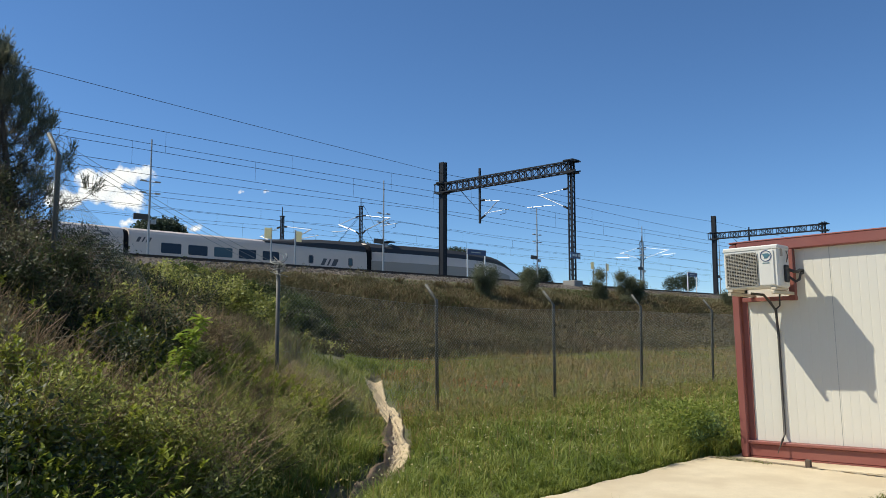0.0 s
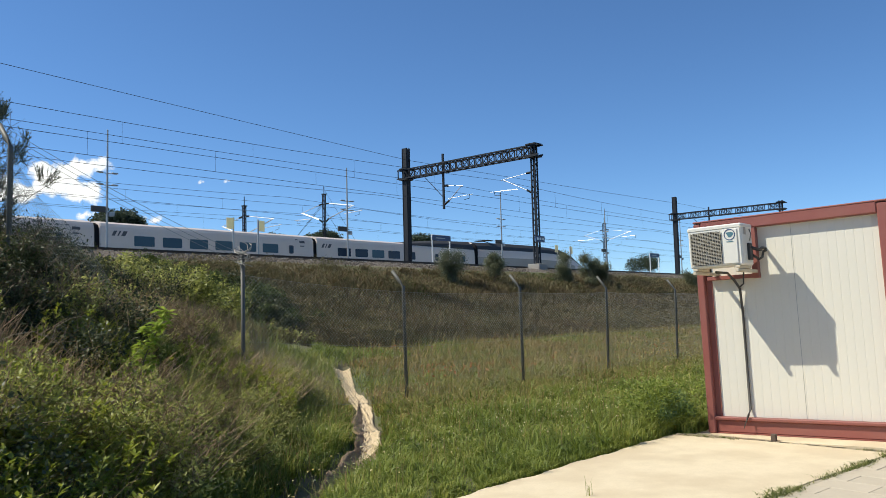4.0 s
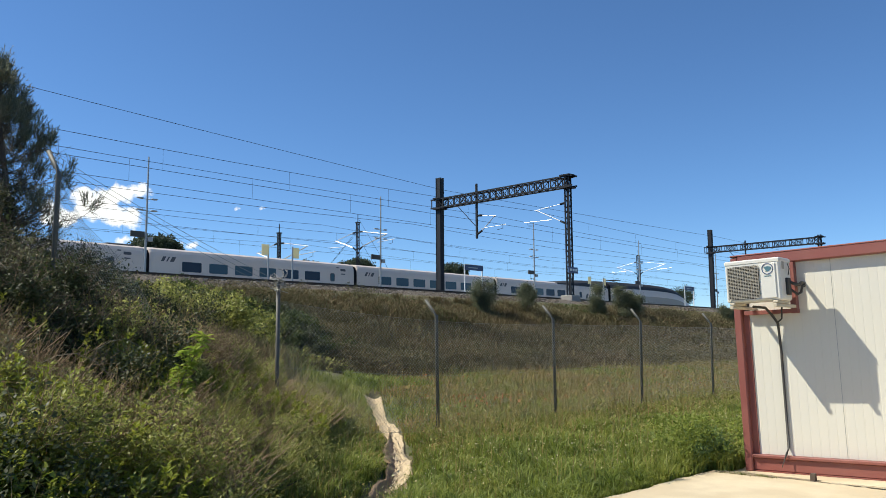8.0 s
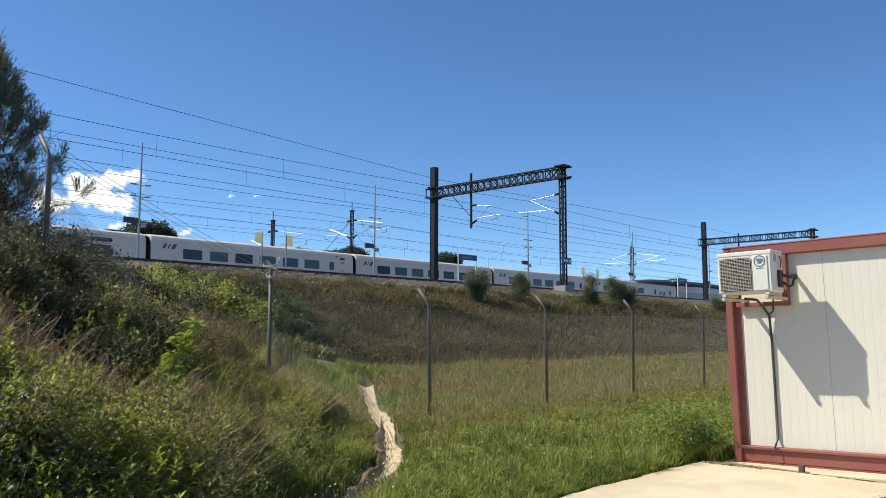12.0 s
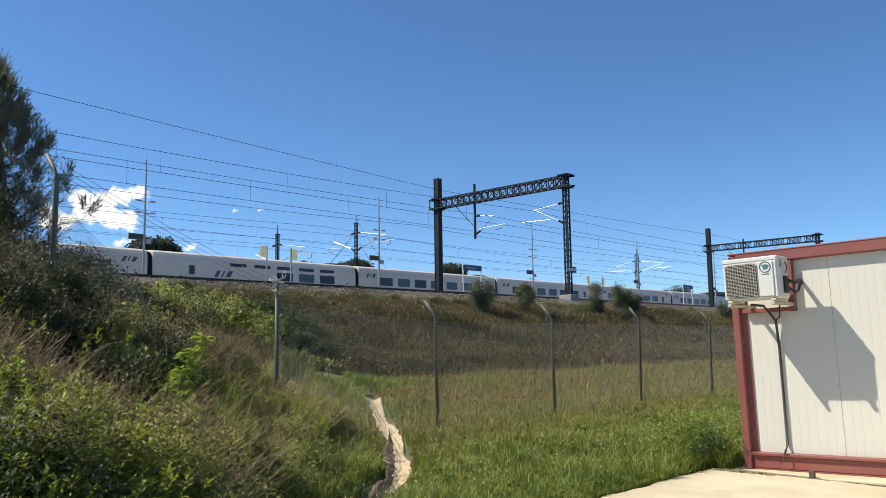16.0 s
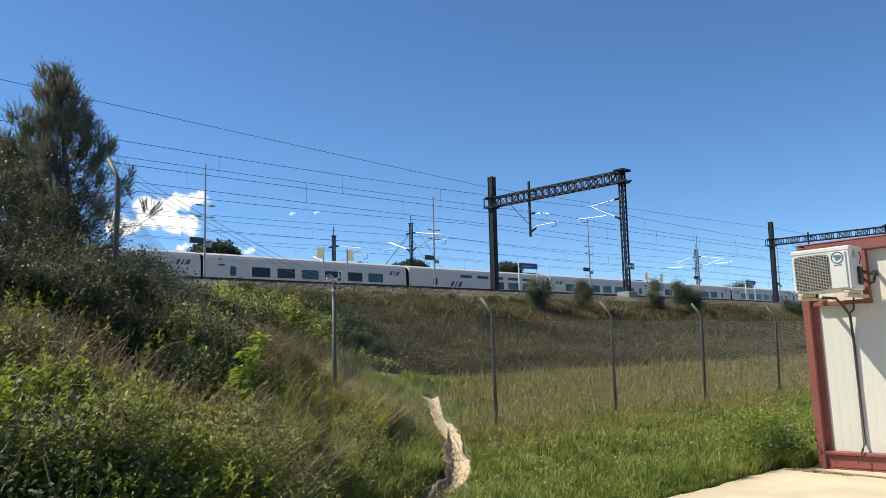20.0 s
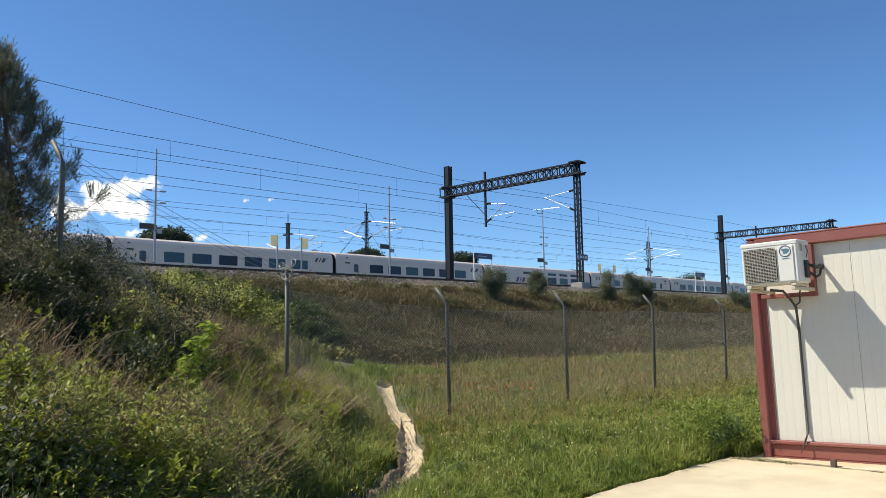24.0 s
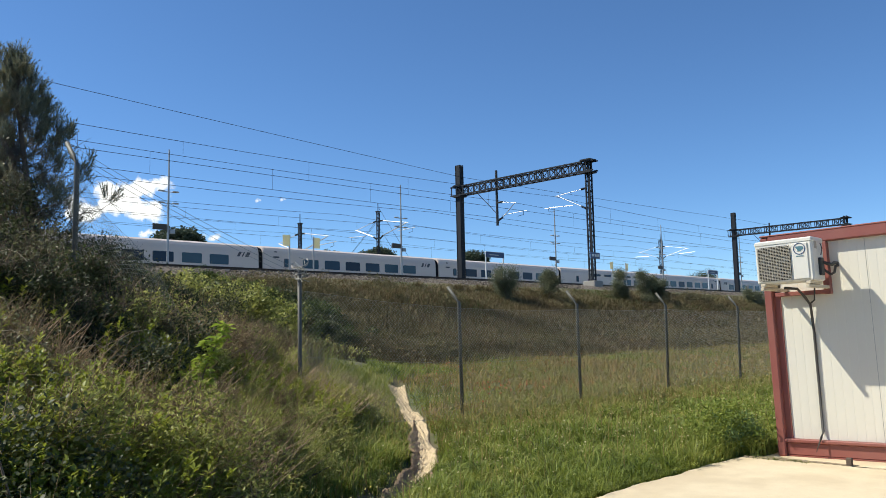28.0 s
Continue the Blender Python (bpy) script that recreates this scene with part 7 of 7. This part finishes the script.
# a belt of bramble that runs down the embankment to its toe
# leaf colours carry its light: brighter where the sun falls, darker along the lower side
for _i, (_x, _y, _r, _h, _m) in enumerate(((-10.2, 30.4, 1.0, 0.7, 0), (-9.3, 30.4, 1.1, 0.9, 0), (-8.5, 30.3, 1.2, 1.0, 0), (-8.1, 29.2, 1.1, 0.9, 1), (-7.4, 29.7, 1.2, 1.1, 0), (-6.9, 28.5, 1.2, 1.0, 1), (-6.3, 28.9, 1.2, 1.1, 0),
                                           (-5.9, 27.6, 1.2, 1.0, 1), (-5.5, 28.2, 1.2, 1.2, 1), (-4.9, 27.4, 1.2, 1.2, 1), (-4.5, 26.6, 1.1, 1.0, 1), (-5.3, 26.4, 1.1, 0.9, 1), (-9.6, 29.2, 1.0, 0.8, 0), (-3.6, 27.0, 1.0, 0.8, 1), (-4.0, 25.6, 1.0, 0.8, 1))):
    shrub("bramble", "dense dark green bramble on the railway embankment" if _m else "green bramble on the railway embankment, leaves brightened as if sunlit", _x, _y, _r, _h * (0.75 if _m else 0.55), 5200, 0.085, (M_LEAF_DARK, M_SCRUB_LEAF)[_i % 2] if _m else (M_SCRUB_LEAF, M_LEAF)[_i % 2], 660 + _i, 30, 0.6, group="bramble belt on the embankment", low=0.05, dense=0.35)


def sapling():
    """A slim young plant: one leaning stem with long bright leaves along it."""
    r = np.random.RandomState(71)
    x0, y0 = -2.86, 8.0
    s = thing("sapling", "slim bright green young sapling on the bank", "sapling", Matrix.Translation((x0, y0, hz(x0, y0) - 0.03)))
    H = 1.70 - hz(x0, y0)
    line = lambda t: np.array([0.42 * t ** 1.2 + 0.03 * math.sin(7 * t), 0.02 * math.sin(4 * t), H * t])
    part("stem", Geo().tube([tuple(line(k / 10)) for k in range(11)], [0.011 - 0.0008 * k for k in range(11)], 6), M_BARK, s)
    # whorls of long drooping leaves at the shoots, wider apart towards the foot
    shoot, root = [], []
    for k in range(26):
        t = 0.12 + 0.88 * k / 25
        a = 2.4 * k + 0.5 * r.randn()
        p = line(t)
        q = p + np.array([math.cos(a), 0.7 * math.sin(a), 0.35]) * (0.04 + 0.15 * (1 - t)) * (0.5 + 0.7 * r.rand())
        root.append(p), shoot.append(q)
    tagged(part("twiggery", sticks("twiggery", M_BARK, np.array(root), np.array(shoot), np.full(26, 0.004), np.full(26, 0.002)), None, s), kind="stuff")
    per = 15
    c = np.repeat(np.array(shoot), per, 0)
    a = r.uniform(0, 2 * np.pi, len(c))
    out = np.stack([np.cos(a), np.sin(a), 0.35 + 0.5 * r.randn(len(c))], 1)
    out /= np.linalg.norm(out, axis=1, keepdims=True)
    c = c + 0.02 * r.randn(len(c), 3)
    L = (0.07 + 0.06 * r.rand(len(c)))[:, None]
    sd = np.stack([-np.sin(a), np.cos(a), 0.3 * r.randn(len(c))], 1)
    v = np.stack([c, c + out * L * 0.5 + sd * L * 0.17, c + out * L - np.array([0, 0, 0.3]) * L, c + out * L * 0.5 - sd * L * 0.17], 1)
    part("foliage", cards("foliage", M_LEAF_BRIGHT, v, [(0, 1, 2), (0, 2, 3)]), None, s)


sapling()
for _i, (_s, _r, _h) in enumerate(((33.1, 1.15, 1.72), (36.7, 0.95, 1.12), (44.4, 0.9, 1.5), (47.4, 1.25, 1.35), (48.6, 1.05, 1.15), (63.7, 1.3, 0.8))):
    _p = ALONG * (_s * 0.965) + ACROSS * 27.6
    shrub("crest_shrub", "rounded grey-green shrub at the edge of the railway", _p.x, _p.y, _r * 1.1, _h * 1.45, 17000, 0.085, M_OLIVE, 300 + _i, 120, 0.3, low=0.0, high=0.85, lobe=(0.30, 0.22), dense=0.15, spread=0.42, group="shrubs on the embankment edge")


def pine_tree(x, y, tall, seed, limbs=(), wide=1.0):
    """A young pine: wandering limbs, bare grey inner twigs and soft plumes of needles at their ends."""
    r, bare = np.random.RandomState(seed), np.random.RandomState(seed + 50)
    t = thing("pine_tree", "young dark green pine tree with grey bare inner twigs", "tree", Matrix.Translation((x, y, hz(x, y) - 0.1)))
    bend = lambda h: np.array([0.10 * math.sin(h * 1.3), 0.08 * math.sin(h * 0.9 + 1), h])
    part("trunk", Geo().tube([tuple(bend(tall * k / 12)) for k in range(13)], [0.085 * (1 - k / 12.5) + 0.008 for k in range(13)], 8), M_BARK, t, smooth=True)
    pa, pb, ra, rb, plume = [], [], [], [], []
    rows = [(f, r.uniform(0, 2 * math.pi), wide * (0.10 + 1.30 * (1 - f)) * (0.45 + 0.6 * r.rand())) for f in [0.16 + 0.80 * (i + r.rand()) / 92 for i in range(92)]]
    rows += list(limbs)
    for f, a, reach in rows:
        p = bend(f * tall)
        d = np.array([math.cos(a), math.sin(a), 0.15 + 0.5 * f])
        steps = 6
        for k in range(steps):
            q = p + d / np.linalg.norm(d) * reach / steps + r.normal(size=3) * 0.025
            d = d + np.array([0, 0, 0.16]) + 0.18 * r.normal(size=3)
            pa.append(p), pb.append(q)
            ra.append(0.015 * (1 - k / (steps + 1)) * (1.2 - f)), rb.append(0.015 * (1 - (k + 1) / (steps + 1)) * (1.2 - f))
            for e in range(4):
                side = r.normal(size=3) * 0.7 + d * 0.5
                side /= np.linalg.norm(side)
                en = q + side * (0.08 + 0.20 * r.rand())
                pa.append(q), pb.append(en), ra.append(0.004), rb.append(0.002)
                if k >= 3 and r.rand() < (0.24 if f > 0.5 else 0.08):
                    plume.append((en, side * 0.4 + np.array([0.12, 0, 0.8]), 0.65))
            for e in range(0 if f > 0.6 else 5):
                en = q + bare.normal(size=3) * 0.13
                pa.append(q), pb.append(en), ra.append(0.0038), rb.append(0.0016)
            p = q
        if r.rand() < (0.95 if f > 0.5 else 0.45):
            plume.append((p, d * 0.4 + np.array([0.15, 0, 0.7]), 1.0))
    plume.append((bend(tall), np.array([0.1, 0, 1.0]), 1.0))
    part("branchwork", sticks("branchwork", M_BARK, np.array(pa), np.array(pb), np.array(ra), np.array(rb)), None, t)
    # a plume is a loose sheaf of shoots, each one a brush of needles
    A, D = [], []
    for c, d, size in plume:
        d = d / np.linalg.norm(d)
        for k in range(int(8 + 8 * size)):
            w = d + 0.26 * r.normal(size=3)
            w /= np.linalg.norm(w)
            A.append(c + r.normal(size=3) * 0.035 * size)
            D.append(w * size * (0.16 + 0.26 * r.rand()))
    A, D = np.array(A), np.array(D)
    per = 40
    u = r.rand(len(A), per, 1) ** 0.8
    c = (A[:, None] + D[:, None] * u).reshape(-1, 3)
    ax = np.repeat(D / np.linalg.norm(D, axis=1, keepdims=True), per, 0)
    d = ax * 0.9 + r.normal(size=ax.shape) * 0.34
    d /= np.linalg.norm(d, axis=1, keepdims=True)
    L = 0.035 + 0.035 * r.rand(len(c), 1)
    sd = np.cross(d, r.normal(size=d.shape))
    sd /= np.linalg.norm(sd, axis=1, keepdims=True)
    v = np.stack([c - sd * 0.0028, c + sd * 0.0028, c + d * L], 1)
    part("needle_foliage", cards("needle_foliage", M_NEEDLE, v, [(0, 1, 2)]), None, t)
    return t


pine_tree(-7.0, 12.4, 3.9, 5, [(0.62, 0.1, 0.75), (0.60, -0.3, 0.85), (0.48, 0.15, 1.05), (0.50, -0.2, 1.15), (0.30, 0.0, 1.3), (0.34, 0.3, 1.25), (0.26, -0.4, 1.3), (0.55, 3.3, 1.1), (0.62, 2.9, 0.95), (0.70, 3.4, 0.8)])
pine_tree(-8.2, 12.7, 2.5, 6, wide=1.2)
for _i, (_x, _y, _r, _h) in enumerate(((-5.2, 8.7, 0.75, 0.95), (-5.9, 8.2, 0.8, 1.1), (-6.7, 8.0, 0.9, 1.2), (-5.3, 9.8, 0.75, 1.15), (-6.0, 9.3, 0.8, 1.4), (-5.0, 10.9, 0.7, 1.1), (-7.0, 9.0, 0.9, 1.6), (-8.0, 8.8, 0.9, 1.7), (-5.6, 11.6, 0.8, 1.3), (-6.6, 11.2, 0.9, 1.9), (-7.6, 11.6, 1.0, 2.2), (-6.0, 12.2, 0.8, 1.5), (-8.4, 11.2, 1.0, 2.3), (-5.5, 10.6, 0.7, 1.1), (-6.9, 10.0, 0.9, 1.4), (-7.9, 10.2, 0.9, 1.9), (-4.55, 8.45, 0.6, 0.85), (-4.75, 9.15, 0.65, 0.95), (-4.45, 9.85, 0.6, 0.9), (-5.2, 8.15, 0.6, 0.85), (-4.05, 8.7, 0.5, 0.65), (-3.75, 9.4, 0.5, 0.6), (-4.2, 8.1, 0.5, 0.6))):
    shrub("tall_bush", "tall dark evergreen bush below the pine", _x, _y, _r, _h * (1.15 if _i in (9, 10, 12) else 0.98), 7000, 0.05, M_DULL_LEAF if _i % 3 == 0 or _i == 10 else M_LEAF_DARK, 400 + _i, 380, 0.5, dense=0.3, twig_mat=M_DEAD_TWIG, group="evergreen bushes under the pine")


def stone_pine(s, d, z_top, wide, thick, seed):
    """A far umbrella pine: a trunk, limbs and a flat crown of clumps."""
    r = np.random.RandomState(seed)
    p = ALONG * s + ACROSS * d
    t = thing("stone_pine", "distant umbrella-shaped dark pine tree", "tree", Matrix.Translation((p.x, p.y, hz(p.x, p.y))), group="distant umbrella pines")
    H = z_top - hz(p.x, p.y)
    zc = H - thick
    part("trunk", Geo().tube([(0, 0, -0.2), (0.1, 0, zc * 0.6), (0, 0.1, zc + 0.2)], [0.28, 0.22, 0.16], 7), M_BARK, t)
    g = Geo()
    for k in range(7):
        a = k * 0.9
        g.tube([(0, 0, zc * 0.8), (0.25 * wide * math.cos(a), 0.25 * wide * math.sin(a), zc + 0.3 * thick), (0.4 * wide * math.cos(a), 0.4 * wide * math.sin(a), zc + 0.5 * thick)], [0.12, 0.08, 0.04], 5)
    part("branchwork", g, M_BARK, t)
    nl = 26
    a = r.uniform(0, 2 * np.pi, nl)
    q = np.sqrt(r.rand(nl)) * wide * 0.42
    lob = np.stack([q * np.cos(a), q * np.sin(a), zc + thick * (0.35 + 0.35 * r.rand(nl)) * (1 - 0.5 * (q / (wide * 0.5)) ** 2)], 1)
    n = 9000
    w = r.randint(0, nl, n)
    dd = r.normal(size=(n, 3))
    dd /= np.linalg.norm(dd, axis=1, keepdims=True)
    c = lob[w] + dd * np.array([0.17 * wide, 0.17 * wide, 0.34 * thick]) * (0.6 + 0.4 * r.rand(n, 1))
    part("crown", leaf_cards("crown", M_PINE_FAR, c, 0.22 + 0.22 * r.rand(n), r, 0.4, 0.6), None, t)
    return t


PINES = ((36.9, 75, 12.8, 5.4, 3.2, 11), (143.8, 110, 16.3, 8.5, 6.5, 12), (106.5, 100, 16.7, 6.5, 3.6, 13), (234.0, 120, 20.0, 12.0, 7.0, 14), (83.8, 100, 15.9, 7.0, 3.2, 15), (73.9, 100, 14.6, 5.0, 2.4, 16))
for _q in PINES:
    stone_pine(*_q)


# tall leafy weeds at the foot of the cabin
for _i, (_x, _y, _r, _h) in enumerate(((3.30, 10.20, 0.26, 0.42), (3.45, 10.60, 0.26, 0.48), (3.10, 10.12, 0.20, 0.30))):
    shrub("leafy_weed", "tall blue-green leafy weed beside the cabin wall", _x, _y, _r, _h, 1500, 0.085, M_WEED, 760 + _i, 40, 0.26, low=0.05, dense=0.3, twig_mat=M_GRASS, group="leafy weeds beside the cabin")


# ---- clouds far behind the rest ----
def cloud_material():
    m = bpy.data.materials.new("cloud_glow")
    m.use_nodes = True
    nt = m.node_tree
    nt.nodes.clear()
    out = nt.nodes.new("ShaderNodeOutputMaterial")
    # the cloud glows by itself in place of sunlight on it
    em = nt.nodes.new("ShaderNodeEmission")
    em.inputs["Strength"].default_value = 0.93
    trn = nt.nodes.new("ShaderNodeBsdfTransparent")
    mix = nt.nodes.new("ShaderNodeMixShader")
    tc = nt.nodes.new("ShaderNodeTexCoord")
    nz = nt.nodes.new("ShaderNodeTexNoise")
    nz.inputs["Scale"].default_value = 0.026
    nz.inputs["Detail"].default_value = 8
    nz.inputs["Roughness"].default_value = 0.6
    nt.links.new(tc.outputs["Object"], nz.inputs["Vector"])
    # billows: shading put into the glow colour, white crowns and faintly grey hollows
    n2 = nt.nodes.new("ShaderNodeTexNoise")
    n2.inputs["Scale"].default_value = 0.02
    n2.inputs["Detail"].default_value = 5
    nt.links.new(tc.outputs["Object"], n2.inputs["Vector"])
    tone = nt.nodes.new("ShaderNodeMapRange")
    tone.inputs["From Min"].default_value = 0.38
    tone.inputs["From Max"].default_value = 0.58
    nt.links.new(n2.outputs["Fac"], tone.inputs["Value"])
    col = nt.nodes.new("ShaderNodeMix")
    col.data_type = 'RGBA'
    col.inputs[6].default_value = (0.80, 0.86, 0.93, 1)
    col.inputs[7].default_value = (1.0, 1.0, 1.0, 1)
    nt.links.new(tone.outputs[0], col.inputs[0])
    nt.links.new(col.outputs[2], em.inputs["Color"])
    # each puff is full in its middle and frays towards its rim
    rim = nt.nodes.new("ShaderNodeAttribute")
    rim.attribute_name = "rim"
    fall = nt.nodes.new("ShaderNodeMapRange")
    fall.inputs["From Min"].default_value = 0.25
    fall.inputs["From Max"].default_value = 1.0
    fall.inputs["To Min"].default_value = 0.24
    fall.inputs["To Max"].default_value = -0.42
    nt.links.new(rim.outputs["Fac"], fall.inputs["Value"])
    add = nt.nodes.new("ShaderNodeMath")
    add.operation = 'MULTIPLY_ADD'
    add.inputs[1].default_value = 2.0
    nt.links.new(nz.outputs["Fac"], add.inputs[0])
    nt.links.new(fall.outputs[0], add.inputs[2])
    thr = nt.nodes.new("ShaderNodeMapRange")
    thr.inputs["From Min"].default_value = 0.88
    thr.inputs["From Max"].default_value = 1.16
    nt.links.new(add.outputs[0], thr.inputs["Value"])
    nt.links.new(thr.outputs[0], mix.inputs[0])
    nt.links.new(trn.outputs[0], mix.inputs[1])
    nt.links.new(em.outputs[0], mix.inputs[2])
    nt.links.new(mix.outputs[0], out.inputs["Surface"])
    return m


M_CLOUD = cloud_material()


def cloud(px, elev, puffs, core=0.0, far=1900.0):
    """A cumulus of overlapping puffs: px is its bearing as sideways over ahead, elev its height over ahead;
    each puff is (sideways, up, half width, half height) in metres."""
    m = look((px * far, far, elev * far), (0, 0, 0)) @ Matrix.Rotation(math.pi / 2, 4, 'X')
    g, rims = Geo(), []
    rings, sides = 6, 24
    for k, (u, v, a, b) in enumerate(puffs):
        vs = [(u, -3.0 * k - 10, v)]
        rims.append(core)
        for i in range(1, rings + 1):
            q = i / rings
            for j in range(sides):
                t = 2 * math.pi * j / sides
                vs.append((u + a * q * math.cos(t), -3.0 * k - 10 * (1 - q * q), v + b * q * math.sin(t)))
                rims.append(core + (1 - core) * q)
        fs = [(0, 1 + j, 1 + (j + 1) % sides) for j in range(sides)]
        for i in range(rings - 1):
            for j in range(sides):
                p, n = 1 + i * sides, (j + 1) % sides
                fs.append((p + j, p + sides + j, p + sides + n, p + n))
        g.add(vs, fs)
    ob = solid("cloud", g, M_CLOUD, "white cumulus cloud low in a clear sky", "cloud", m=m, kind="structure", smooth=True)
    rim = ob.data.attributes.new("rim", 'FLOAT', 'POINT')
    rim.data.foreach_set("value", rims)
    ob.visible_shadow = False
    return ob


cloud(-0.420, 0.186, ((-25, -12, 75, 42), (25, 20, 62, 46), (62, -8, 48, 40), (-62, -24, 50, 30), (8, -4, 70, 50)))
cloud(-0.466, 0.162, ((-45, -18, 70, 44), (20, 0, 62, 42), (-80, -20, 60, 40), (55, -26, 45, 30)))
cloud(-0.396, 0.159, ((-14, 4, 42, 34), (24, -6, 36, 34), (4, -22, 50, 24)))
cloud(-0.372, 0.131, ((-20, 0, 55, 22), (30, -6, 48, 18)), 0.45)
cloud(-0.312, 0.126, ((0, 0, 44, 18), (28, -5, 30, 13)), 0.55)
cloud(-0.2565, 0.173, ((0, 0, 24, 12),), 0.75)
cloud(-0.2247, 0.1735, ((0, 0, 24, 11), (20, -3, 18, 8)), 0.77)


# ---- parked car, mirrored in the cabin's glass front ----
def parked_car(x, y, turn):
    c = thing("parked_car", "dark blue parked hatchback car beside the cabin", "car", pose(x, y, 0.02, 0, 0, turn))
    paint = material("dark_blue_car_paint", (0.02, 0.03, 0.06), (0.025, 0.036, 0.07), 0.2, 0.3, scale=2, fine=20, bump=0)
    def ring(x, w, z0, z1):
        return (x, [(-w, z0 + 0.12), (-w * 1.02, (z0 + z1) / 2), (-w * 0.93, z1), (w * 0.93, z1), (w * 1.02, (z0 + z1) / 2), (w, z0 + 0.12), (w * 0.9, z0), (-w * 0.9, z0)])
    part("body", loft([ring(-2.0, 0.70, 0.32, 0.80), ring(-1.9, 0.80, 0.24, 0.92), ring(-1.0, 0.86, 0.2, 0.95), ring(0.6, 0.87, 0.2, 0.93), ring(1.4, 0.84, 0.2, 0.84), ring(1.95, 0.74, 0.26, 0.70), ring(2.05, 0.62, 0.34, 0.62)]), paint, c, smooth=True)
    part("greenhouse", loft([(-1.85, [(-0.68, 0.90), (0.68, 0.90), (0.60, 1.15), (-0.60, 1.15)]), (-1.3, [(-0.75, 0.92), (0.75, 0.92), (0.60, 1.42), (-0.60, 1.42)]), (0.0, [(-0.76, 0.92), (0.76, 0.92), (0.60, 1.45), (-0.60, 1.45)]), (1.0, [(-0.74, 0.88), (0.74, 0.88), (0.66, 0.95), (-0.66, 0.95)])]), M_CAR_GLASS, c, "dark glazed cabin")
    part("roof", loft([(-1.3, [(-0.58, 1.41), (0.58, 1.41), (0.5, 1.46), (-0.5, 1.46)]), (0.0, [(-0.58, 1.44), (0.58, 1.44), (0.5, 1.49), (-0.5, 1.49)])]), paint, c)
    tyre = Geo().prism([(0.31 * math.cos(a), 0.31 * math.sin(a)) for a in [k * math.pi / 10 for k in range(20)]], -0.1, 0.1).mesh("tyre", M_BLACK_RUBBER)
    rim = Geo().prism([(0.2 * math.cos(a), 0.2 * math.sin(a)) for a in [k * math.pi / 8 for k in range(16)]], -0.11, 0.11).mesh("rim", M_GALV)
    for wx in (-1.25, 1.3):
        for wy in (-0.76, 0.76):
            w = part("wheel", tyre, None, c, m=Matrix.Translation((wx, wy, 0.31)))
            part("rim", rim, None, w)
    for wy in (-0.5, 0.5):
        part("headlight", Geo().box(1.86, 2.02, wy - 0.13, wy + 0.13, 0.58, 0.70, bevel=0.03), M_WHITE, c)
        part("tail_light", Geo().box(-2.0, -1.86, wy - 0.11, wy + 0.11, 0.68, 0.84, bevel=0.02), M_CABIN_RED, c)
    return c


parked_car(11.2, 13.2, 20)
for _i, (_x, _y, _r, _h) in enumerate(((21, 18, 2.2, 2.6), (24, 21, 2.4, 3.0), (26.5, 17.5, 2.4, 2.8), (22.5, 14.5, 2.2, 2.4))):
    shrub("hedge_bush", "dense green bush behind the yard", _x, _y, _r, _h, 6000, 0.16, M_LEAF, 700 + _i, 20, 0.5, low=0.05, dense=0.3, group="bushes behind the yard")


# ---- paving stones ----
# the paving runs beside the slab: x along the slab's edge, y away from the yard
PAVING_FRAME = Matrix.Translation(ALONG * 5.0 + ACROSS * 2.66) @ RAILWAY @ Matrix.Rotation(-math.atan(0.1265), 4, 'Z')


def build_pavers():
    rnd = random.Random(6)
    row, long = 0.325, 0.60
    whole = Geo().box(0.002, row - 0.002, 0.002, long - 0.002, -0.05, 0.028, bevel=0.004).mesh("paving_stone", M_PAVER)
    rest = Geo()
    for i in range(-28, 12):
        x = 0.40 + row * i
        if x + row > 4.25:
            continue
        for j in range(-1, 14):
            y = (-0.5 if i % 2 == 0 else -0.8) - long * (j - 1)
            y0 = y - long
            y1 = min(y, -0.035)
            if y1 - y0 < 0.08:
                continue
            m = PAVING_FRAME @ Matrix.Translation((x, y0, rnd.uniform(-0.0012, 0.0012))) @ Matrix.Rotation(radians(rnd.uniform(-0.2, 0.2)), 4, 'Z')
            if x > -0.8 and y0 > -4.6:
                me = whole if y1 - y0 > long - 0.01 else Geo().box(0.002, row - 0.002, 0.002, y1 - y0 - 0.002, -0.05, 0.028, bevel=0.004).mesh("paving_stone", M_PAVER)
                part("paving_stone", me, None, PAVING, m=m)
            else:
                rest.box(0.002, row - 0.002, 0.002, y1 - y0 - 0.002, -0.05, 0.028, m=m)
    tagged(part("paving_stones", rest, M_PAVER, PAVING, "grey rectangular paving stones"), kind="stuff")


build_pavers()


# ---- what moves ----
TRAIN_WAY = [(0, 21.7), (1.5, 28.52), (3, 35.23), (5, 44.29), (6.5, 51.0), (8, 57.77), (9.5, 64.49), (11, 71.08), (12.5, 77.81), (13.5, 82.14), 
             (15, 88.44), (16, 92.58), (17, 96.89), (18, 101.1), (19, 105.2), (20, 109.3), (21, 113.11), (22, 116.93), (22.5, 118.62), (24.5, 125.3), (25, 126.7), (26, 129.55), (27, 131.76), (28, 133.47)]


def motions():
    walk(TRAIN, [(t, on_railway(s, 49.85, RAIL_Z + 0.21)) for t, s in TRAIN_WAY])


motions()
